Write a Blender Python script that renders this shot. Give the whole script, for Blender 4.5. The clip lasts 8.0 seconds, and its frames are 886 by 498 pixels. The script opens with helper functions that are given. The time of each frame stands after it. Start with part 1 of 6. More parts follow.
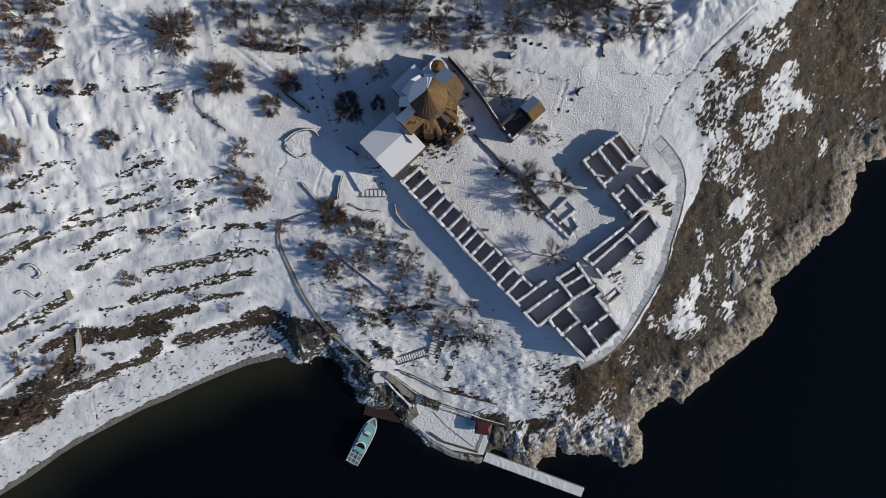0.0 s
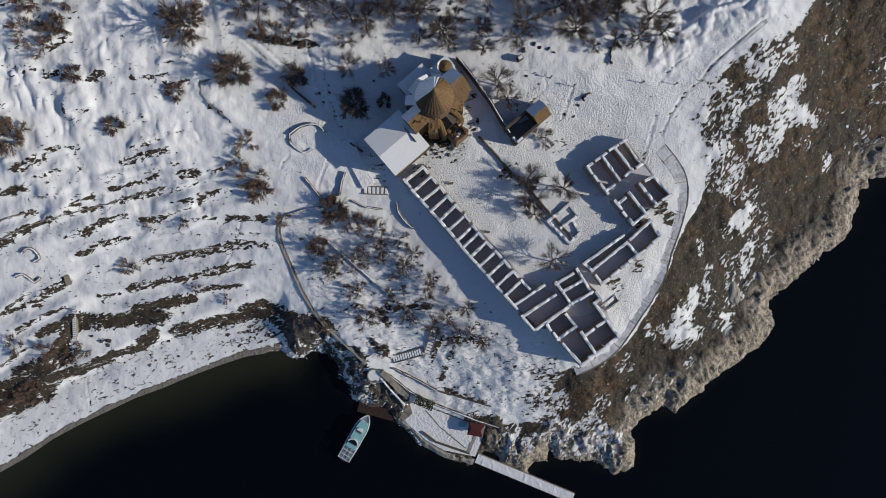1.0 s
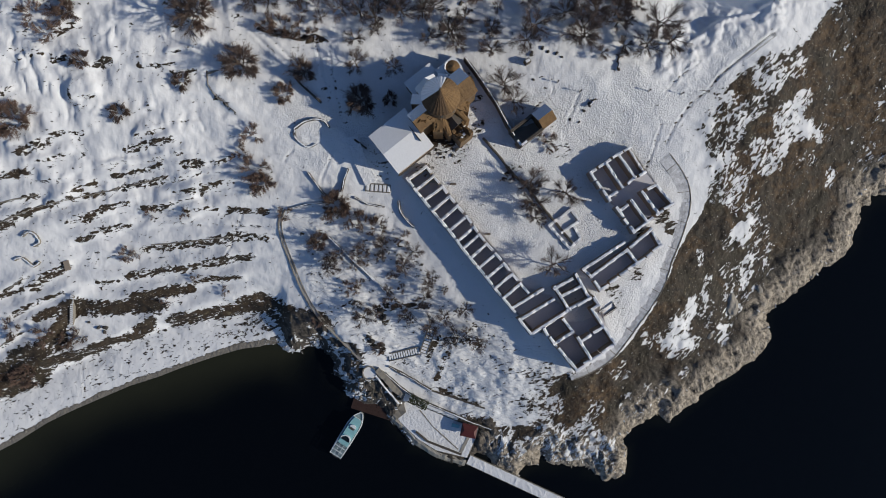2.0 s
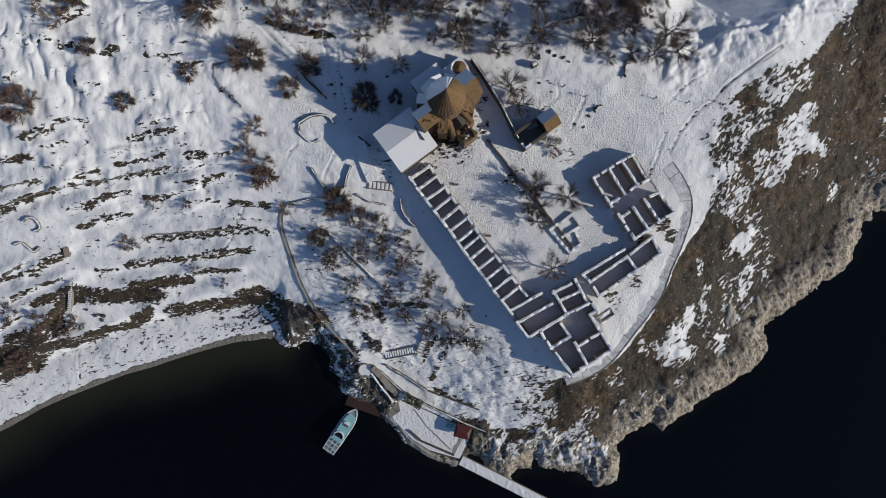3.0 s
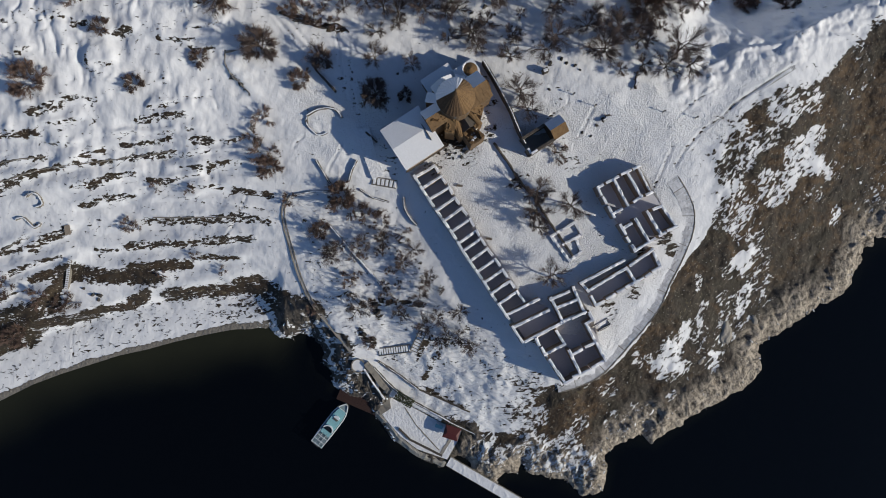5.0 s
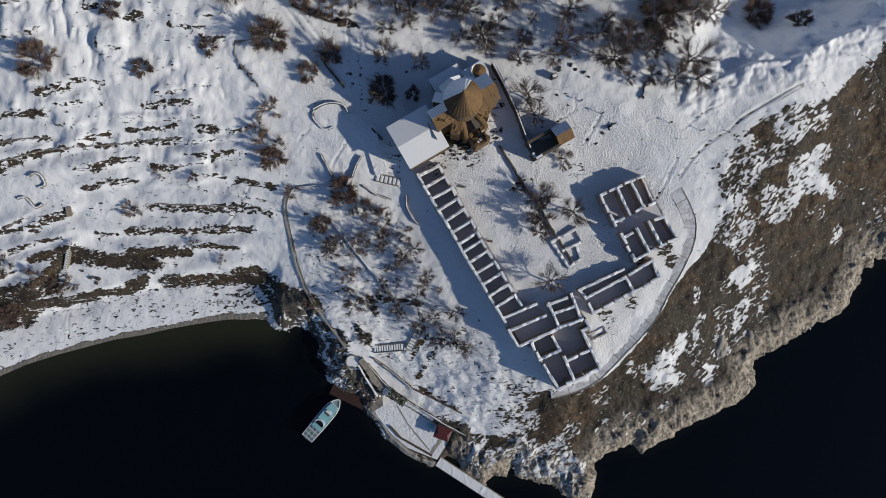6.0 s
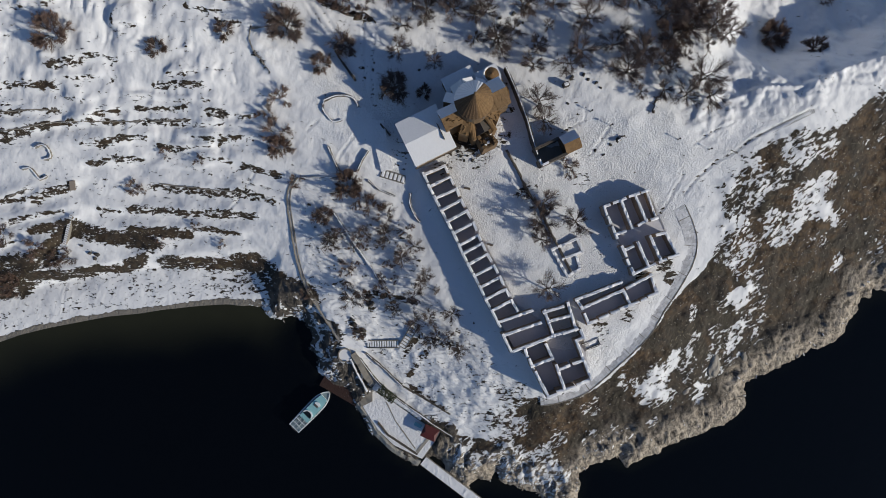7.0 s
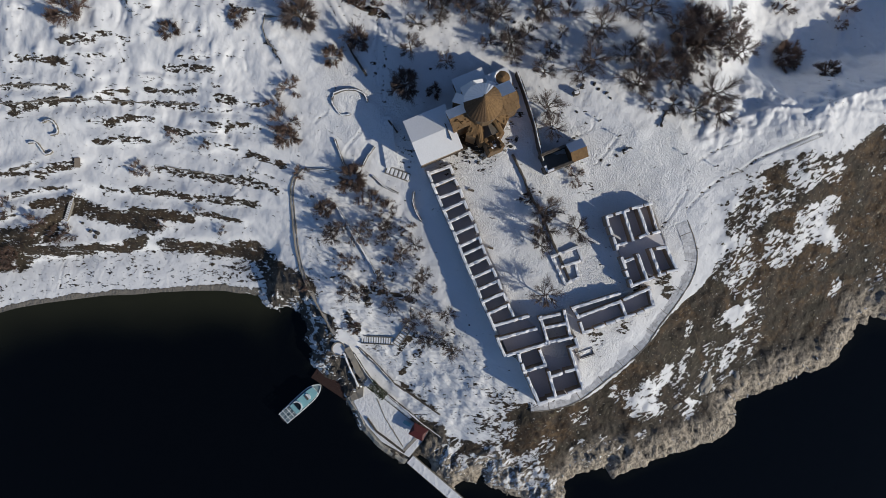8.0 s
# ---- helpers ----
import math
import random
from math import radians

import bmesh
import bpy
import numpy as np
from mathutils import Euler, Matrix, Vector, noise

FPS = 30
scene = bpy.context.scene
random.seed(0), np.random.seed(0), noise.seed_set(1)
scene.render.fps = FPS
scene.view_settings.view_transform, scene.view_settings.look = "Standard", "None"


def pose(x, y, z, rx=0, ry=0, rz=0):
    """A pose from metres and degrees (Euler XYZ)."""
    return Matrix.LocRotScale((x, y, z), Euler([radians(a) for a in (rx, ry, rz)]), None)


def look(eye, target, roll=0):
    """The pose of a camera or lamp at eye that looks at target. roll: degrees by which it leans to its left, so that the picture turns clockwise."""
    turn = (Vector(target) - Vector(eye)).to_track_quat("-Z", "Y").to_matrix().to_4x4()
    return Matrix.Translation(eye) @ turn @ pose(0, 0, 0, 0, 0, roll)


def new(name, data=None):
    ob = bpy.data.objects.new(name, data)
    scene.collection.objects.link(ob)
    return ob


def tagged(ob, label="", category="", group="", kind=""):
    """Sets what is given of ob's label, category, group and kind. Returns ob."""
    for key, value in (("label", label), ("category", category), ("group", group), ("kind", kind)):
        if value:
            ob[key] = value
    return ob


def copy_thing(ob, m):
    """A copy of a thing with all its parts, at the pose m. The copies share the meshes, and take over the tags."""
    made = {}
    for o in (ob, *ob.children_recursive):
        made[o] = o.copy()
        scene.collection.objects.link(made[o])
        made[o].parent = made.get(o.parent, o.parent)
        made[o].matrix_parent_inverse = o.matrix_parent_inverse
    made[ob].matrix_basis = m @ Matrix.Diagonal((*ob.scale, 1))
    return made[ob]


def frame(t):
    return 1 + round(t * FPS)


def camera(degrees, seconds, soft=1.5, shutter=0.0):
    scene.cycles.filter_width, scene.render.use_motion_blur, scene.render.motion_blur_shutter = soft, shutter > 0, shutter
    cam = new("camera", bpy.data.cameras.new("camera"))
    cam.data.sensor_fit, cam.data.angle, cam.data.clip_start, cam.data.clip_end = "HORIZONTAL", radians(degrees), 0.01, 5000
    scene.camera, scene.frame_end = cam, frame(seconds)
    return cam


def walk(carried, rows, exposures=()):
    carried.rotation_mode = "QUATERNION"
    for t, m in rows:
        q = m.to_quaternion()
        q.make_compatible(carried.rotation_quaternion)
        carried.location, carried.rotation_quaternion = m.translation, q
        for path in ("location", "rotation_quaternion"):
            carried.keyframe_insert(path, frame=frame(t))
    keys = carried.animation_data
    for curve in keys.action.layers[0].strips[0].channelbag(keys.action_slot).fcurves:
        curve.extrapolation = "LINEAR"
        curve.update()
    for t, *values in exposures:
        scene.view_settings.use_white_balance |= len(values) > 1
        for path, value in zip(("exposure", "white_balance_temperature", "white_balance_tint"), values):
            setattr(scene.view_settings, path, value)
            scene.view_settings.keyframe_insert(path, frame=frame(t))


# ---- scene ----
cam = camera(70.0, 8.0, soft=0.8)
# a drone hanging over the headland, looking straight down and turning on the spot
EYE = 163.0
TURN = ((0, 0.0), (0.5, 1.16), (1, 2.29), (1.5, 3.44), (3, 6.62), (3.5, 7.54), (4, 8.39), (4.5, 9.12),
        (6, 12.86), (6.5, 14.77), (7, 16.90), (7.5, 18.83), (8, 20.5))
walk(cam, [(t, pose(-0.03 * t, 0.03 * t, EYE, 0, 0, yaw)) for t, yaw in TURN], ((0, 0.10, 6240, 11), (8, 0.10, 6240, 11)))

# ---- light ----
SUN_ELEVATION, SUN_TOWARDS = 24.0, -9.0      # degrees; the azimuth is counted from +x
world = bpy.data.worlds.new("sky")
scene.world = world
world.use_nodes = True
wn = world.node_tree.nodes
sky = wn.new("ShaderNodeTexSky")
sky.sky_type = "NISHITA"
sky.sun_disc = False
sky.sun_elevation = radians(SUN_ELEVATION)
sky.sun_rotation = radians(90 - SUN_TOWARDS)
sky.altitude = 1650
sky.ozone_density = 3.2
wn["Background"].inputs["Strength"].default_value = 0.07
world.node_tree.links.new(sky.outputs[0], wn["Background"].inputs[0])
sun = new("sun", bpy.data.lights.new("sun", "SUN"))
sun.data.energy, sun.data.angle, sun.data.color = 3.2, radians(0.6), (1.0, 0.915, 0.745)
a, e = radians(SUN_TOWARDS), radians(SUN_ELEVATION)
sun.matrix_world = look((100 * math.cos(a) * math.cos(e), 100 * math.sin(a) * math.cos(e), 100 * math.sin(e)), (0, 0, 0))


# ---- materials ----
def material(name, base, rough=0.85, metal=0.0, spread=0.18, grain=3.0, stain=0.5, bump=0.0, bump_scale=None, per_object=0.0):
    """A procedural surface: a base colour varied by fine grain and by larger stains, with fine relief."""
    m = bpy.data.materials.new(name)
    m.use_nodes = True
    nodes, links = m.node_tree.nodes, m.node_tree.links
    p = nodes["Principled BSDF"]
    p.inputs["Roughness"].default_value, p.inputs["Metallic"].default_value = rough, metal
    where = nodes.new("ShaderNodeTexCoord").outputs["Object"]

    def noise_at(scale, detail):
        n = nodes.new("ShaderNodeTexNoise")
        n.inputs["Scale"].default_value, n.inputs["Detail"].default_value = scale, detail
        links.new(where, n.inputs["Vector"])
        return n.outputs["Fac"]

    def mix(fac, one, two):
        n = nodes.new("ShaderNodeMix")
        n.data_type = "RGBA"
        links.new(fac, n.inputs["Factor"])
        for slot, value in ((6, one), (7, two)):
            if isinstance(value, tuple):
                n.inputs[slot].default_value = (*value, 1)
            else:
                links.new(value, n.inputs[slot])
        return n.outputs[2]

    def shade(k):
        return tuple(min(1.0, max(0.0, c * k)) for c in base)
    fine = mix(noise_at(grain, 6), shade(1 - spread * 1.6), shade(1 + spread * 1.6))
    coarse = mix(noise_at(stain, 4), shade(1 - spread), shade(1 + spread))
    half = nodes.new("ShaderNodeMix")
    half.data_type = "RGBA"
    half.inputs["Factor"].default_value = 0.5
    links.new(fine, half.inputs[6])
    links.new(coarse, half.inputs[7])
    colour = half.outputs[2]
    if per_object:
        info = nodes.new("ShaderNodeObjectInfo")
        hsv = nodes.new("ShaderNodeHueSaturation")
        span = nodes.new("ShaderNodeMapRange")
        span.inputs["To Min"].default_value, span.inputs["To Max"].default_value = 1 - per_object, 1 + per_object
        links.new(info.outputs["Random"], span.inputs["Value"])
        links.new(span.outputs[0], hsv.inputs["Value"])
        links.new(colour, hsv.inputs["Color"])
        colour = hsv.outputs[0]
    links.new(colour, p.inputs["Base Color"])
    if bump:
        b = nodes.new("ShaderNodeBump")
        b.inputs["Strength"].default_value, b.inputs["Distance"].default_value = 0.9, bump
        links.new(noise_at(bump_scale or grain, 5), b.inputs["Height"])
        links.new(b.outputs[0], p.inputs["Normal"])
    return m


M_SNOW = material("snow_cap", (0.80, 0.81, 0.84), 0.75, spread=0.06, grain=2.4, stain=0.4, bump=0.045)
M_TRODDEN = material("trodden_snow", (0.76, 0.77, 0.80), 0.8, spread=0.10, grain=1.6, stain=0.3, bump=0.3, bump_scale=1.4)
M_MASONRY = material("ruin_masonry", (0.33, 0.27, 0.21), 0.9, spread=0.25, grain=4.0, bump=0.08)
M_SANDSTONE = material("sandstone", (0.14, 0.09, 0.048), 0.9, spread=0.6, grain=1.8, stain=0.6, bump=0.18)
M_ROOFSTONE = material("roof_stone", (0.165, 0.098, 0.043), 0.9, spread=0.55, grain=1.7, stain=0.6, bump=0.16)
M_ROOFSLAB = material("roof_slab", (0.15, 0.092, 0.044), 0.9, spread=0.5, grain=1.7, stain=0.6, bump=0.12, per_object=0.14)
# darker copy of the roof stone, with shade put into its colour
M_SHADESTONE = material("shaded_roof_stone", (0.085, 0.05, 0.025), 0.85, spread=0.5, grain=1.7, stain=0.6, bump=0.16)
M_FLOOR = material("gravel_floor", (0.60, 0.60, 0.655), 0.95, spread=0.12, grain=3.0, bump=0.03)
M_DARKSTONE = material("dark_stone", (0.085, 0.073, 0.062), 0.92, spread=0.3, grain=3.0, bump=0.1)
M_BARK = material("bark", (0.085, 0.064, 0.05), 0.95, spread=0.25, grain=5.0, per_object=0.3)
M_TWIG = material("twig", (0.105, 0.079, 0.071), 0.95, spread=0.25, grain=3.0, per_object=0.35)
M_SHRUB = material("red_brown_twig", (0.145, 0.097, 0.077), 0.95, spread=0.25, grain=3.0, per_object=0.25)
M_PATH = material("path_stone", (0.30, 0.28, 0.25), 0.9, spread=0.2, grain=2.5, bump=0.03)
M_KERB = material("kerb_stone", (0.23, 0.21, 0.18), 0.9, spread=0.25, grain=3.0, bump=0.04)
M_CONCRETE = material("weathered_concrete", (0.30, 0.285, 0.26), 0.9, spread=0.18, grain=2.0, bump=0.03)
M_RUST = material("rust_red_decking", (0.032, 0.013, 0.010), 0.8, spread=0.3, grain=2.0)
M_REDROOF = material("red_roof", (0.085, 0.013, 0.012), 0.6, spread=0.2, grain=2.0)
M_WOOD = material("grey_wood", (0.13, 0.10, 0.075), 0.85, spread=0.25, grain=4.0)
M_ROCK = material("rock", (0.25, 0.22, 0.19), 0.92, spread=0.3, grain=1.6, bump=0.12, per_object=0.2)
M_PALEROCK = material("pale_rock", (0.34, 0.31, 0.265), 0.92, spread=0.3, grain=2.2, bump=0.25, per_object=0.1)
M_SHOREPALE = material("bleached_rock", (0.40, 0.35, 0.285), 0.92, spread=0.3, grain=1.8, bump=0.12, per_object=0.15)
# very dark: the shade on the west-facing shore is put into this colour
M_SHOREROCK = material("brown_rock", (0.07, 0.062, 0.054), 0.92, spread=0.35, grain=1.6, bump=0.12, per_object=0.35)
M_DARKROCK = material("dark_rock", (0.07, 0.062, 0.055), 0.92, spread=0.3, grain=1.6, bump=0.12, per_object=0.3)
M_REVETMENT = material("rough_stone_edge", (0.36, 0.335, 0.29), 0.92, spread=0.5, grain=2.2, bump=0.15)
M_METAL = material("dark_metal", (0.06, 0.06, 0.065), 0.5, 0.6, spread=0.15)
M_TEAL = material("teal_paint", (0.26, 0.50, 0.54), 0.45, spread=0.12, grain=1.0)
M_WHITE = material("white_paint", (0.72, 0.76, 0.78), 0.4, spread=0.06, grain=1.0)
M_DECK = material("grey_deck", (0.20, 0.27, 0.30), 0.6, spread=0.15, grain=1.5)
M_GLASS = material("dark_window", (0.012, 0.016, 0.02), 0.08, spread=0.1)
M_HEDGE = material("evergreen_hedge", (0.045, 0.055, 0.022), 0.9, spread=0.35, grain=2.5, per_object=0.2)


# ---- the ground ----
def lattice(ix, iy, seed):
    h = (ix.astype(np.int64) * 374761393 + iy.astype(np.int64) * 668265263 + seed * 974634777) & 0x7FFFFFFF
    h = ((h ^ (h >> 13)) * 1274126177) & 0x7FFFFFFF
    return ((h ^ (h >> 16)) & 0xFFFF) / 65535.0


def value_noise(x, y, size, seed=0):
    u, v = np.asarray(x) / size, np.asarray(y) / size
    i, j = np.floor(u), np.floor(v)
    fu, fv = u - i, v - j
    fu, fv = fu * fu * (3 - 2 * fu), fv * fv * (3 - 2 * fv)
    a, b = lattice(i, j, seed), lattice(i + 1, j, seed)
    c, d = lattice(i, j + 1, seed), lattice(i + 1, j + 1, seed)
    return (a * (1 - fu) + b * fu) * (1 - fv) + (c * (1 - fu) + d * fu) * fv


def fractal(x, y, size, octaves=4, seed=0, gain=0.5):
    total, amp, norm = 0.0, 1.0, 0.0
    for k in range(octaves):
        total = total + amp * value_noise(x + 17.3 * k, y - 9.1 * k, size / 2 ** k, seed + k)
        norm, amp = norm + amp, amp * gain
    return total / norm


def ramp(v, lo, hi):
    s = np.clip((v - lo) / (hi - lo), 0, 1)
    return s * s * (3 - 2 * s)


def line_distance(x, y, line):
    best = np.full(np.shape(x), 1e9)
    for (ax, ay), (bx, by) in zip(line, line[1:]):
        dx, dy = bx - ax, by - ay
        s = np.clip(((x - ax) * dx + (y - ay) * dy) / (dx * dx + dy * dy + 1e-9), 0, 1)
        best = np.minimum(best, np.hypot(x - ax - s * dx, y - ay - s * dy))
    return best


def inside(x, y, ring):
    odd = np.zeros(np.shape(x), bool)
    for (ax, ay), (bx, by) in zip(ring, ring[1:] + ring[:1]):
        if ay != by:
            odd ^= ((ay > y) != (by > y)) & (x < (bx - ax) * (y - ay) / (by - ay) + ax)
    return odd


BAY_SHORE = [(-175.2, -81.4), (-137.4, -72.6), (-114.1, -63.6), (-105.4, -58.2), (-98.1, -52.8), (-90.8, -48.5),
    (-77.7, -41.6), (-70.4, -38.6), (-64.6, -35.8), (-57.3, -32.7), (-51.5, -30.4), (-45.7, -28.4),
    (-40.6, -26.6)]
ROCK_SHORE = [(-38.4, -28.4), (-34.8, -29.0), (-32.6, -26.9), (-28.2, -27.8), (-25.0, -30.4), (-25.3, -33.6), (-22.1, -36.2),
    (-21.0, -39.4), (-13.7, -40.9), (-10.0, -44.2)]
QUAY_SHORE = [(-3.5, -50.1), (2.3, -53.0), (9.6, -54.9), (11.4, -52.2), (12.5, -50.1)]
CAPE_SHORE = [(15.4, -52.2), (20.5, -54.9), (23.4, -56.3), (24.9, -53.6), (28.1, -53.2), (29.4, -49.6), (31.7, -52.0), (40.2, -52.2),
    (43.8, -54.0), (47.2, -55.4), (50.4, -53.1), (50.8, -47.9), (49.2, -45.3), (51.8, -41.3), (57.6, -37.7),
    (58.8, -35.2), (60.0, -38.4), (61.3, -38.9), (67.8, -33.0), (75.1, -26.1), (81.6, -21.7), (85.0, -15.9), (83.5, -9.8), (89.7, -4.2),
    (94.0, 0.1), (99.8, 5.2), (103.5, 8.2), (105.4, 14.0), (106.0, 20.5), (108.0, 20.5), (107.7, 23.1),
    (114.1, 23.7), (124.6, 26.1)]
FAR_SHORE = [(140.0, 60.0), (175.0, 130.0), (170.0, 260.0), (90.0, 390.0), (-80.0, 430.0), (-260.0, 400.0), (-380.0, 250.0),
             (-400.0, 80.0), (-330.0, -60.0), (-230.0, -110.0)]
COAST = BAY_SHORE + ROCK_SHORE + QUAY_SHORE + CAPE_SHORE + FAR_SHORE

SPOTS_COURT = [(-4.6, 14.9, 13.5), (8.8, 5.5, 13), (22.2, -5.2, 12.5), (34.3, -21.3, 11.5), (42.3, 17.5, 12.8),
    (32.9, 24.2, 12.4), (50.4, 5.5, 12.5), (28.9, 8.2, 13), (-1.9, 32.3, 15), (-24.6, 28.3, 14.4),
    (-31.3, 16.2, 13), (-11.2, 43.0, 16.5), (54.4, 18.9, 12.5), (53.0, -5.2, 12), (43.7, -21.3, 11.2),
    (32.9, -28.0, 9.8), (55.7, 32.3, 13.8), (62.4, 45.7, 15.4), (42.3, 39.0, 15), (22.2, 41.7, 16.2),
    (8.8, 25.6, 14.2)]
SPOTS_NORTH = [(-36.8, 53.2, 19), (-10.9, 53.2, 19), (15.0, 49.3, 18), (34.4, 49.3, 16.5), (51.3, 53.2, 16),
    (73.3, 57.1, 17.5), (-69.1, 49.3, 20.5), (-95.0, 50.6, 22), (-75.6, 37.7, 20), (-56.2, 41.6, 18),
    (-95.0, 18.3, 17), (-69.1, 20.8, 15), (-49.7, 24.7, 15), (-120.9, 50.6, 24), (-120.9, 18.3, 18),
    (-49.7, 89.5, 25), (2.1, 89.5, 22), (40.9, 76.5, 17), (79.8, 76.5, 14), (-140.3, 95.9, 34),
    (-36.8, 147.7, 44)]
SPOTS_TERRACE = [(-101.6, 2.9, 13), (-73.9, 5.7, 10.5), (-46.2, 5.7, 10), (-101.6, -16.5, 8.5), (-80.8, -10.9, 7.2),
    (-53.1, -8.2, 7), (-39.3, -5.4, 8), (-73.9, -19.2, 4.6), (-97.4, -30.3, 5), (-46.2, -13.7, 5),
    (-129.3, -15.1, 10), (-136.2, -42.8, 6), (-91.9, -35.8, 3)]
SPOTS_GARDEN = [(-32.4, -1.2, 9), (-18.5, 2.9, 10.8), (-4.7, -5.4, 10.6), (2.2, -16.5, 9.2), (-8.9, 5.7, 11),
    (9.1, -16.5, 9.6), (-13.0, 11.2, 11.6), (-18.5, -10.9, 8.5), (-25.5, -16.5, 7.6), (-11.6, -19.2, 7),
    (-14.4, -28.9, 5.2), (-22.0, -25.0, 6.8), (-17.9, -28.2, 6), (-29.6, -18.5, 6.6), (-3.3, -28.9, 5),
    (9.1, -34.5, 4.8), (16.1, -27.5, 8.5), (24.4, -30.3, 8.5), (5.0, -40.0, 3), (-26.8, 8.4, 11.5),
    (-36.5, 2.9, 9.5)]
SPOTS_CAPE = [(63.9, 8.6, 10), (72.3, 19.8, 10), (72.3, -8.3, 5.6), (86.4, 33.8, 9), (86.4, 12.8, 5.6), (58.3, -19.5, 7.2),
    (44.3, -36.3, 5.6), (30.3, -39.1, 5.2), (93.4, 50.6, 10), (103.2, 33.8, 6), (100.4, 61.8, 13.5),
    (121.4, 54.8, 7)]


def plate(spots):
    """A thin plate through the heights known on the ground."""
    p = np.array(spots)
    n = len(p)
    r = np.hypot(p[:, None, 0] - p[None, :, 0], p[:, None, 1] - p[None, :, 1])
    k = np.where(r > 0, r * r * np.log(np.maximum(r, 1e-9)), 0) + np.eye(n) * 60.0
    q = np.c_[np.ones(n), p[:, :2]]
    m = np.block([[k, q], [q.T, np.zeros((3, 3))]])
    return p, np.linalg.solve(m, np.r_[p[:, 2], 0, 0, 0])


PLATE, WEIGHT = plate(SPOTS_COURT + SPOTS_NORTH + SPOTS_TERRACE + SPOTS_GARDEN + SPOTS_CAPE)
SCARP = [(48.7, 48.7), (53.3, 52.7), (59.3, 58.0), (67.7, 60.4), (75.3, 66.6), (84.0, 73.0), (99.0, 82.9)]
VALE_RING = SCARP + [(160.0, 190.0), (40.0, 190.0), (30.0, 95.0)]
QUAY_RING = [(-9.5, -43.7), (-6.9, -39.1), (-1.3, -40.5), (6.6, -43.1), (13.0, -44.6), (12.7, -48.0), (10.7, -53.2),
    (2.3, -52.2), (-2.7, -50.1), (-6.6, -46.7)]


def shore_distance(x, y):
    d = line_distance(x, y, COAST + COAST[:1])
    return np.where(inside(x, y, COAST), d, -d)


def shore_frame(x, y):
    """How far along the coast the nearest shore point lies, and how far off it is."""
    best, along_it, run = np.full(np.shape(x), 1e9), np.zeros(np.shape(x)), 0.0
    for (ax, ay), (bx, by) in zip(COAST, COAST[1:]):
        dx, dy = bx - ax, by - ay
        ln = math.hypot(dx, dy)
        s = np.clip(((x - ax) * dx + (y - ay) * dy) / (ln * ln), 0, 1)
        off = np.hypot(x - ax - s * dx, y - ay - s * dy)
        along_it = np.where(off < best, run + s * ln, along_it)
        best = np.minimum(best, off)
        run += ln
    return along_it, best


def ground_height(x, y):
    x, y = np.asarray(x, float), np.asarray(y, float)
    z = WEIGHT[-3] + WEIGHT[-2] * x + WEIGHT[-1] * y
    for (px, py, _), w in zip(PLATE, WEIGHT):
        r2 = (x - px) ** 2 + (y - py) ** 2
        z = z + w * 0.5 * r2 * np.log(np.maximum(r2, 1e-9))
    z = np.clip(z, 2.0, 60)
    within = inside(x, y, VALE_RING)
    vale = np.where(within, np.maximum(line_distance(x, y, SCARP) + 7.0 * (fractal(x, y, 8, 3, 131) - 0.5), 0), 0)
    side = np.where(within, line_distance(x, y, VALE_RING[len(SCARP):] + VALE_RING[:1]), 0)
    z = z - np.minimum(13.5 * ramp(vale, -2, 13) * ramp(side, 0, 20), np.maximum(z - 2.0, 0))
    d = shore_distance(x, y)
    west = ramp(x, -50, -34)                           # a flat beach in the bay, steep rock round the cape
    rough = (1.6 * (fractal(x, y, 6, 4, 5) - 0.5) + 1.9 * (fractal(x, y, 2.0, 3, 181, 0.6) - 0.5)) * west
    dd = d + rough + 0.8
    beach = np.where(d < 11, 0.13 * d, 1.43 + 1.1 * (d - 11))
    rock = np.where(dd < 3, 0.75 * dd, 2.25 + 0.36 * (dd - 3))
    steep = ramp(x, -40, -34) * (1 - ramp(x, -17, -9))
    rock = rock * (1 - steep) + 0.92 * dd * steep
    limit = beach * (1 - west) + rock * west
    z = np.where(d > -1.2, -np.log(np.exp(-np.maximum(z, -50) / 0.5) + np.exp(-np.clip(limit, -50, 70) / 0.5)) * 0.5, np.maximum(0.35 * d, -7.0))
    return np.where(inside(x, y, QUAY_RING), np.minimum(z, 0.7), z)


# dry-grass banks: half width, then the line
STRIPS_UPPER = [
    (1.0, [(-76.1, 17.1), (-72.0, 18.9), (-65.4, 20.4)]),
    (0.6, [(-78.9, 11.1), (-73.6, 12.9), (-68.2, 14.2)]),
    (0.6, [(-88.4, 6.6), (-83.6, 9.5)]),
    (0.8, [(-90.5, -0.8), (-86.2, 0.4), (-81.4, 3.5), (-76.7, 4.9)]),
    (0.45, [(-88.3, -5.1), (-83.5, -2.6), (-77.1, -0.5)]),
    (0.4, [(-65.6, 8.5), (-60.2, 9.4)]),
    (0.8, [(-58.8, 9.4), (-54.6, 11.6), (-51.8, 12.3)]),
    (0.6, [(-72.9, 4.0), (-67.4, 4.9)]),
    (0.6, [(-62.8, 4.2), (-55.2, 5.6)]),
    (0.5, [(-52.5, 5.3), (-42.9, 5.6)]),
]
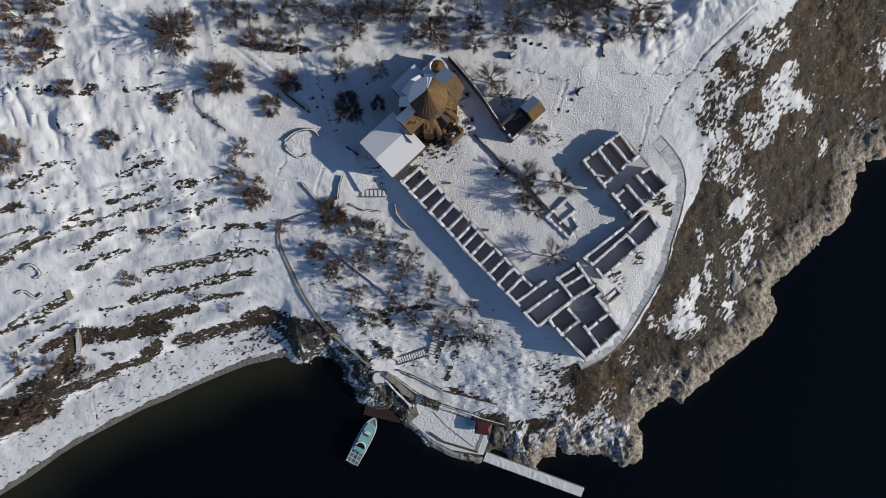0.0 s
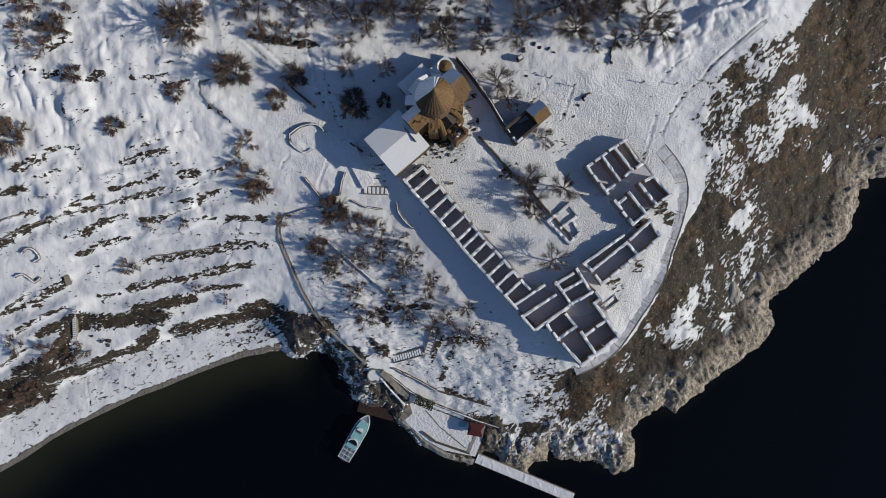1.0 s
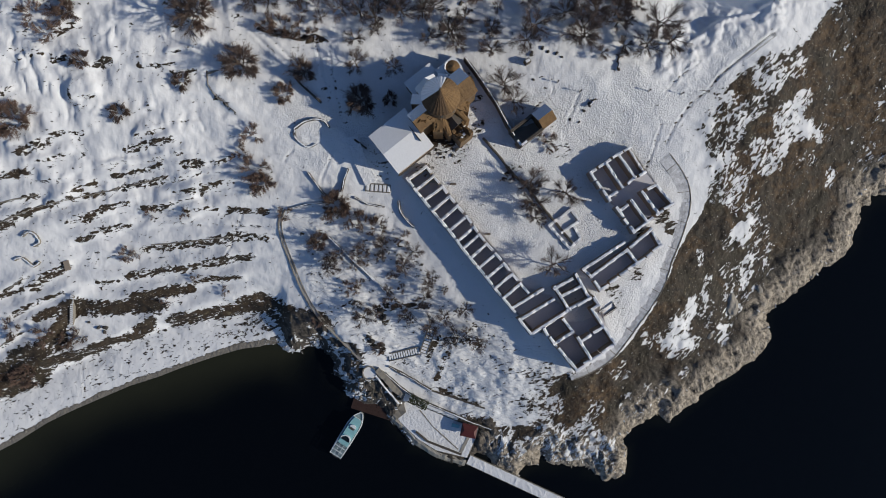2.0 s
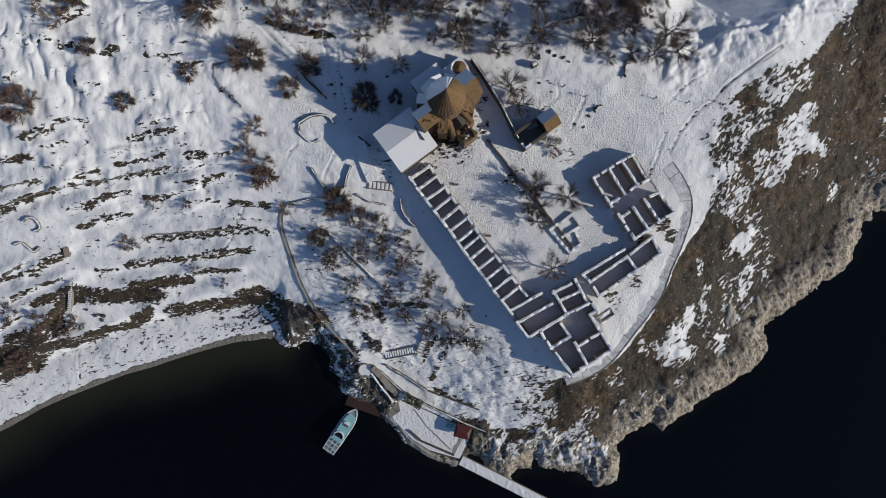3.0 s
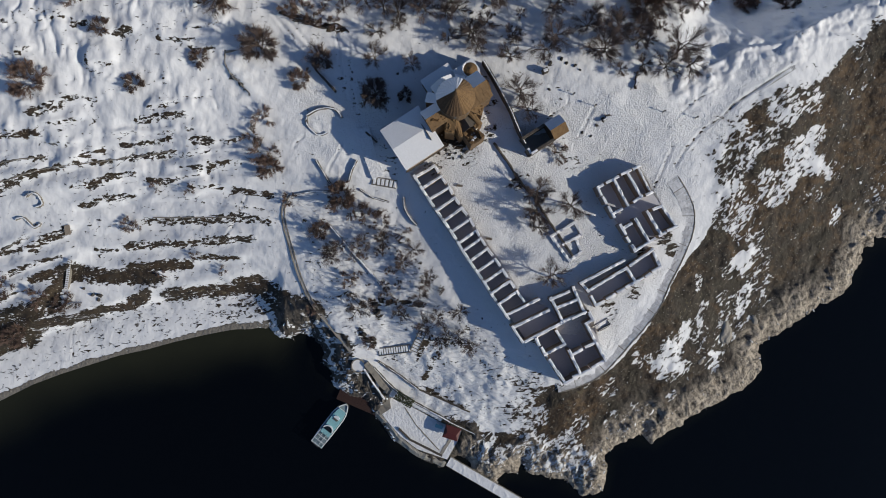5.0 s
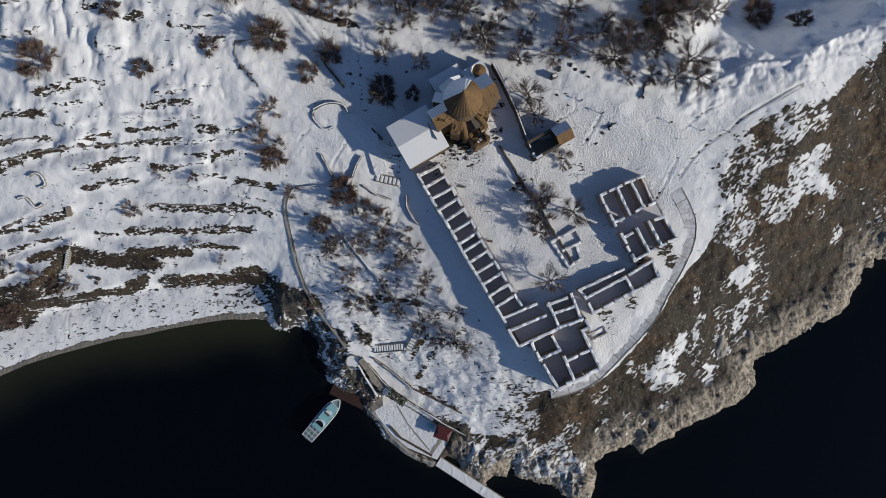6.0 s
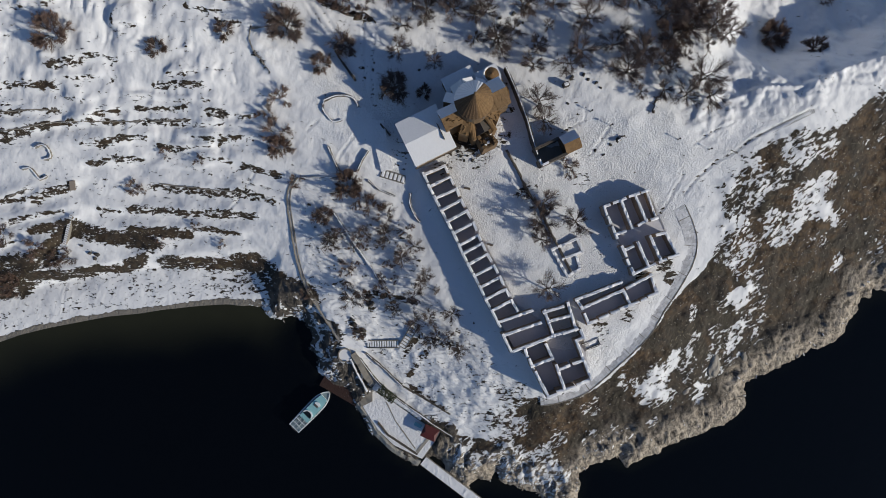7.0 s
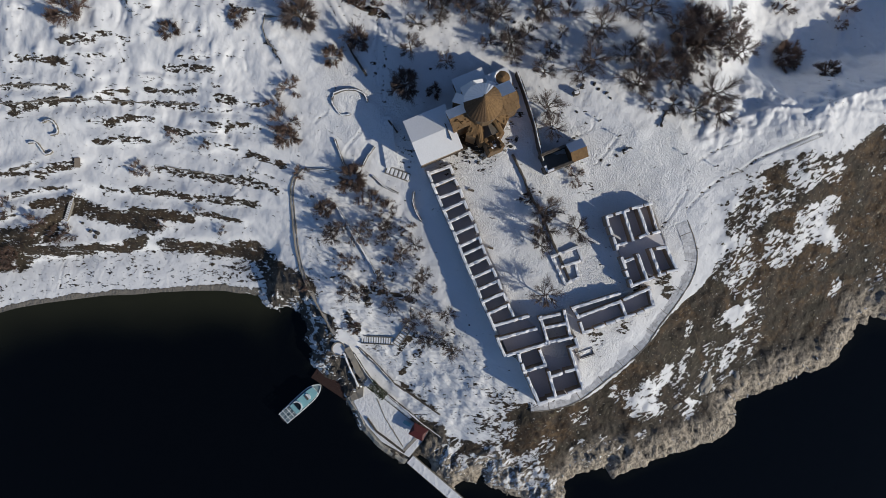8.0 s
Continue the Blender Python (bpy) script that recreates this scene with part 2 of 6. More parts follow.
STRIPS_MIDDLE = [
    (0.9, [(-72.7, -5.8), (-65.8, -4.7), (-60.8, -3.6), (-52.4, -1.5)]),
    (1.1, [(-51.7, -1.2), (-43.3, -0.6)]),
    (0.9, [(-76.8, -13.2), (-71.9, -11.3), (-63.6, -9.7)]),
    (1.1, [(-61.5, -9.4), (-53.0, -6.9)]),
    (0.6, [(-51.7, -6.6), (-46.0, -5.5)]),
    (0.6, [(-84.3, -14.9), (-79.6, -14.1)]),
    (0.7, [(-62.0, -13.6), (-57.0, -11.9), (-48.8, -10.9)]),
    (2.6, [(-87.7, -21.2), (-82.5, -21.3), (-75.6, -20.0), (-70.5, -19.8)]),
    (1.6, [(-75.4, -18.2), (-68.4, -16.1), (-62.1, -14.7)]),
    (1.3, [(-98.6, -24.8), (-91.5, -20.9), (-89.5, -20.2)]),
]
STRIPS_LOWER = [
    (1.5, [(-95.4, -29.6), (-92.3, -24.5), (-90.0, -20.9)]),
    (1.4, [(-88.3, -33.2), (-81.8, -30.1), (-76.1, -27.9), (-71.4, -23.5)]),
    (2.0, [(-66.8, -23.7), (-58.3, -21.2), (-48.2, -18.6), (-39.7, -17.5)]),
    (1.5, [(-96.6, -36.0), (-91.1, -34.3), (-86.9, -32.7)]),
    (3.0, [(-103.5, -35.3), (-97.9, -32.8), (-94.3, -30.4)]),
    (3.2, [(-110.1, -40.4), (-104.7, -38.7), (-98.6, -36.8)]),
    (3.0, [(-120.7, -49.9), (-109.5, -44.3), (-100.7, -40.9)]),
    (1.2, [(-99.5, -17.6), (-95.9, -14.4), (-91.4, -11.5)]),
    (0.5, [(-112.7, -22.0), (-102.9, -18.5), (-98.7, -16.5)]),
    (0.5, [(-105.1, -25.0), (-98.0, -20.7), (-92.5, -18.0)]),
]
STRIPS_BANK = [
    (1.0, [(-62.4, 15.1), (-59.2, 15.9)]),
    (0.5, [(-55.4, 16.5), (-53.4, 17.0)]),
    (1.0, [(-98.9, 14.6), (-94.0, 17.1)]),
    (0.8, [(-109.1, 7.4), (-98.4, 10.4)]),
    (1.0, [(-108.8, -5.3), (-102.2, -0.5), (-99.4, 0.8)]),
    (0.8, [(-46.4, 46.9), (-42.6, 46.5), (-36.2, 45.8), (-31.0, 45.8)]),
    (0.4, [(-55.2, 30.9), (-53.3, 29.7), (-50.8, 27.8)]),
    (0.35, [(-72.4, 36.1), (-64.4, 37.3)]),
    (0.5, [(-91.7, 35.2), (-88.5, 36.5)]),
    (0.7, [(-82.3, 35.3), (-78.5, 36.9)]),
    (0.8, [(-88.0, 29.1), (-86.9, 26.6)]),
    (0.9, [(-89.9, 41.7), (-86.7, 43.8)]),
    (0.42, [(-113.2, -0.9), (-104.9, 2.5), (-96.8, 5.1)]),
    (0.5, [(-114.0, -5.4), (-105.7, -2.2), (-98.7, 1.3), (-90.7, 4.3)]),
    (0.45, [(-90.7, 4.3), (-84.1, 6.3), (-76.8, 8.8), (-67.2, 11.9)]),
    (0.4, [(-110.6, -35.3), (-106.1, -31.7), (-103.1, -29.2)]),
    (0.35, [(-105.5, -18.7), (-101.2, -15.4)]),
]
STRIPS_WEST = [
    (0.6, [(-91.9, 19.1), (-85.5, 20.4)]),
    (1.5, [(-50.6, -18.0), (-47.8, -16.6), (-44.9, -15.6), (-41.3, -16.6), (-37.9, -19.4), (-35.3, -21.6), (-32.3, -23.0)]),
    (1.4, [(-45.5, -18.2), (-41.6, -19.6), (-39.2, -22.0)]),
    (0.5, [(-24.8, -16.5), (-19.9, -14.4)]),
    (0.7, [(-2.0, -28.0), (-0.6, -23.6)]),
    (0.7, [(1.5, -29.4), (3.3, -25.7)]),
    (0.6, [(0.8, -32.4), (2.2, -28.6)]),
    (0.5, [(-8.8, -14.4), (-3.3, -14.3)]),
    (1.1, [(-17.3, -23.6), (-13.2, -25.8)]),
    (0.9, [(-14.4, -15.8), (-12.4, -19.3)]),
    (0.9, [(-12.3, -15.1), (-9.5, -14.4)]),
]
STRIPS_GARDEN = [
    (0.7, [(0.8, -21.4), (10.5, -22.6)]),
    (0.4, [(2.3, -35.4), (12.2, -38.1)]),
    (0.8, [(15.2, -44.2), (29.3, -43.3)]),
    (0.8, [(24.3, -31.0), (31.1, -29.4)]),
    (0.6, [(28.0, -33.9), (32.7, -33.2)]),
    (0.5, [(23.3, -37.1), (30.3, -37.0)]),
    (0.8, [(25.0, -41.7), (32.0, -40.9)]),
]
STRIPS = STRIPS_UPPER + STRIPS_MIDDLE + STRIPS_LOWER + STRIPS_BANK + STRIPS_WEST + STRIPS_GARDEN
BARE_RING = [(91.1, 70.5), (81.6, 54.5), (73.1, 50.1), (66.8, 45.0), (61.2, 38.6), (58.9, 31.5), (61.3, 25.7), (62.3, 19.1),
    (61.6, 13.7), (57.7, 7.2), (55.6, 2.2), (54.5, -2.6), (52.3, -8.4), (49.9, -14.2), (46.1, -21.6),
    (38.1, -27.5), (29.8, -30.2), (28.0, -34.7), (30.5, -39.3), (28.7, -44.1), (16.6, -44.5), (12.5, -50.7),
    (21.4, -60.1), (49.5, -60.2), (69.0, -42.8), (94.3, -11.7), (115.1, 15.0), (120.3, 27.5), (131.0, 48.8),
    (117.4, 76.0)]
# snow left lying on the brown cape: x, y, half width, half height, share of snow
BLOTCHES_HIGH = [(79.3, 37.4, 6, 6, 0.68), (76.3, 29.4, 6, 5, 0.64), (82.6, 42.1, 3, 3, 0.68), (74.4, 16.6, 3.0, 5, 0.54),
    (71.9, 10.1, 3.2, 3, 0.54), (66.5, 21.8, 7, 9, 0.58), (64.4, 32.3, 5, 9, 0.6), (71.5, 40.1, 4, 4, 0.6),
    (73.0, 46.0, 6, 5, 0.62), (79.0, 49.5, 5, 4, 0.58), (66.0, 38.0, 4, 5, 0.62),
    (62.3, 3.6, 1.4, 3, 0.46), (69.1, 6.3, 2, 2, 0.36), (65.1, -4.0, 1.4, 4, 0.38), (61.4, -8.1, 1.6, 3.5, 0.36),
    (59.4, -12.3, 3, 3, 0.33), (70.8, -15.4, 3, 3, 0.33), (60.3, -19.4, 4, 3, 0.33), (75.9, 0.8, 2, 4, 0.33),
    (102.9, 33.9, 5, 5, 0.4), (105.5, 45.2, 5, 5, 0.4), (101.3, 29.2, 4, 3, 0.34)]
BLOTCHES_LOW = [(94.2, 25.1, 1.3, 3, 0.57), (39.3, -42.5, 6, 4, 0.47), (35.3, -46.5, 4, 3, 0.47), (40.9, -36.4, 3.5, 3, 0.42),
    (30.2, -36.2, 4, 3, 0.37), (62.5, -26.1, 1.5, 1.5, 0.47), (56.3, -31.1, 4, 3, 0.25),
    (86.5, 29.2, 3, 3, 0.42), (88.3, 34.6, 2, 2, 0.37), (50.8, -35.5, 5, 4, 0.25), (21.0, -48.0, 4, 2, 0.27),
    (36.8, -47.6, 6, 3.5, 0.5), (31.1, -48.8, 4, 3, 0.46), (45.4, -50.5, 3, 3, 0.38), (21.0, -49.0, 7, 3, 0.4),
    (26.0, -46.9, 4, 2, 0.48), (32.2, -43.3, 5, 3, 0.45), (42.5, -45.8, 5, 4, 0.5)]
BLOTCHES = BLOTCHES_HIGH + BLOTCHES_LOW


GARDEN_RING = [(-38.4, 5.6), (-26.7, 9.8), (-11.5, 4.3), (2.2, -12.2), (18.7, -20.5), (26.9, -28.7), (16.0, -41.8),
    (-0.5, -35.6), (-17.1, -27.4), (-30.8, -16.4)]
# snow that visitors have walked all over
TROD_RING = [(-42.0, 34.0), (-38.0, 16.0), (-14.0, 20.0), (22.0, -16.0), (42.0, -21.0), (53.0, 0.0), (55.0, 30.0), (72.0, 56.5),
    (62.0, 53.0), (34.0, 44.0), (12.0, 38.0), (-8.0, 22.0), (-20.0, 30.0)]
# earth trodden bare round the church and by the shore, and faint bare spots in place of shade west of the hall and east
# of the church: x, y, radius, share
WORN_SHADE_CHURCH = [(-4.0, 26.4, 2.4, 0.9), (-1.0, 25.4, 2.2, 0.8), (-6.2, 23.4, 1.8, 0.6), (-1.9, 23.6, 3.5, 0.36), (2.1, 23.0, 3, 0.3), (-5.2, 20.9, 3, 0.34), (3.6, 32.4, 2.4, 0.3), (4.4, 36.2, 2.2, 0.3),
    (5.7, 29.5, 2.2, 0.28), (-6.5, 18.6, 2.5, 0.4), (2.1, 40.4, 2.0, 0.5), (25.9, 25.2, 3, 0.26), (23.3, 27.2, 2.5, 0.3),
    (14.7, 18.6, 3, 0.3), (-16.1, 16.7, 2.4, 0.3)]
WORN_SHADE_SHORE = [(-17.9, 20.0, 2.4, 0.3), (53.7, 9.5, 2, 0.6), (51.0, 12.2, 2.5, 0.6), (46.3, 7.5, 2, 0.6),
    (41.0, -6.6, 2.5, 0.4), (46.3, -1.9, 2.5, 0.4), (54.4, 21.8, 2.5, 0.5), (26.9, -29.3, 6, 0.4),
    (30.3, -33.6, 6, 0.42), (25.6, -37.6, 6, 0.38), (28.9, -39.4, 6, 0.4), (-30.0, -20.0, 3, 0.9),
    (-28.0, -20.2, 2.5, 0.8), (-32.7, -19.7, 3, 0.9), (-35.4, -20.2, 3, 0.8), (-37.4, -18.6, 3, 0.9),
    (-15.3, 18.6, 1.6, 0.3)]
WORN_SHADE_SPOTS = WORN_SHADE_CHURCH + WORN_SHADE_SHORE
FLOORS = [[(-11.0, 16.5), (-6.6, 20.0), (-1.2, 14.5), (7.2, 5.8), (20.2, -7.6), (26.2, -9.2), (30.3, -11.9),
    (23.2, -17.8)],
          [(26.8, -6.8), (31.1, -3.9), (37.2, -9.5), (42.3, -18.9), (34.3, -25.8), (25.6, -17.0), (30.5, -12.6)], [(33.9, -2.3), (48.6, 8.4), (51.2, 5.1), (37.9, -6.4)],
          [(33.4, 20.7), (41.9, 27.2), (53.0, 15.0), (44.7, 7.9)]]
# trodden and driven tracks in the snow: half width, depth, line
TRAILS_EAST = [
    (0.4, 0.15, [(73.1, 56.8), (67.5, 51.8), (61.4, 46.2), (58.7, 41.8), (55.1, 38.6), (52.0, 33.4), (50.4, 28.8)]),
    (0.35, 0.14, [(71.2, 55.5), (65.7, 49.9), (60.1, 44.3)]),
    (0.4, 0.2, [(59.6, 41.8), (56.9, 42.1)]),
    (0.35, 0.18, [(56.0, 48.1), (51.5, 44.3), (48.4, 40.4)]),
    (0.5, 0.2, [(28.5, 38.4), (27.3, 34.0), (26.7, 32.0)]),
    (0.45, 0.2, [(-48.3, 46.6), (-44.6, 43.6), (-40.3, 40.5)]),
    (0.4, 0.2, [(-44.5, 46.1), (-40.8, 43.0), (-38.3, 40.8)]),
    (0.4, 0.2, [(-33.0, 45.6), (-31.3, 38.1), (-28.3, 30.5)]),
    (0.4, 0.15, [(-29.8, 43.1), (-28.7, 36.9), (-25.7, 28.0)]),
]
TRAILS_WEST = [
    (0.3, 0.15, [(-49.0, 6.3), (-50.5, 0.1), (-52.9, -5.4)]),
    (0.3, 0.15, [(-90.0, -35.9), (-89.6, -39.7), (-88.9, -44.1)]),
    (0.35, 0.18, [(-65.0, 24.5), (-59.1, 25.8), (-58.0, 23.3)]),
    (0.35, 0.15, [(-37.2, 20.8), (-39.4, 17.5)]),
    (0.35, 0.15, [(-27.9, 20.2), (-30.1, 14.9), (-30.4, 12.3)]),
    (0.4, 0.15, [(45.1, 18.9), (47.6, 26.9), (48.7, 33.4)]),
    (0.3, 0.15, [(21.8, 41.4), (22.5, 38.3), (18.6, 34.5)]),
    (0.5, 0.12, [(-72.5, 1.8), (-59.7, 1.2), (-41.7, 2.2)]),
]
TRAILS = TRAILS_EAST + TRAILS_WEST


def grid_axis(lo, hi, step, far, grow):
    inner = list(np.arange(lo, hi + 1e-6, step))
    out, s, v = [], step, hi
    while v < far:
        s *= grow
        v += s
        out.append(v)
    low, s, v = [], step, lo
    while v > -far:
        s *= grow
        v -= s
        low.append(v)
    return np.array(low[::-1] + inner + out)


GRID = []


def build_ground():
    gx, gy = grid_axis(-120, 120, 0.36, 480, 1.12), grid_axis(-61, 94, 0.36, 480, 1.12)
    x, y = np.meshgrid(gx, gy)
    x, y = x.ravel(), y.ravel()
    z = ground_height(x, y)
    d = shore_distance(x, y)
    wob = fractal(x, y, 5, 4, 11) - 0.5
    fine = fractal(x, y, 1.6, 3, 23) - 0.5
    # how bare of snow: terrace banks, the sunny cape, the foot of the cliffs
    bare = np.zeros_like(x)
    for half, line in STRIPS:
        near = (np.abs(x - line[0][0]) < 30) & (np.abs(y - line[0][1]) < 30)
        s = line_distance(x[near], y[near], line)
        bare[near] = np.maximum(bare[near], (0.60 + 0.2 * (half > 1.2)) * (1 - ramp(s + 0.9 * fine[near] + 0.9 * wob[near], half * 0.4, half * 1.3 + 0.4)))
        bare[near] = np.maximum(bare[near], 0.16 * (1 - ramp(s, half, half * 2 + 2.5)))
        (ax, ay), (bx, by) = line[0], line[-1]
        above = ((bx - ax) * (y[near] - ay) - (by - ay) * (x[near] - ax)) / math.hypot(bx - ax, by - ay)
        z[near] += 0.15 * half ** 0.5 * (1 - ramp(s, half * 0.4, half * 2.2))
        z[near] += 0.55 * np.tanh(above / 0.7) * np.exp(-(s / (2.2 + half)) ** 2) * (1 - ramp(x[near], -50, -40))
    ring_d = line_distance(x, y, BARE_RING + BARE_RING[:1])
    soft = 0.25 + 0.75 * np.maximum(ramp(y, 18, 23), 1 - ramp(y, -28, -22))     # a sharp edge along the rim path only
    cape = ramp(np.where(inside(x, y, BARE_RING), ring_d, -ring_d) + soft * (3.6 * wob + 1.6 * fine), -3.0 * soft, 1.5 * soft)
    share = np.zeros_like(x)
    for bx, by, rx, ry, k in BLOTCHES:
        q = np.hypot((x - bx) / rx, (y - by) / ry) + 1.3 * wob
        share = np.maximum(share, k * (1 - ramp(q, 0.75, 1.25)))
    share = share * (0.88 + 0.22 * ramp(fractal(x * 0.8 + 0.6 * y, 1.7 * y - 1.3 * x, 4.5, 3, 171), 0.35, 0.65))
    speck = fractal(x * 0.8 + y * 0.5, y - x * 0.3, 1.7, 3, 41)
    wide = fractal(x, y, 9.0, 3, 77)
    bare = np.maximum(bare, cape * np.clip(1.15 - 0.13 * (1 - ramp(y, 0, 20)) - 1.09 * share - 0.38 * ramp(wide, 0.56, 0.7), 0, 1.2))
    # a thin scatter of stones and stalks through the snow
    thin = 0.10 * (1 - ramp(x, -50, -38)) + 0.10 * ramp(y, 40, 48) * (1 - ramp(x, 44, 52)) * ramp(x, -60, -40) - 0.04
    thin = np.maximum(thin, 0.16 * inside(x, y, GARDEN_RING))
    # worn earth, plus bare specks that imitate shade beside hall and church
    for bx, by, r, k in WORN_SHADE_SPOTS:
        q = np.hypot(x - bx, y - by) / r + 0.9 * wob
        thin = np.maximum(thin, k * (1 - ramp(q, 0.5, 1.2)))
    bare = np.maximum(bare, thin + 0.25 * (wide - 0.5))
    rocky = (1 - ramp(d + 8 * wob - 1.5 * ramp(x, 40, 60), 4.0, 9.5)) * ramp(x, -40, -30)
    rocky *= 1 - ramp(d, 14, 17)
    rocky = np.maximum(rocky, 1 - ramp(np.hypot(x + 33.5, y + 23.5) + 4 * wob, 4.0, 7.5))
    cover = 1 - ramp(speck, 0.44, 0.56) * 0.62
    shade_side = ramp(x, 16, 22) * (1 - ramp(x, 40, 52)) + (1 - ramp(x, -8, 0)) * ramp(x, -40, -30)
    bare = np.maximum(bare, np.minimum(rocky * 1.5, 1) * np.where(shade_side > 0.4, cover, 1.0) * (1 - share))
    bare = np.where((d > 2.4) & (d < 11) & (x < -36), np.maximum(bare, 0.19 + 0.2 * (wide - 0.5) + 0.24 * ramp(x, -62, -42)), bare)
    gravel = (1 - ramp(d + 1.2 * wob, 0.9, 1.7)) * (1 - ramp(x, -44, -36))
    bare = np.maximum(bare, gravel)
    washed = ramp(x, 12, 18) * (1 - ramp(d + 5 * wob, 2.5, 9.0))      # bleached by the waves
    # relief: rock ledges, tussocks, drifts and trodden snow
    calm = np.where(x < -36, np.clip((d - 1) / 9, 0, 1), np.clip(d, 0, 1))
    run, off = shore_frame(x, y)
    run = 0.55 * run + 0.5 * (0.8 * x + 0.6 * y) + 1.6 * wob + 0.5 * fine
    down = off + 2.2 * wob
    crag = 1 - 2 * np.abs(fractal(run + 0.3 * down, down * 0.42, 2.1, 4, 3) - 0.5)          # ribs and clefts running down to the water
    shelf = fractal(run * 0.6, down * 1.1, 3.4, 3, 29) - 0.5
    bold = 1.5 + 0.9 * ramp(x, 10, 18) * (shade_side > 0.4) - 0.5 * (1 - ramp(x, -12, -4))
    brim = 0.12 + 0.88 * ramp(d, -0.3, 3.5)
    z = z + np.where(d > -2, rocky * (bold * brim * (1.25 * (crag - 0.62) + 0.75 * shelf) + 0.7 * (fractal(x, y, 1.3, 2, 161) - 0.58)), 0)
    # a low swell east of the church, steeper on its western side
    z = z + 1.6 * ramp(x, 8, 32) * (1 - ramp(x, 32, 58)) * ramp(y, 29, 40) * (1 - ramp(y, 60, 70))
    # hummocks below the garden, broken snow along the edge of the vale
    humps = ramp(x, -4, 4) * (1 - ramp(x, 28, 36)) * ramp(y, -46, -40) * (1 - ramp(y, -26, -18))
    z = z + humps * 1.7 * (fractal(x + 0.5 * y, y - 0.3 * x, 6.5, 3, 101) - 0.5)
    basin = inside(x, y, VALE_RING) * ramp(line_distance(x, y, VALE_RING + VALE_RING[:1]), 0, 6)
    z = z + basin * (2.6 * (fractal(x + 0.4 * y, y, 8.0, 4, 109) - 0.5) + 0.9 * np.abs(fractal(x, y, 3.0, 3, 113) - 0.5))
    brink = np.exp(-(line_distance(x, y, SCARP) / 6.0) ** 2) * (y > 30)
    z = z + brink * (3.4 * np.abs(fractal(x, y, 2.8, 3, 103) - 0.5) + 1.8 * (fractal(x + y, y - x, 6.0, 2, 107) - 0.5))
    z = z + calm * (0.22 * wob + 0.10 * fine + cape * (0.55 * (fractal(x, y, 2.4, 3, 9) - 0.5) + 2.0 * (np.abs(fractal(x * 0.5 + y * 0.6, y * 0.6 - x * 0.5, 4.5, 3, 19) - 0.5) - 0.12)))
    west_slope = (1 - ramp(x, -62, -44)) * ramp(y, -6, 8)
    spur = fractal(x + 2.0 * wob + 0.2 * y, y * 0.28, 4.6, 3, 61, 0.42) - 0.5
    z = z + west_slope * (1.75 * spur + 0.26 * (fractal(x, y * 0.6, 1.5, 2, 151) - 0.5))
    # old terraces: narrow banks that follow the slope, broken by gullies
    level = (y * 0.95 - x * 0.31 + 5 * (fractal(x, y, 16, 3, 91) - 0.5)) / 5.2
    step = level - np.floor(level)
    bank = west_slope * ramp(fractal(x, y, 7, 2, 97), 0.42, 0.6)
    z = z + bank * 0.95 * (ramp(step, 0.0, 0.22) - step)
    thin = np.maximum(thin, bank * 0.4 * (1 - ramp(np.abs(step - 0.1), 0.03, 0.16)))
    bare = np.maximum(bare, thin + 0.2 * (wide - 0.5))
    hollow = 1 - 2 * np.abs(fractal(x * 1.2 + 1.5 * wob, y * 0.6, 3.4, 2, 71) - 0.5)
    z = z - west_slope * 0.4 * ramp(hollow, 0.75, 0.97) * ramp(fractal(x, y, 11, 2, 73), 0.45, 0.62) * ramp(y, 18, 26)
    crest = 1 - 2 * np.abs(fractal(x + 3 * wob + 0.2 * y, y * 0.5, 5.0, 2, 67) - 0.5)
    z = z + west_slope * 0.6 * (crest - 0.7) * ramp(wide, 0.4, 0.6)
    garden_d = line_distance(x, y, GARDEN_RING + GARDEN_RING[:1])
    garden = ramp(np.where(inside(x, y, GARDEN_RING), garden_d, -garden_d), -3, 3)
    drifts = fractal(x * 0.55 + y * 0.3, y + 0.2 * x, 3.4, 3, 83) - 0.5
    court = ramp(x, -22, -12) * ramp(y, -30, -20) * (1 - ramp(y, 24, 34))
    z = z + calm * (1 - cape) * (0.75 - 0.5 * court) * (1 - 0.7 * np.maximum(garden, humps)) * drifts
    z = z + garden * 0.62 * (np.abs(fractal(x * 0.36 + 2.0 * wob, y + 0.3 * x, 1.4, 2, 141) - 0.5) * 2 - 0.4)
    trod_d = line_distance(x, y, TROD_RING + TROD_RING[:1])
    trod = ramp(np.where(inside(x, y, TROD_RING), trod_d, -trod_d) + 4 * wob, -4, 4)
    for half, depth, line in TRAILS:
        near = (np.abs(x - line[0][0]) < 60) & (np.abs(y - line[0][1]) < 60)
        s = line_distance(x[near], y[near], line)
        z[near] -= depth * (1 - ramp(s, half * 0.3, half))
        z[near] += depth * 0.5 * (1 - ramp(np.abs(s - half * 1.5), 0, half * 0.6))
        bare[near] = np.maximum(bare[near], 0.3 * (1 - ramp(s, half * 0.4, half * 1.2)))
    for ring in FLOORS:
        z = z - 0.7 * inside(x, y, ring)
    mesh = bpy.data.meshes.new("ground")
    nx, ny = len(gx), len(gy)
    i = (np.arange(ny - 1)[:, None] * nx + np.arange(nx - 1)[None, :]).ravel()
    faces = np.stack([i, i + 1, i + nx + 1, i + nx], 1)
    mesh.vertices.add(len(x))
    mesh.vertices.foreach_set("co", np.stack([x, y, z], 1).astype(np.float32).ravel())
    mesh.loops.add(faces.size)
    mesh.loops.foreach_set("vertex_index", faces.ravel().astype(np.int32))
    mesh.polygons.add(len(faces))
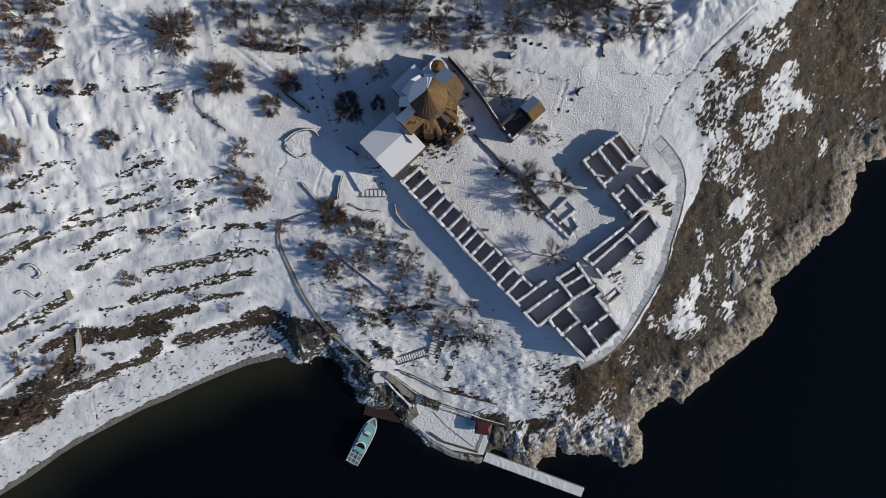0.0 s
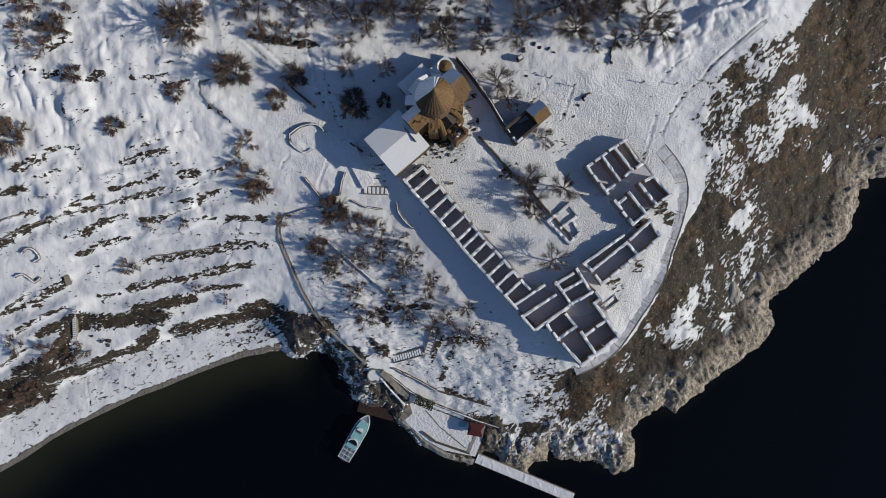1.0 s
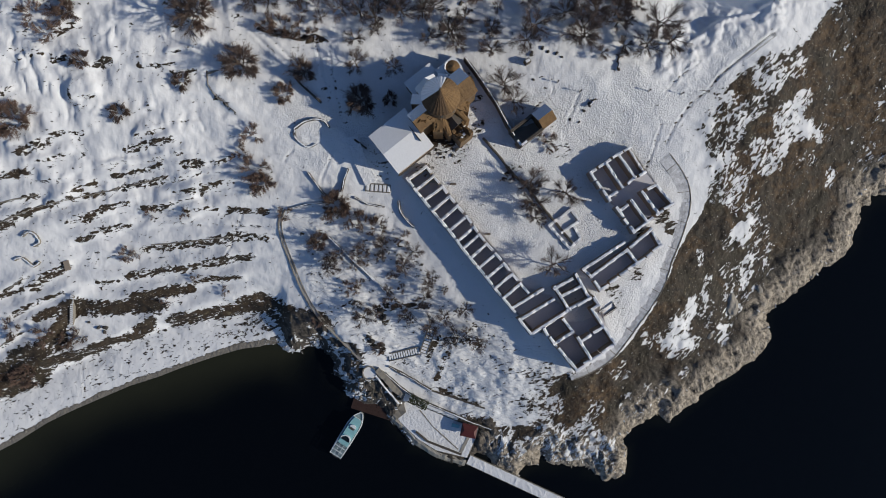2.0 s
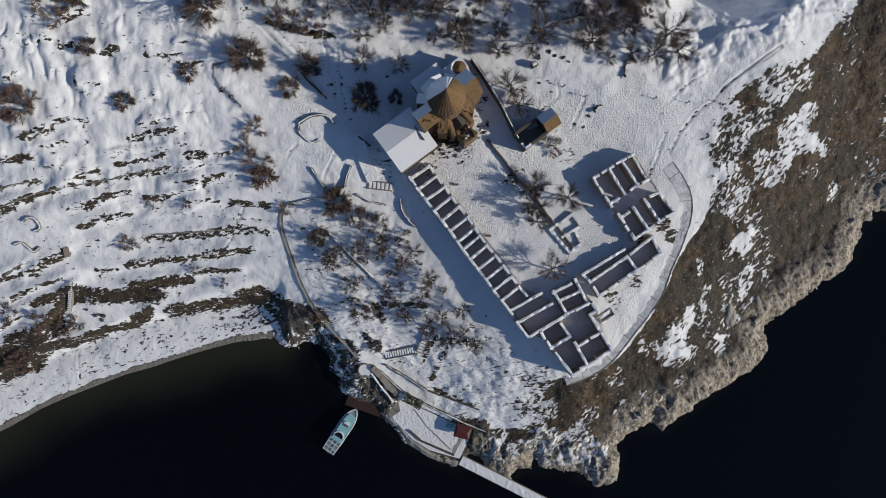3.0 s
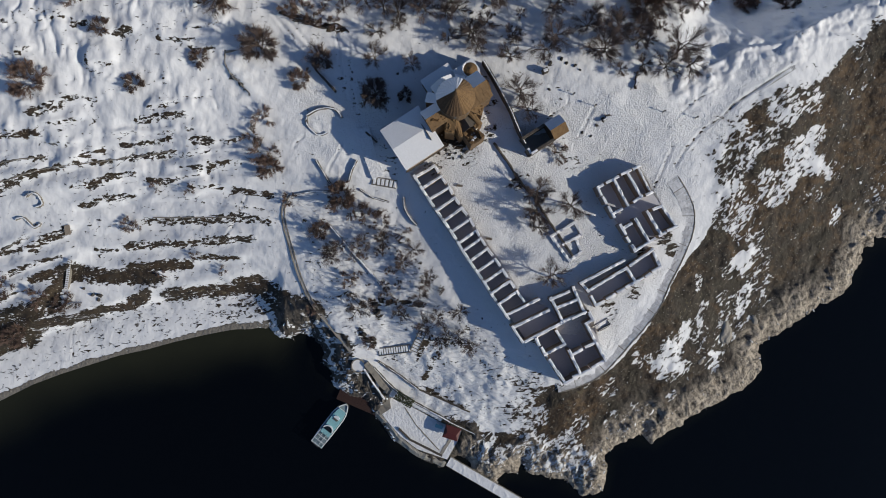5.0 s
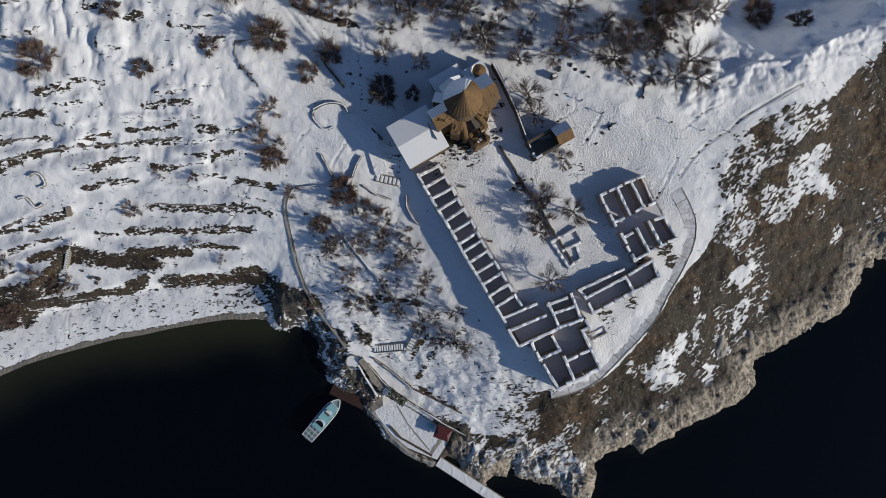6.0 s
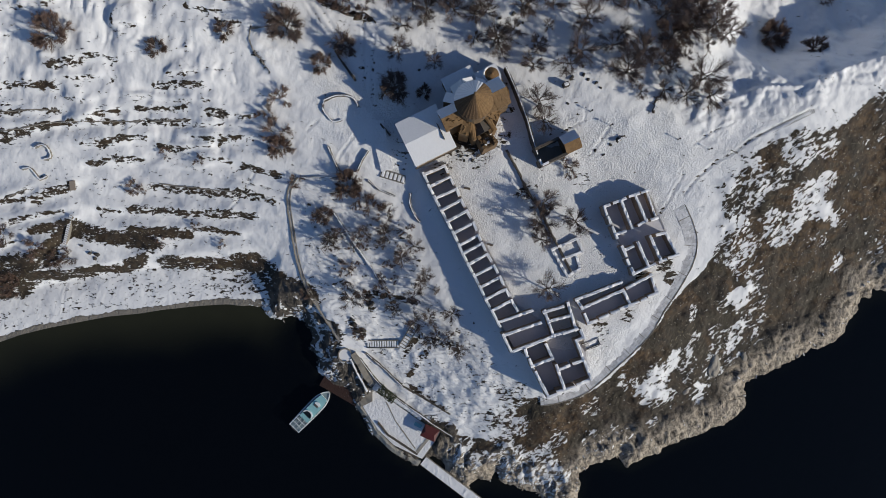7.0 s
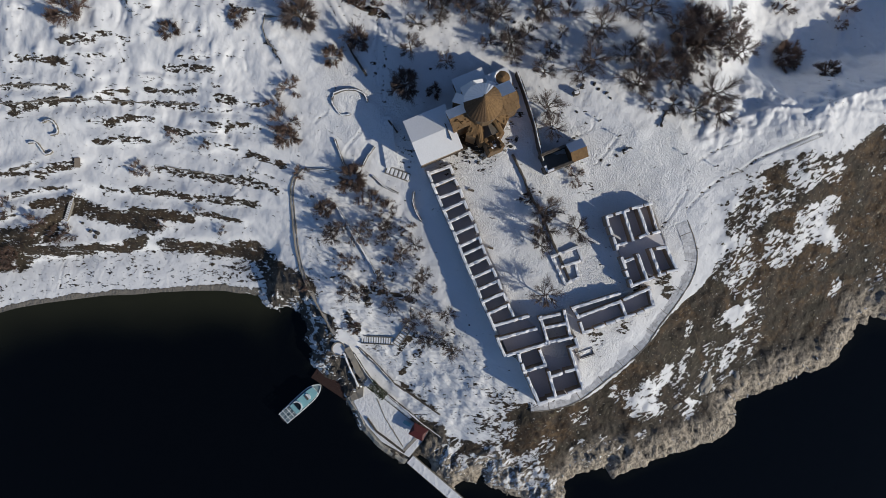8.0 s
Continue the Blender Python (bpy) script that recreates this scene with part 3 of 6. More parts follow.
    mesh.polygons.foreach_set("loop_start", np.arange(0, faces.size, 4, dtype=np.int32))
    mesh.update()
    mesh.polygons.foreach_set("use_smooth", np.ones(len(faces), bool))
    for name, values in (("bare", bare), ("rocky", rocky), ("gravel", gravel), ("cape", cape), ("washed", washed), ("trod", trod), ("ripple", np.maximum(garden, humps)), ("along", run), ("down", down)):
        values = values if name in ("along", "down") else np.clip(values, 0, 1)
        mesh.attributes.new(name, "FLOAT", "POINT").data.foreach_set("value", values.astype(np.float32))
    GRID.extend((gx, gy, z.reshape(ny, nx)))
    ob = new("ground", mesh)
    mesh.materials.append(ground_material())
    return tagged(ob, "snow-covered headland with dry brown grass banks and grey rock", "ground", kind="structure")


def ground_material():
    m = bpy.data.materials.new("snowy_ground")
    m.use_nodes = True
    nodes, links = m.node_tree.nodes, m.node_tree.links
    p = nodes["Principled BSDF"]
    p.inputs["Roughness"].default_value = 0.8
    where = nodes.new("ShaderNodeTexCoord").outputs["Object"]

    def noise_at(scale, detail=5, distortion=0.0, rough=0.5):
        n = nodes.new("ShaderNodeTexNoise")
        n.inputs["Roughness"].default_value = rough
        n.inputs["Scale"].default_value, n.inputs["Detail"].default_value = scale, detail
        n.inputs["Distortion"].default_value = distortion
        links.new(where, n.inputs["Vector"])
        return n.outputs["Fac"]

    def blend(fac, one, two):
        n = nodes.new("ShaderNodeMix")
        n.data_type = "RGBA"
        links.new(fac, n.inputs["Factor"])
        for slot, value in ((6, one), (7, two)):
            if isinstance(value, tuple):
                n.inputs[slot].default_value = (*value, 1)
            else:
                links.new(value, n.inputs[slot])
        return n.outputs[2]

    def calc(kind, one, two):
        n = nodes.new("ShaderNodeMath")
        n.operation = kind
        for slot, value in enumerate((one, two)):
            if isinstance(value, (int, float)):
                n.inputs[slot].default_value = value
            else:
                links.new(value, n.inputs[slot])
        return n.outputs[0]

    def span(value, lo, hi):
        n = nodes.new("ShaderNodeMapRange")
        n.interpolation_type = "SMOOTHSTEP"
        n.inputs["From Min"].default_value, n.inputs["From Max"].default_value = lo, hi
        links.new(value, n.inputs["Value"])
        return n.outputs[0]

    def attribute(name):
        n = nodes.new("ShaderNodeAttribute")
        n.attribute_name = name
        return n.outputs["Fac"]
    snow = blend(noise_at(0.12, 4), (0.74, 0.755, 0.79), (0.84, 0.845, 0.86))
    grass = blend(span(noise_at(0.8, 4), 0.35, 0.65), (0.0120, 0.0085, 0.0056), (0.0440, 0.0285, 0.0165))
    grass = blend(span(noise_at(0.16, 4), 0.4, 0.62), grass, blend(noise_at(2.2, 5), (0.0092, 0.0076, 0.0047), (0.0478, 0.0361, 0.0196)))
    rust = blend(span(noise_at(0.7, 4), 0.3, 0.7), (0.021, 0.011, 0.005), (0.088, 0.052, 0.0225))
    warm = calc("MULTIPLY", span(noise_at(0.085, 5, 0.6), 0.44, 0.58), calc("ADD", calc("MULTIPLY", attribute("cape"), 0.65), 0.35))
    grass = blend(warm, grass, rust)
    olive = blend(noise_at(3.0, 4), (0.018, 0.0145, 0.010), (0.070, 0.053, 0.036))
    level = calc("SUBTRACT", 1.0, attribute("cape"))
    grass = blend(calc("MAXIMUM", span(noise_at(0.33, 5, 0.5), 0.55, 0.68), calc("MULTIPLY", level, span(noise_at(0.5, 5, 0.5), 0.50, 0.70))), grass, olive)
    straw = blend(noise_at(3.5, 4), (0.045, 0.035, 0.0190), (0.13, 0.104, 0.0600))
    grass = blend(span(noise_at(0.6, 6, 0.8), 0.64, 0.72), grass, straw)
    stones = span(noise_at(1.5, 3), 0.635, 0.675)
    frame_of_shore = nodes.new("ShaderNodeCombineXYZ")
    links.new(attribute("along"), frame_of_shore.inputs[0])
    links.new(calc("MULTIPLY", attribute("down"), 0.5), frame_of_shore.inputs[1])
    plain_where, where = where, frame_of_shore.outputs[0]
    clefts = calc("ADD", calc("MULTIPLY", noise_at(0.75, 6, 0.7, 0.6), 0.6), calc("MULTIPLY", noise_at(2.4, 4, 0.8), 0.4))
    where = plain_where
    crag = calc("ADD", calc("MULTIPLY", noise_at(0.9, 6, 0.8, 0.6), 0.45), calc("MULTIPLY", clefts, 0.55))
    # clefts run to near black: their shade is put into both rock colours
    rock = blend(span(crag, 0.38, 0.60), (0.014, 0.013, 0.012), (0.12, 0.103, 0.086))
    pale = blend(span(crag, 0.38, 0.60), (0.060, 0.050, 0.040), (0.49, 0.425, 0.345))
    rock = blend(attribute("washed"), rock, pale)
    pebbles = blend(noise_at(4.0, 4), (0.09, 0.082, 0.07), (0.30, 0.275, 0.24))
    earth = blend(stones, grass, (0.17, 0.148, 0.118))
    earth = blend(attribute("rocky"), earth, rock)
    earth = blend(attribute("gravel"), earth, pebbles)
    plain_where, fields = where, []
    for angle in (20, 57):                               # tufts lie along the terraces, streaks along the cape
        tuft = nodes.new("ShaderNodeMapping")
        tuft.vector_type = "TEXTURE"
        tuft.inputs["Rotation"].default_value = (0, 0, radians(angle))
        tuft.inputs["Scale"].default_value = (1.5, 0.75, 1.0)
        links.new(plain_where, tuft.inputs["Vector"])
        where = tuft.outputs[0]
        scale, low, middle = (1.2, 0.9, 1.75) if angle < 50 else (0.95, 0.35, 1.475)
        fields.append(calc("SUBTRACT", calc("ADD", calc("MULTIPLY", noise_at(scale, 7, 0.5, 0.64), 2.6), calc("MULTIPLY", noise_at(0.35, 3), low)), middle))
    where = plain_where
    pick = nodes.new("ShaderNodeMix")
    links.new(attribute("cape"), pick.inputs["Factor"])
    links.new(fields[0], pick.inputs[2])
    links.new(fields[1], pick.inputs[3])
    torn = calc("ADD", attribute("bare"), pick.outputs[0])
    cover = span(torn, 0.46, 0.56)
    links.new(blend(cover, snow, earth), p.inputs["Base Color"])
    # wind-smoothed snow, pitted with footprints where people walk
    trod = attribute("trod")
    prints = nodes.new("ShaderNodeTexVoronoi")
    prints.inputs["Scale"].default_value, prints.inputs["Randomness"].default_value = 1.4, 1.0
    links.new(where, prints.inputs["Vector"])
    pits = calc("MULTIPLY", span(prints.outputs["Distance"], 0.08, 0.34), 0.03)
    steps = calc("MULTIPLY", span(noise_at(2.6, 4, 0.2, 0.6), 0.34, 0.62), calc("ADD", calc("MULTIPLY", span(noise_at(0.11, 4, 0.5), 0.40, 0.60), 0.13), 0.05))
    walked = calc("MULTIPLY", calc("ADD", pits, steps), trod)
    wind = nodes.new("ShaderNodeMapping")
    wind.inputs["Rotation"].default_value = (0, 0, radians(12))
    wind.inputs["Scale"].default_value = (1.0, 0.3, 1.0)
    links.new(where, wind.inputs["Vector"])
    plain_where, where = where, wind.outputs[0]
    flutes = calc("MULTIPLY", noise_at(0.6, 3, 0.4), 0.16)
    bands = nodes.new("ShaderNodeMapping")
    bands.inputs["Rotation"].default_value = (0, 0, radians(24))
    bands.inputs["Scale"].default_value = (0.4, 1.1, 1.0)
    links.new(plain_where, bands.inputs["Vector"])
    where = bands.outputs[0]
    flutes = calc("ADD", flutes, calc("MULTIPLY", calc("MULTIPLY", span(noise_at(1.25, 4, 0.5), 0.3, 0.7), attribute("ripple")), 0.20))
    where = plain_where
    tread = calc("ADD", calc("ADD", walked, flutes), calc("MULTIPLY", noise_at(0.3, 3), 0.5))
    lumps = calc("ADD", tread, calc("MULTIPLY", calc("MULTIPLY", noise_at(1.3, 4), cover), 0.4))
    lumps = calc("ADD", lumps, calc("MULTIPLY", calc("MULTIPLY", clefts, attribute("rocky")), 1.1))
    bump = nodes.new("ShaderNodeBump")
    bump.inputs["Strength"].default_value, bump.inputs["Distance"].default_value = 0.8, 1.0
    links.new(lumps, bump.inputs["Height"])
    links.new(bump.outputs[0], p.inputs["Normal"])
    return m


build_ground()


def surface(x, y):
    """Height of the finished ground sheet."""
    gx, gy, z = GRID
    x, y = np.asarray(x, float), np.asarray(y, float)
    i = np.clip(np.searchsorted(gx, x) - 1, 0, len(gx) - 2)
    j = np.clip(np.searchsorted(gy, y) - 1, 0, len(gy) - 2)
    u, v = (x - gx[i]) / (gx[i + 1] - gx[i]), (y - gy[j]) / (gy[j + 1] - gy[j])
    return (z[j, i] * (1 - u) + z[j, i + 1] * u) * (1 - v) + (z[j + 1, i] * (1 - u) + z[j + 1, i + 1] * u) * v


def ground_z(x, y):
    return float(surface(x, y))


def build_water():
    m = material("lake_water", (0.0016, 0.0022, 0.0030), 0.08, spread=0.3, grain=0.4, stain=0.02, bump=0.02, bump_scale=0.8)
    nodes, links = m.node_tree.nodes, m.node_tree.links
    p = nodes["Principled BSDF"]
    p.inputs["IOR"].default_value = 1.33
    deep = p.inputs["Base Color"].links[0].from_socket
    near = nodes.new("ShaderNodeAttribute")
    near.attribute_name = "shallow"
    mixed = nodes.new("ShaderNodeMix")
    mixed.data_type = "RGBA"
    mixed.inputs[7].default_value = (0.024, 0.025, 0.015, 1)
    links.new(near.outputs["Fac"], mixed.inputs["Factor"])
    links.new(deep, mixed.inputs[6])
    links.new(mixed.outputs[2], p.inputs["Base Color"])
    axis = np.r_[-2400, -1200, -600, -300, np.arange(-150, 151, 3.0), 300, 600, 1200, 2400]
    x, y = [v.ravel() for v in np.meshgrid(axis, axis)]
    n = len(axis)
    i = (np.arange(n - 1)[:, None] * n + np.arange(n - 1)[None, :]).ravel()
    mesh = bpy.data.meshes.new("water")
    mesh.from_pydata(np.stack([x, y, 0 * x], 1).tolist(), [], np.stack([i, i + 1, i + n + 1, i + n], 1).tolist())
    d = -shore_distance(x, y) + 5 * (fractal(x, y, 14, 3, 7) - 0.5)
    shallow = (1 - ramp(d, -1, 13)) * (1 - ramp(x, -42, -30)) + 0.25 * (1 - ramp(d, -1, 3))
    mesh.attributes.new("shallow", "FLOAT", "POINT").data.foreach_set("value", np.clip(shallow, 0, 1).astype(np.float32))
    mesh.materials.append(m)
    tagged(new("water", mesh), "dark calm lake water round the headland", "water", kind="structure")


build_water()


# ---- helpers for things ----
def thing(name, x, y, z, turn=0.0, label="", category="", group="", kind=""):
    ob = new(name)
    ob.matrix_basis = pose(x, y, z, 0, 0, turn)
    return tagged(ob, label, category, group, kind)


def part(name, bm, mat, parent, label="", smooth=False):
    mesh = bpy.data.meshes.new(name)
    bmesh.ops.recalc_face_normals(bm, faces=bm.faces)
    if smooth:
        for f in bm.faces:
            f.smooth = True
    bm.to_mesh(mesh)
    bm.free()
    mesh.materials.append(mat)
    ob = new(name, mesh)
    ob.parent = parent
    return tagged(ob, label)


def box(bm, x0, y0, z0, x1, y1, z1):
    v = [bm.verts.new((x, y, z)) for z in (z0, z1) for x, y in ((x0, y0), (x1, y0), (x1, y1), (x0, y1))]
    for f in ((3, 2, 1, 0), (4, 5, 6, 7), (0, 1, 5, 4), (1, 2, 6, 5), (2, 3, 7, 6), (3, 0, 4, 7)):
        bm.faces.new([v[k] for k in f])
    return v


def prism(bm, pts, z0, z1):
    """An upright block over a ring of points."""
    lo = [bm.verts.new((x, y, z0)) for x, y in pts]
    hi = [bm.verts.new((x, y, z1)) for x, y in pts]
    n = len(pts)
    bm.faces.new(lo[::-1])
    bm.faces.new(hi)
    for k in range(n):
        bm.faces.new((lo[k], lo[(k + 1) % n], hi[(k + 1) % n], hi[k]))


def worn(bm, amount, seed):
    """Uneven, worn edges."""
    rnd = random.Random(seed)
    for v in bm.verts:
        v.co += Vector((rnd.uniform(-1, 1), rnd.uniform(-1, 1), rnd.uniform(-1, 1))) * amount


def along(a, b, half, extend=0.0):
    """The ring of a strip from a to b."""
    dx, dy = b[0] - a[0], b[1] - a[1]
    n = math.hypot(dx, dy) or 1
    dx, dy = dx / n, dy / n
    a = (a[0] - dx * extend, a[1] - dy * extend)
    b = (b[0] + dx * extend, b[1] + dy * extend)
    return [(a[0] - dy * half, a[1] + dx * half), (a[0] + dy * half, a[1] - dx * half),
            (b[0] + dy * half, b[1] - dx * half), (b[0] - dy * half, b[1] + dx * half)]


def resample(line, step):
    """Points along a line, about a step apart."""
    out = [Vector(line[0])]
    for a, b in zip(line, line[1:]):
        a, b = Vector(a), Vector(b)
        n = max(1, round((b - a).length / step))
        out += [a.lerp(b, k / n) for k in range(1, n + 1)]
    return out


def band(bm, line, profile, jitter=0.0, seed=0, closed=False):
    """One connected body: a cross-section of (side, height) points carried along a line of 3D points."""
    rnd = random.Random(seed)
    rows = []
    n = len(line)
    for k, p in enumerate(line):
        a = line[(k - 1) % n] if closed or k else p
        b = line[(k + 1) % n] if closed or k < n - 1 else p
        d = Vector((b[0] - a[0], b[1] - a[1], 0)).normalized()
        side = Vector((-d.y, d.x, 0))
        rows.append([bm.verts.new(Vector(p) + side * (s + rnd.uniform(-jitter, jitter)) + Vector((0, 0, h + rnd.uniform(-jitter, jitter))))
                     for s, h in profile])
    m = len(profile)
    for k in range(n if closed else n - 1):
        r, q = rows[k], rows[(k + 1) % n]
        for j in range(m):
            bm.faces.new((r[j], r[(j + 1) % m], q[(j + 1) % m], q[j]))
    if not closed:
        bm.faces.new(rows[0][::-1])
        bm.faces.new(rows[-1])


def block(half, low, high):
    return [(-half, low), (half, low), (half, high), (-half, high)]


def drift(half, low, high):
    return [(-half, low), (half, low), (half * 0.9, high * 0.8 + low * 0.2), (half * 0.4, high), (-half * 0.45, high), (-half * 0.92, high * 0.75 + low * 0.25)]


def rounded(line):
    """A smooth curve through the points of a line."""
    p = [Vector((q[0], q[1], 0)) for q in line]
    if len(p) < 4:
        return p
    out = [p[0]]
    for k in range(len(p) - 1):
        a, b, c, d = p[max(k - 1, 0)], p[k], p[k + 1], p[min(k + 2, len(p) - 1)]
        for s in (0.25, 0.5, 0.75, 1.0):
            out.append(0.5 * (2 * b + (c - a) * s + (2 * a - 5 * b + 4 * c - d) * s * s + (3 * b - a - 3 * c + d) * s ** 3))
    return out


def on_ground(line, step=1.2, lift=0.0):
    flat = resample(rounded(line), step)
    z = surface(np.array([p.x for p in flat]), np.array([p.y for p in flat]))
    z = np.convolve(np.pad(z, 2, mode="edge"), np.ones(5) / 5, mode="valid")
    return [Vector((p.x, p.y, float(h) + lift)) for p, h in zip(flat, z)]


# ---- the ruined monastery rooms ----
def ruin(label, origin, walls, low_walls=(), floor=(), top=15.0, half=0.35):
    """Roofless rooms: stone walls with snow along their tops, round a gravel floor."""
    x0, y0 = origin
    base = float(np.min(ground_height(*np.array([p for w in walls for p in w]).T))) - 1.0
    t = thing("ruin", x0, y0, base, 0, label, "ruin", "monastery ruins")
    rnd = random.Random(len(walls) * 7 + int(abs(x0)))
    for n, (kind, w) in enumerate([("high", w) for w in walls] + [("low", w) for w in low_walls]):
        a, b = [(p[0] - x0, p[1] - y0) for p in w[:2]]
        h = (top if kind == "high" else top - 1.3) - base + rnd.uniform(-0.15, 0.1)
        line = [Vector((p.x, p.y, rnd.choice((0, 0, 0, 0, -0.1, -0.3)) + rnd.uniform(-0.08, 0.06))) for p in resample([(*a, 0), (*b, 0)], 0.8)]
        d = (line[-1] - line[0]).normalized() * 0.3
        line[0], line[-1] = line[0] - d, line[-1] + d
        bm = bmesh.new()
        band(bm, line, block(half, -0.2, h), 0.055, n)
        wall = part("wall", bm, M_MASONRY, t)
        bm = bmesh.new()
        band(bm, line, drift(half * (0.97 if kind == "high" else 0.75), h - 0.06, h + 0.2), 0.06, n + 500)
        part("snow_cap", bm, M_SNOW, wall, "snow lying along the wall top")
    for ring in floor:
        bm = bmesh.new()
        pts = [(p[0] - x0, p[1] - y0) for p in ring]
        prism(bm, pts, -0.3, float(np.mean(ground_height(*np.array(ring).T))) - base - 0.1)
        part("floor", bm, M_FLOOR, t, "bare grey gravel floor")
    return t


CELL_OUT = [(-9.5, 15.5), (-7.5, 13.2), (-5.4, 11.0), (-3.2, 8.7), (-1.1, 6.6), (1.1, 4.4), (3.2, 2.1), (4.5, 0.5),
    (6.5, -1.6), (8.6, -3.7), (10.7, -5.9), (12.7, -8.1), (14.9, -10.3)]
CELL_IN = [(-5.5, 18.9), (-3.6, 16.8), (-1.3, 14.5), (0.5, 12.4), (2.5, 10.3), (4.8, 8.1), (6.7, 5.7), (8.1, 4.1),
    (10.0, 2.1), (12.3, -0.1), (14.4, -2.2), (16.5, -4.5), (18.6, -6.6)]


def build_cells():
    walls, low = [], []
    for a, b in zip(CELL_OUT, CELL_IN):
        walls.append((a, b))
    for a, b in zip(CELL_OUT, CELL_OUT[1:]):
        m = (a[0] * 0.42 + b[0] * 0.58, a[1] * 0.42 + b[1] * 0.58)
        back = (a[0] * 1.12 - b[0] * 0.12, a[1] * 1.12 - b[1] * 0.12)
        walls.append((back, m))
        low.append((m, (b[0] * 0.9 + a[0] * 0.1, b[1] * 0.9 + a[1] * 0.1)))
    for a, b in zip(CELL_IN, CELL_IN[1:]):
        walls.append((a, (a[0] * 0.45 + b[0] * 0.55, a[1] * 0.45 + b[1] * 0.55)))
    walls.append((CELL_IN[-1], (20.5, -8.5)))
    walls += [((14.9, -10.3), (17.7, -13.2)), ((17.3, -12.3), (23.9, -7.5)), ((19.0, -14.9), (21.9, -18.0)), ((19.3, -14.9), (26.6, -9.6)),
              ((22.6, -17.7), (30.3, -11.9))]
    floor = FLOORS[:1]
    return ruin("row of roofless stone monk cells with snow-topped walls", ((6.2, 1.5)), walls, low, floor, top=15.4)


build_cells()


def build_rooms():
    ruin("roofless stone rooms with snow-topped walls at the cliff edge", ((31.6, -17.3)), [
        ((26.6, -7.1), (30.5, -4.5)), ((26.7, -6.7), (30.5, -11.8)), ((31.4, -3.4), (33.2, -6.1)), ((32.9, -5.7), (35.1, -8.9)),
        ((35.1, -8.5), (32.5, -10.4)), ((28.5, -8.7), (32.5, -6.2)), ((30.1, -11.8), (32.8, -10.0)),
        ((25.0, -16.7), (25.9, -18.1)), ((26.6, -18.6), (27.6, -19.8)), ((27.6, -20.0), (31.7, -16.8)), ((29.3, -14.1), (31.7, -16.8)),
        ((28.9, -21.0), (31.4, -23.7)), ((31.2, -23.4), (33.6, -25.8)), ((33.3, -25.8), (34.9, -24.6)), ((35.1, -23.9), (38.5, -21.7)), ((39.1, -21.0), (41.8, -18.8)),
        ((35.7, -11.2), (41.8, -18.8)), ((33.0, -18.1), (36.6, -23.1)), ((34.1, -18.6), (35.9, -17.3)), ((36.7, -16.5), (38.7, -15.1)),
        ((36.1, -8.5), (37.3, -10.0)), ((37.3, -9.9), (35.9, -11.2)), ((37.3, -10.0), (36.2, -8.9)),
    ], [((28.3, -20.5), (29.2, -21.5)), ((30.7, -11.8), (25.1, -16.4))],
        FLOORS[1:2], top=15.4)
    ruin("roofless stone building with long rooms and snow-topped walls", ((43.7, 1.5)), [
        ((33.0, -2.1), (42.0, 4.9)), ((33.3, -2.2), (35.1, -3.6)), ((34.9, -3.6), (42.8, 3.2)), ((42.8, 3.3), (45.2, 0.8)),
        ((35.9, -4.8), (37.4, -6.6)), ((37.3, -6.6), (39.0, -5.4)), ((39.6, -4.6), (41.2, -3.3)), ((41.9, -2.6), (43.1, -1.7)),
        ((43.6, -1.1), (47.0, 1.6)), ((47.7, 2.2), (48.4, 2.9)), ((49.0, 3.6), (50.6, 4.9)), ((48.0, 8.7), (50.6, 4.9)),
        ((43.6, 4.0), (48.1, 8.5)),
    ], [], FLOORS[2:3], top=15.3)
    ruin("roofless stone block of six rooms with snow-topped walls", ((43.0, 17.5)), [
        ((32.8, 20.5), (33.8, 21.3)), ((34.8, 22.1), (37.0, 23.8)), ((37.8, 24.6), (39.6, 25.8)), ((40.4, 26.4), (41.5, 27.2)),
        ((32.8, 20.5), (33.8, 19.0)), ((34.5, 18.4), (35.3, 17.4)), ((36.1, 16.5), (37.8, 14.5)), ((37.4, 15.2), (39.1, 16.5)),
        ((36.3, 22.9), (40.4, 17.7)), ((39.1, 25.0), (43.1, 20.2)), ((43.2, 20.4), (41.8, 18.8)), ((44.3, 20.9), (45.5, 21.7)),
        ((39.5, 12.8), (41.1, 11.1)), ((40.2, 12.0), (41.9, 13.6)), ((41.6, 10.2), (42.3, 9.5)), ((43.2, 8.6), (44.0, 7.5)),
        ((43.9, 7.5), (48.0, 11.1)), ((42.8, 14.8), (46.8, 10.2)), ((45.2, 17.0), (49.3, 12.3)), ((46.5, 17.8), (48.0, 18.8)),
        ((49.0, 12.0), (50.1, 12.9)), ((50.7, 13.6), (52.5, 14.8)), ((48.4, 18.8), (52.5, 14.8)),
    ], [((41.5, 27.1), (45.5, 21.8))],
        FLOORS[3:], top=15.8)
    ruin("low stone ruin with a small snow-filled room", ((28.9, 6.8)), [
        ((24.5, 7.6), (29.4, 11.8)), ((29.4, 11.8), (31.5, 9.3)), ((24.5, 7.6), (29.7, 2.6)), ((31.5, 9.3), (27.6, 6.2)),
        ((30.2, 8.0), (32.1, 5.2)), ((32.1, 5.2), (29.7, 2.6)),
    ], [], [], top=13.5, half=0.36)


build_rooms()


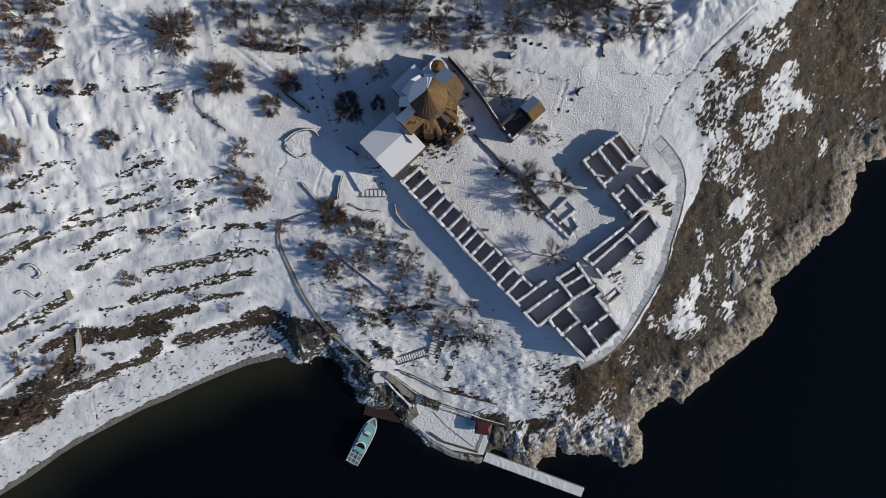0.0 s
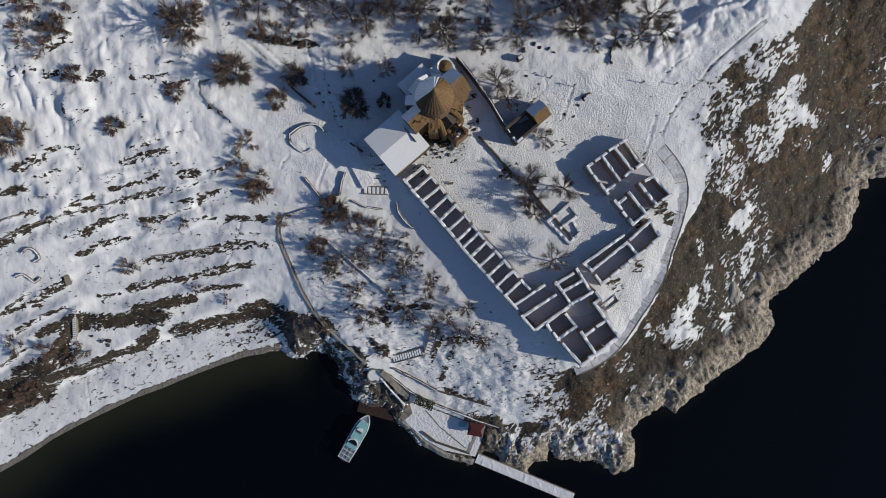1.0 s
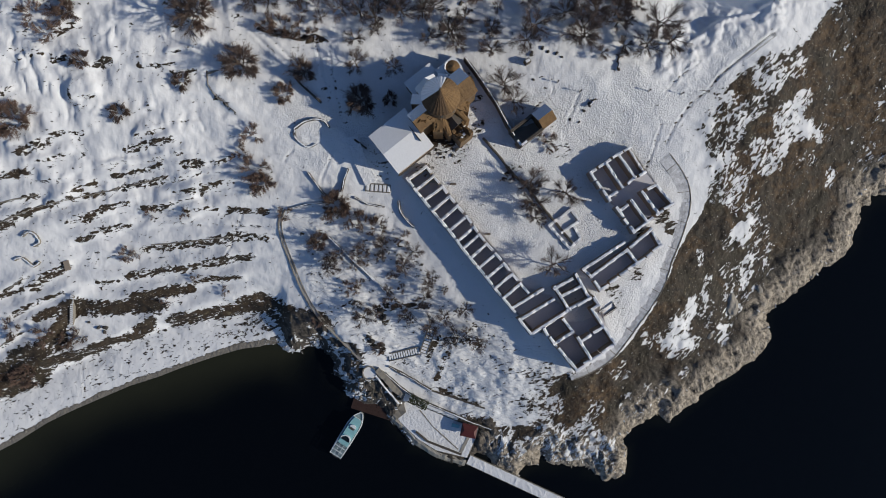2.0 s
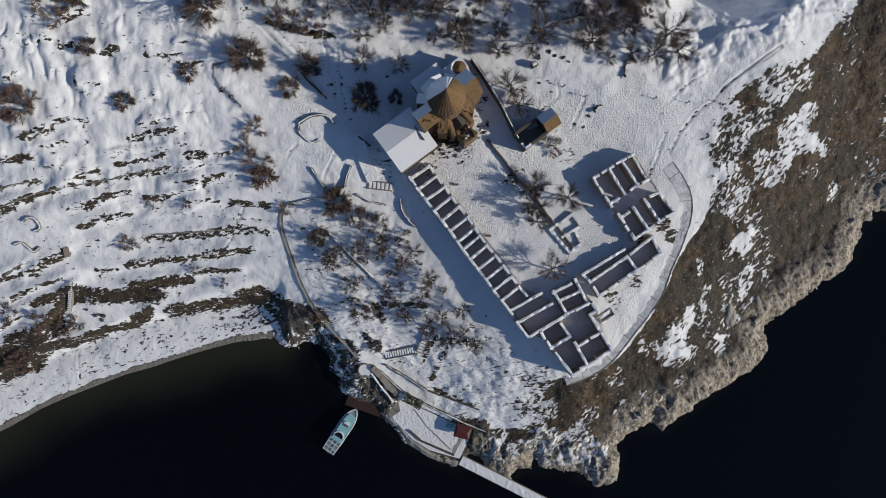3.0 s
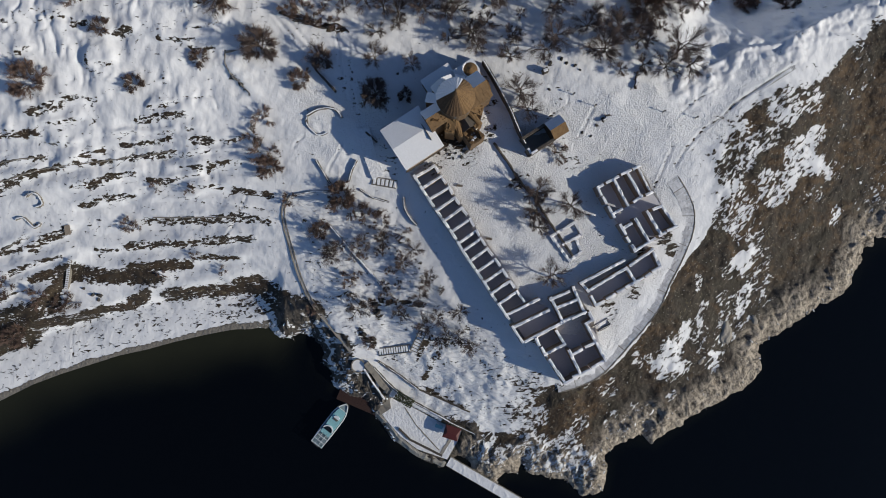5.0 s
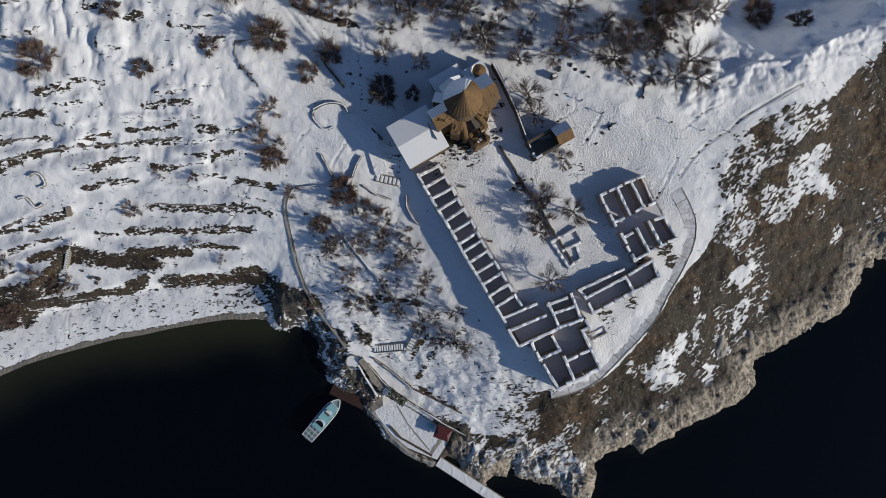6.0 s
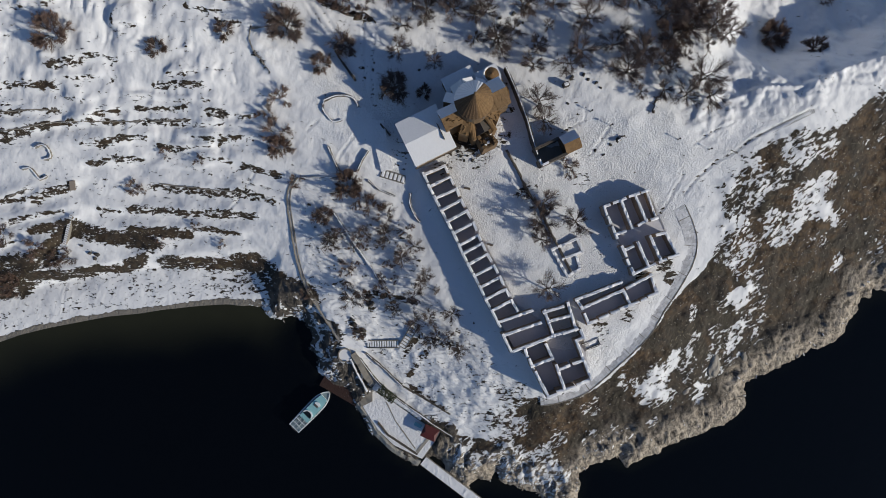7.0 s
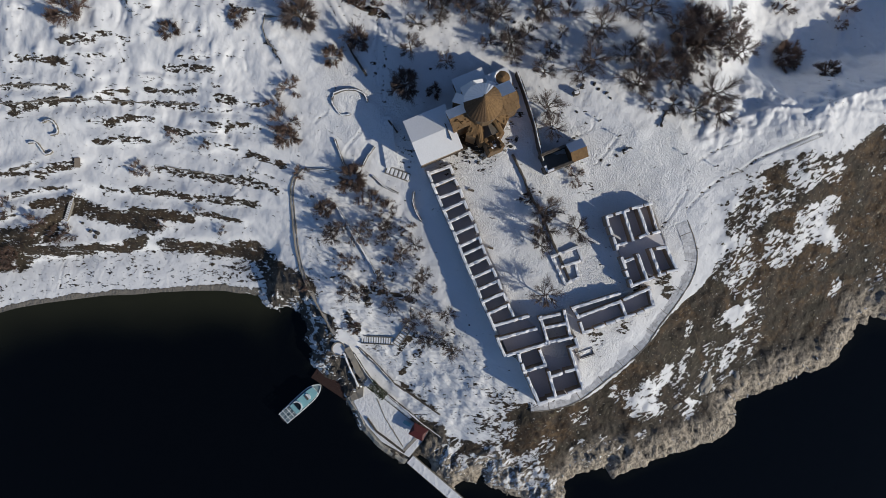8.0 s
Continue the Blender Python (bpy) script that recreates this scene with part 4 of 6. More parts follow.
# ---- the church ----
def gable(bm, x0, x1, half, z_eave, z_ridge, over=0.25, thick=0.25, axis="x", side=0):
    """One slope of a gabled roof along an axis; side +1 or -1."""
    pts = [(x0 - over, 0, z_ridge), (x1 + over, 0, z_ridge), (x1 + over, side * (half + over), z_eave), (x0 - over, side * (half + over), z_eave)]
    if axis == "y":
        pts = [(y, x, z) for x, y, z in pts]
    lo = [bm.verts.new((x, y, z - thick)) for x, y, z in pts]
    hi = [bm.verts.new(p) for p in pts]
    bm.faces.new(hi)
    bm.faces.new(lo[::-1])
    for k in range(4):
        bm.faces.new((lo[k], lo[(k + 1) % 4], hi[(k + 1) % 4], hi[k]))


def house_block(bm, x0, x1, half, z0, z_eave, z_ridge, axis="x"):
    """Walls with gable ends."""
    ring = [(-half, z0), (half, z0), (half, z_eave), (0, z_ridge), (-half, z_eave)]
    ends = []
    for x in (x0, x1):
        pts = [(x, y, z) for y, z in ring]
        if axis == "y":
            pts = [(b, a, c) for a, b, c in pts]
        ends.append([bm.verts.new(p) for p in pts])
    bm.faces.new(ends[0])
    bm.faces.new(ends[1][::-1])
    for k in range(5):
        bm.faces.new((ends[0][k], ends[0][(k + 1) % 5], ends[1][(k + 1) % 5], ends[1][k]))


def build_church():
    cx, cy, g = -3.15, 32.15, 15.0
    t = thing("church", cx, cy, g, 43.0, "old sandstone church with a conical dome, half its roofs snowed over", "church")
    # walls of the four arms, roofs: the northern slopes keep their snow, the southern are bare stone
    for axis, x0, x1, half, eave, ridge, mats in (
            ("x", -7.4, -2.0, 2.2, 9.2, 11.3, (M_SNOW, M_ROOFSTONE)), ("x", 2.0, 7.6, 3.0, 9.6, 12.0, (M_SNOW, M_ROOFSTONE)),
            # dark stone on the south arm's roof stands for the shadow over it
            ("y", -5.9, -2.0, 1.5, 6.8, 8.0, (M_DARKSTONE, M_DARKSTONE)), ("y", 2.0, 5.6, 2.4, 9.2, 11.3, (M_SNOW, M_SNOW))):
        bm = bmesh.new()
        house_block(bm, x0, x1, half, -1.5, eave, ridge, axis)
        part("wall", bm, M_SANDSTONE, t)
        for side, mat in zip((1, -1), mats):
            bm = bmesh.new()
            gable(bm, x0, x1, half, eave + 0.1, ridge + 0.25, axis=axis, side=side)
            roof = part("roof", bm, mat, t, "snow-covered roof slope" if mat is M_SNOW else "bare brown stone roof slope")
            if mat is M_ROOFSTONE:                       # uneven stone slabs in courses
                chance = random.Random(int(ridge * 10) + int(x0))
                cols = round((x1 - x0 + 0.4) / 0.85)
                for row in range(4):
                    for col in range(cols):
                        if chance.random() < 0.02:
                            continue
                        u0, u1 = [x0 - 0.25 + (x1 - x0 + 0.5) * (col + o + 0.25 * (row % 2)) / (cols + 0.25) for o in (0.03, 0.97)]
                        v0, v1 = (row + 0.03) / 4, (row + 1.02) / 4
                        thick = chance.uniform(0.04, 0.12)
                        bm = bmesh.new()
                        lo, hi = [], []
                        for u, v in ((u0, v0), (u1, v0), (u1, v1), (u0, v1)):
                            y, z = side * v * (half + 0.28), ridge + 0.25 - v * (ridge - eave + 0.15)
                            p = (u + chance.uniform(-0.05, 0.05), y, z)
                            q = (p[1], p[0], p[2]) if axis == "y" else p
                            lo.append(bm.verts.new((q[0], q[1], q[2] - 0.1)))
                            hi.append(bm.verts.new((q[0], q[1], q[2] + thick + chance.uniform(-0.03, 0.03))))
                        bm.faces.new(hi)
                        for k in range(4):
                            bm.faces.new((lo[k], lo[(k + 1) % 4], hi[(k + 1) % 4], hi[k]))
                        part("slab", bm, M_ROOFSLAB, roof)
    bm = bmesh.new()
    prism(bm, [(5.0 * math.cos(k * math.tau / 8 + 0.39), 5.0 * math.sin(k * math.tau / 8 + 0.39)) for k in range(8)], -1.5, 7.4)
    part("wall", bm, M_SANDSTONE, t)
    # pent roofs over the diagonal niches; the southern pair stands clear like buttresses
    for sx, sy in ((1, 1), (1, -1), (-1, 1), (-1, -1)):
        bm = bmesh.new()
        ring = [(sx * 1.7, sy * 3.2), (sx * 3.4, sy * 1.9), (sx * 5.2, sy * 3.9), (sx * 3.6, sy * 5.4)]
        lo = [bm.verts.new((x, y, -1.5)) for x, y in ring]
        hi = [bm.verts.new((x, y, z)) for (x, y), z in zip(ring, (9.8, 9.8, 7.8, 7.8))]
        bm.faces.new(hi)
        bm.faces.new(lo)
        for k in range(4):
            bm.faces.new((lo[k], lo[(k + 1) % 4], hi[(k + 1) % 4], hi[k]))
        niche = part("niche", bm, M_ROOFSTONE if sy < 0 else M_SANDSTONE, t)
        if sy > 0:
            bm = bmesh.new()
            lo = [bm.verts.new((x * 1.03, y * 1.03, z - 0.02)) for (x, y), z in zip(ring, (9.8, 9.8, 7.8, 7.8))]
            hi = [bm.verts.new((x * 1.03, y * 1.03, z + 0.25)) for (x, y), z in zip(ring, (9.8, 9.8, 7.8, 7.8))]
            bm.faces.new(hi)
            bm.faces.new(lo)
            for k in range(4):
                bm.faces.new((lo[k], lo[(k + 1) % 4], hi[(k + 1) % 4], hi[k]))
            part("snow", bm, M_SNOW, niche, "snow on the niche roof")
    # rounded eastern apse
    bm = bmesh.new()
    prism(bm, [(6.4 + 2.4 * math.cos(w), 2.9 * math.sin(w)) for w in np.linspace(-1.57, 1.57, 11)], -1.5, 8.6)
    part("apse", bm, M_ROOFSTONE, t)
    # drum and cone
    bm = bmesh.new()
    n = 16
    prism(bm, [(3.75 * math.cos(k * math.tau / n), 3.85 * math.sin(k * math.tau / n)) for k in range(n)], 8.0, 14.4)
    drum = part("drum", bm, M_SANDSTONE, t)
    for k in range(8):
        bm = bmesh.new()
        box(bm, -0.3, -0.12, 10.4, 0.3, 0.12, 13.2)
        w = part("window", bm, M_DARKSTONE, drum, "narrow dark window slit")
        w.matrix_basis = pose(0, 0, 0, 0, 0, k * 45 + 11.25 - 90) @ pose(0, 3.7, 0)
    bm = bmesh.new()
    prism(bm, [(4.05 * math.cos(k * math.tau / n), 4.2 * math.sin(k * math.tau / n)) for k in range(n)], 14.3, 14.75)
    part("cornice", bm, M_SANDSTONE, drum)
    for k in range(32):
        a0, a1 = k * math.tau / 32, (k + 1) * math.tau / 32
        r = 4.14
        bm = bmesh.new()
        lo = [bm.verts.new((r * math.cos(a), r * math.sin(a), 14.7)) for a in (a0, a1)]
        mid = bm.verts.new((r * 1.0 * math.cos((a0 + a1) / 2), r * math.sin((a0 + a1) / 2), 14.84))
        tip = bm.verts.new((0, 0, 20.5))
        inner = bm.verts.new((0, 0, 14.7))
        for f in ((lo[0], mid, tip), (mid, lo[1], tip), (lo[0], lo[1], mid), (inner, lo[0], tip), (inner, tip, lo[1]), (inner, lo[1], lo[0])):
            bm.faces.new(f)
        # ribs on the southwest take the darker copy: their shade is painted
        deg = math.degrees((a0 + a1) / 2)
        snowy = 38 < deg < 158
        part("roof_rib", bm, M_SNOW if snowy else M_SHADESTONE if 158 <= deg < 262 else M_ROOFSTONE, t, "snowed-over rib of the cone" if snowy else "stone rib of the cone")
    bm = bmesh.new()
    bmesh.ops.create_icosphere(bm, subdivisions=1, radius=0.35, matrix=Matrix.Translation((0, 0, 20.6)))
    part("finial", bm, M_SANDSTONE, t)
    # southern belfry: broken, with a dark sunken vault between two raking arms of masonry
    bm = bmesh.new()
    box(bm, -2.3, -6.0, -1.5, 2.3, -3.6, 3.0)
    # shade of the hollow between the arms is in this colour
    part("vault", bm, M_SHADESTONE, t, "sunken dark vault behind the belfry")
    for sx in (-1, 1):
        bm = bmesh.new()
        foot, head = Vector((sx * 2.5, -6.6, 0)), Vector((sx * 1.9, -3.2, 0))
        steps = 5
        line = [head.lerp(foot, k / steps) for k in range(steps + 1)]
        rows = []
        for k, q in enumerate(line):
            h, w = 8.8 - 1.9 * k / steps, 0.75 - 0.25 * k / steps
            rows.append([bm.verts.new((q.x + dx * w, q.y, hh)) for dx, hh in ((-1, -1.5), (1, -1.5), (1, h - 0.25), (0.4, h), (-0.4, h), (-1, h - 0.25))])
        for r, q in zip(rows, rows[1:]):
            for i in range(6):
                bm.faces.new((r[i], r[(i + 1) % 6], q[(i + 1) % 6], q[i]))
        bm.faces.new(rows[0][::-1])
        bm.faces.new(rows[-1])
        worn(bm, 0.06, 40 + sx)
        part("raking_arm", bm, M_ROOFSTONE, t, "worn raking arm of sandstone masonry")
    bm = bmesh.new()
    box(bm, -1.8, -9.5, -1.5, 1.8, -6.0, 5.6)
    tower = part("belfry", bm, M_SANDSTONE, t, "broken sandstone belfry against the south wall")
    for x, y, h in ((-1.4, -9.1, 7.6), (1.4, -9.1, 8.2), (-1.4, -6.5, 7.0), (1.4, -6.5, 7.4)):
        bm = bmesh.new()
        box(bm, x - 0.38, y - 0.38, 5.6, x + 0.38, y + 0.38, h)
        worn(bm, 0.07, int(h * 10))
        part("pillar", bm, M_ROOFSTONE, tower)
    rnd = random.Random(3)
    for k in range(26):
        bm = bmesh.new()
        sx, sy, sz = rnd.uniform(0.14, 0.4), rnd.uniform(0.12, 0.34), rnd.uniform(0.1, 0.3)
        box(bm, -sx, -sy, -sz, sx, sy, sz)
        worn(bm, 0.08, k)
        q = part("stone", bm, M_SNOW if k % 6 == 0 else (M_SANDSTONE, M_ROOFSTONE)[k % 2], tower)
        q.matrix_basis = pose(rnd.uniform(-1.5, 1.5), rnd.uniform(-9.2, -6.2), 5.75, rnd.uniform(-20, 20), rnd.uniform(-20, 20), rnd.uniform(0, 90))
    # tumbled facing stones on the southern niches and the west arm
    for k in range(34):
        bm = bmesh.new()
        sx, sy, sz = rnd.uniform(0.14, 0.34), rnd.uniform(0.12, 0.24), rnd.uniform(0.05, 0.09)
        box(bm, -sx, -sy, -sz, sx, sy, sz)
        worn(bm, 0.06, 60 + k)
        q = part("stone", bm, M_ROOFSTONE, t)
        side = 1 if k % 2 else -1
        if k < 20:
            f, w = rnd.random(), rnd.uniform(-0.8, 0.8)
            q.matrix_basis = pose(side * (2.55 + 1.85 * f) + w, -(2.55 + 2.1 * f) + side * w * 0.9, 9.85 - 2.0 * f, 20, side * 20, rnd.uniform(0, 90))
        else:
            f = rnd.random()
            q.matrix_basis = pose(rnd.uniform(-7.2, -3.4), -0.3 - 2.0 * f, 11.55 - 2.1 * f, -40, 0, rnd.uniform(-15, 15))
    # northern gallery and chapel
    bm = bmesh.new()
    box(bm, -3.0, 4.6, -1.5, 4.0, 9.0, 5.2)
    gallery = part("gallery", bm, M_SANDSTONE, t, "low vaulted gallery under snow")
    bm = bmesh.new()
    prism(bm, [(-3.3, 4.4), (4.1, 4.4), (4.1, 9.2), (-3.3, 9.2)], 5.2, 5.55)
    part("snow", bm, M_SNOW, gallery, "snow on the gallery roof")
    bm = bmesh.new()
    box(bm, 3.9, 2.6, -1.5, 9.0, 6.7, 6.2)
    chapel = part("side_chapel", bm, M_SANDSTONE, t)
    bm = bmesh.new()
    prism(bm, [(3.8, 2.5), (8.6, 2.5), (9.2, 4.0), (9.2, 6.9), (3.8, 6.9)], 6.2, 6.45)
    part("snow", bm, M_SNOW, chapel)
    bm = bmesh.new()
    n = 20
    rim = [bm.verts.new((7.3 + 1.65 * math.cos(k * math.tau / n), 4.9 + 1.65 * math.sin(k * math.tau / n), 6.5)) for k in range(n)]
    low = [bm.verts.new((7.3 + 1.65 * math.cos(k * math.tau / n), 4.9 + 1.65 * math.sin(k * math.tau / n), 6.0)) for k in range(n)]
    tip = bm.verts.new((7.3, 4.9, 7.3))
    for k in range(n):
        bm.faces.new((rim[k], rim[(k + 1) % n], tip))
        bm.faces.new((low[k], low[(k + 1) % n], rim[(k + 1) % n], rim[k]))
    part("apse_roof", bm, M_ROOFSTONE, chapel, "round brown stone apse roof")
    bm = bmesh.new()
    band(bm, [Vector((7.3 + 1.8 * math.cos(w), 4.9 + 1.8 * math.sin(w), 0)) for w in np.linspace(1.7, 4.0, 13)], drift(0.24, 6.4, 7.0), 0.03, 2)
    part("snow_rim", bm, M_SNOW, chapel, "bank of sunlit snow round the apse roof")
    # western hall
    bm = bmesh.new()
    box(bm, -16.7, -5.7, -3.0, -7.0, 4.5, 5.0)
    hall = part("hall", bm, M_MASONRY, t, "low stone hall west of the church")
    for side, y in ((1, 5.1), (-1, 5.3)):
        bm = bmesh.new()
        gable(bm, -16.7, -7.0, 5.1, 5.1, 6.1, over=0.3, thick=0.35, side=side)
        r = part("roof", bm, M_SNOW, hall, "smooth snow on a low gabled roof")
        r.location.y = -0.6
    # added dark bar that stands in for a thin shadow across the snow
    bm = bmesh.new()
    box(bm, -8.55, -3.4, 5.6, -8.4, 0.6, 6.25)
    part("ridge_beam", bm, M_DARKSTONE, hall, "dark bar in place of a shadow on the roof snow")
    bm = bmesh.new()
    box(bm, -17.2, -6.5, 4.75, -6.6, -6.2, 5.0)
    part("gutter", bm, M_WOOD, hall)
    return t


build_church()


# ---- paths, walls and stairs ----


def stone_wall(line, half=0.35, high=0.9, label="low dry-stone wall with snow on top", snow=0.75, mat=None, group="stone walls"):
    half, high = half * 0.75, high * 0.72
    p = on_ground(line, 1.0)
    x, y, z = p[len(p) // 2]
    t = thing("stone_wall", x, y, z, 0, label, "wall", group)
    local = [q - Vector((x, y, z)) for q in p]
    seed = int(abs(x * 13 + y * 7))
    bm = bmesh.new()
    band(bm, local, block(half, -0.8, high), 0.12, seed)
    part("stonework", bm, mat or (M_KERB if high < 0.25 else M_DARKSTONE), t)
    if snow > 0.1:
        bm = bmesh.new()
        band(bm, local, drift(half * snow, high - 0.08, high + 0.12), 0.05, seed + 1)
        part("snow_cap", bm, M_SNOW, t, "snow lying on the wall")
    return t


# half width, height, share of snow on top, line
WALLS_COURT = [
    (0.35, 4.2, 0.5, [(1.4, 43.8), (4.7, 40.1), (8.7, 35.4), (11.6, 31.2), (14.3, 27.4)]),
    (0.3, 1.0, 0.0, [(7.2, 26.7), (11.2, 23.0), (14.5, 19.5), (18.9, 15.9)]),
    (0.28, 0.9, 0.0, [(18.9, 15.9), (24.2, 10.2), (30.2, 3.9)]),
    (0.3, 1.0, 0.0, [(-37.4, 36.8), (-34.7, 34.5), (-31.1, 31.8)]),
    (0.16, 0.3, 0.0, [(-57.5, 35.9), (-55.1, 36.8), (-51.9, 37.9)]),
    (0.15, 0.26, 0.0, [(-57.5, 35.9), (-56.9, 33.4), (-55.2, 31.1), (-53.3, 29.9), (-50.8, 28.0)]),
    (0.16, 0.2, 0.001, [(-113.2, -0.8), (-104.8, 2.7), (-96.8, 5.2)]),
    (0.16, 0.2, 0.001, [(-114.0, -5.3), (-105.7, -2.0), (-98.7, 1.5), (-94.0, 3.4)]),
    (0.16, 0.2, 0.001, [(-93.0, 3.6), (-88.0, 5.2), (-83.4, 6.7), (-77.2, 8.8)]),
    (0.16, 0.2, 0.001, [(-75.8, 9.2), (-70.9, 10.7), (-67.2, 12.1)]),
    (0.2, 0.4, 0.0, [(-46.4, 46.6), (-42.6, 46.1), (-36.2, 45.3), (-33.2, 46.8), (-30.1, 45.3)]),
]
WALLS_GARDEN = [
    (0.3, 0.8, 0.4, [(-33.4, 15.6), (-31.5, 13.3), (-29.4, 10.9)]),
    (0.24, 0.6, 0.5, [(-38.0, 6.7), (-33.1, 8.3), (-27.6, 9.3)]),
    (0.25, 1.1, 0.6, [(-23.9, 17.3), (-24.7, 14.9), (-25.1, 11.6)]),
    (0.24, 0.7, 0.5, [(-22.1, 10.7), (-18.8, 9.3), (-14.8, 8.9)]),
    (0.3, 0.9, 0.5, [(-11.5, 10.7), (-10.8, 8.0), (-8.9, 5.8), (-7.3, 4.7)]),
    (0.3, 0.6, 0.85, [(-27.9, 0.8), (-22.5, -3.7), (-17.0, -8.1), (-13.0, -11.6)]),
    (0.25, 0.8, 0.0, [(-22.9, 24.1), (-19.9, 22.2)]),
    (0.3, 0.9, 0.3, [(-11.2, -30.2), (-5.5, -32.8), (0.1, -35.7)]),
    (0.25, 0.7, 0.0, [(0.1, -35.7), (6.5, -37.1), (13.6, -38.9)]),
]
WALLS_SHORE = [
    (0.3, 1.0, 0.4, [(-11.9, -32.1), (-7.7, -35.5), (-3.4, -38.1), (2.3, -40.2), (10.9, -43.1), (15.9, -44.5)]),
    (0.25, 0.7, 0.5, [(-0.6, -39.2), (5.2, -41.1), (9.4, -42.5)]),
    (0.16, 0.2, 0.001, [(-110.6, -35.1), (-106.1, -31.5), (-103.1, -29.1)]),
    (0.16, 0.2, 0.001, [(-105.5, -18.5), (-101.1, -15.3)]),
    (0.18, 0.25, 0.0, [(-71.2, -4.7), (-61.5, -2.9), (-52.4, -1.2)]),
    (0.3, 0.7, 0.4, [(23.1, -17.5), (27.2, -18.2)]),
    (0.22, 0.5, 0.5, [(38.1, -12.0), (41.3, -9.3)]),
    (0.22, 0.5, 0.5, [(39.6, -12.7), (42.2, -10.6), (41.3, -9.5)]),
]
for half, high, snow, line in WALLS_COURT + WALLS_GARDEN + WALLS_SHORE:
    stone_wall(line, half, high, snow=snow)

for line in ([(-103.1, -10.8), (-101.5, -10.1), (-99.9, -11.1), (-98.6, -12.0), (-97.2, -10.8)], [(-101.0, -5.0), (-99.8, -3.9), (-98.5, -3.9), (-97.4, -4.9), (-97.1, -6.1), (-98.5, -7.0)]):
    stone_wall(line, 0.36, 0.7, "curved stone shelter wall open on one side", 0.6, M_KERB, "shelter walls")
stone_wall([(-37.0, 25.3), (-34.7, 27.1), (-32.3, 27.9), (-30.2, 27.7), (-28.9, 26.3)], 0.3, 1.0, "curved low wall round a viewing terrace", 0.6)
stone_wall([(-37.0, 25.3), (-36.7, 23.4), (-35.1, 22.1), (-33.6, 21.4), (-31.8, 22.4)], 0.25, 0.5, "curved low wall round a viewing terrace", 0.8)


def laid_path(name, line, half, label, mat, kerb=True, lift=0.07):
    p = on_ground(line, 0.9, lift)
    bm = bmesh.new()
    band(bm, p, block(half, -0.5, 0.0), 0.02, 3)
    t = part(name, bm, mat, None)
    tagged(t, label, "path", kind="structure")
    if kerb:
        for side in (-1, 1):
            edge = []
            for k, q in enumerate(p):
                d = (p[min(k + 1, len(p) - 1)] - p[max(k - 1, 0)]).normalized()
                edge.append(q + Vector((-d.y, d.x, 0)) * side * (half + 0.13))
            bm = bmesh.new()
            band(bm, edge, block(0.12, -0.5, 0.12), 0.06, 4)
            part("kerb", bm, M_KERB, t)
    return t


laid_path("path_garden", [(-39.0, 6.7), (-39.8, 4.9), (-39.9, 2.2), (-39.1, -1.0), (-37.2, -5.4), (-35.3, -9.6), (-33.3, -13.5),
    (-31.3, -16.6), (-28.5, -19.7), (-25.3, -22.7), (-22.3, -25.4), (-18.1, -29.1)], 0.25,
          "narrow stone path with kerbs climbing the garden", material("snow_dusted_path", (0.34, 0.325, 0.31), 0.9, spread=0.3, grain=1.5, stain=0.8))
RIM_WALK = [(50.3, 25.8), (53.1, 22.9), (55.2, 20.0), (56.1, 17.4), (56.3, 13.6), (54.8, 6.9), (53.0, 1.5), (51.8, -3.9),
    (49.7, -8.6), (47.3, -13.4), (44.0, -19.4), (41.3, -23.0), (37.0, -26.0), (33.0, -27.9)]
rim = laid_path("path_rim", RIM_WALK, 1.45, "snow-dusted slab path with steps along the cliff rim", material("path_joints", (0.55, 0.545, 0.55), 0.9, spread=0.3, grain=1.6),
                kerb=False, lift=0.0)
M_SLAB = material("snowy_paving", (0.60, 0.605, 0.63), 0.85, spread=0.34, grain=1.6, stain=0.8, bump=0.10, per_object=0.16)


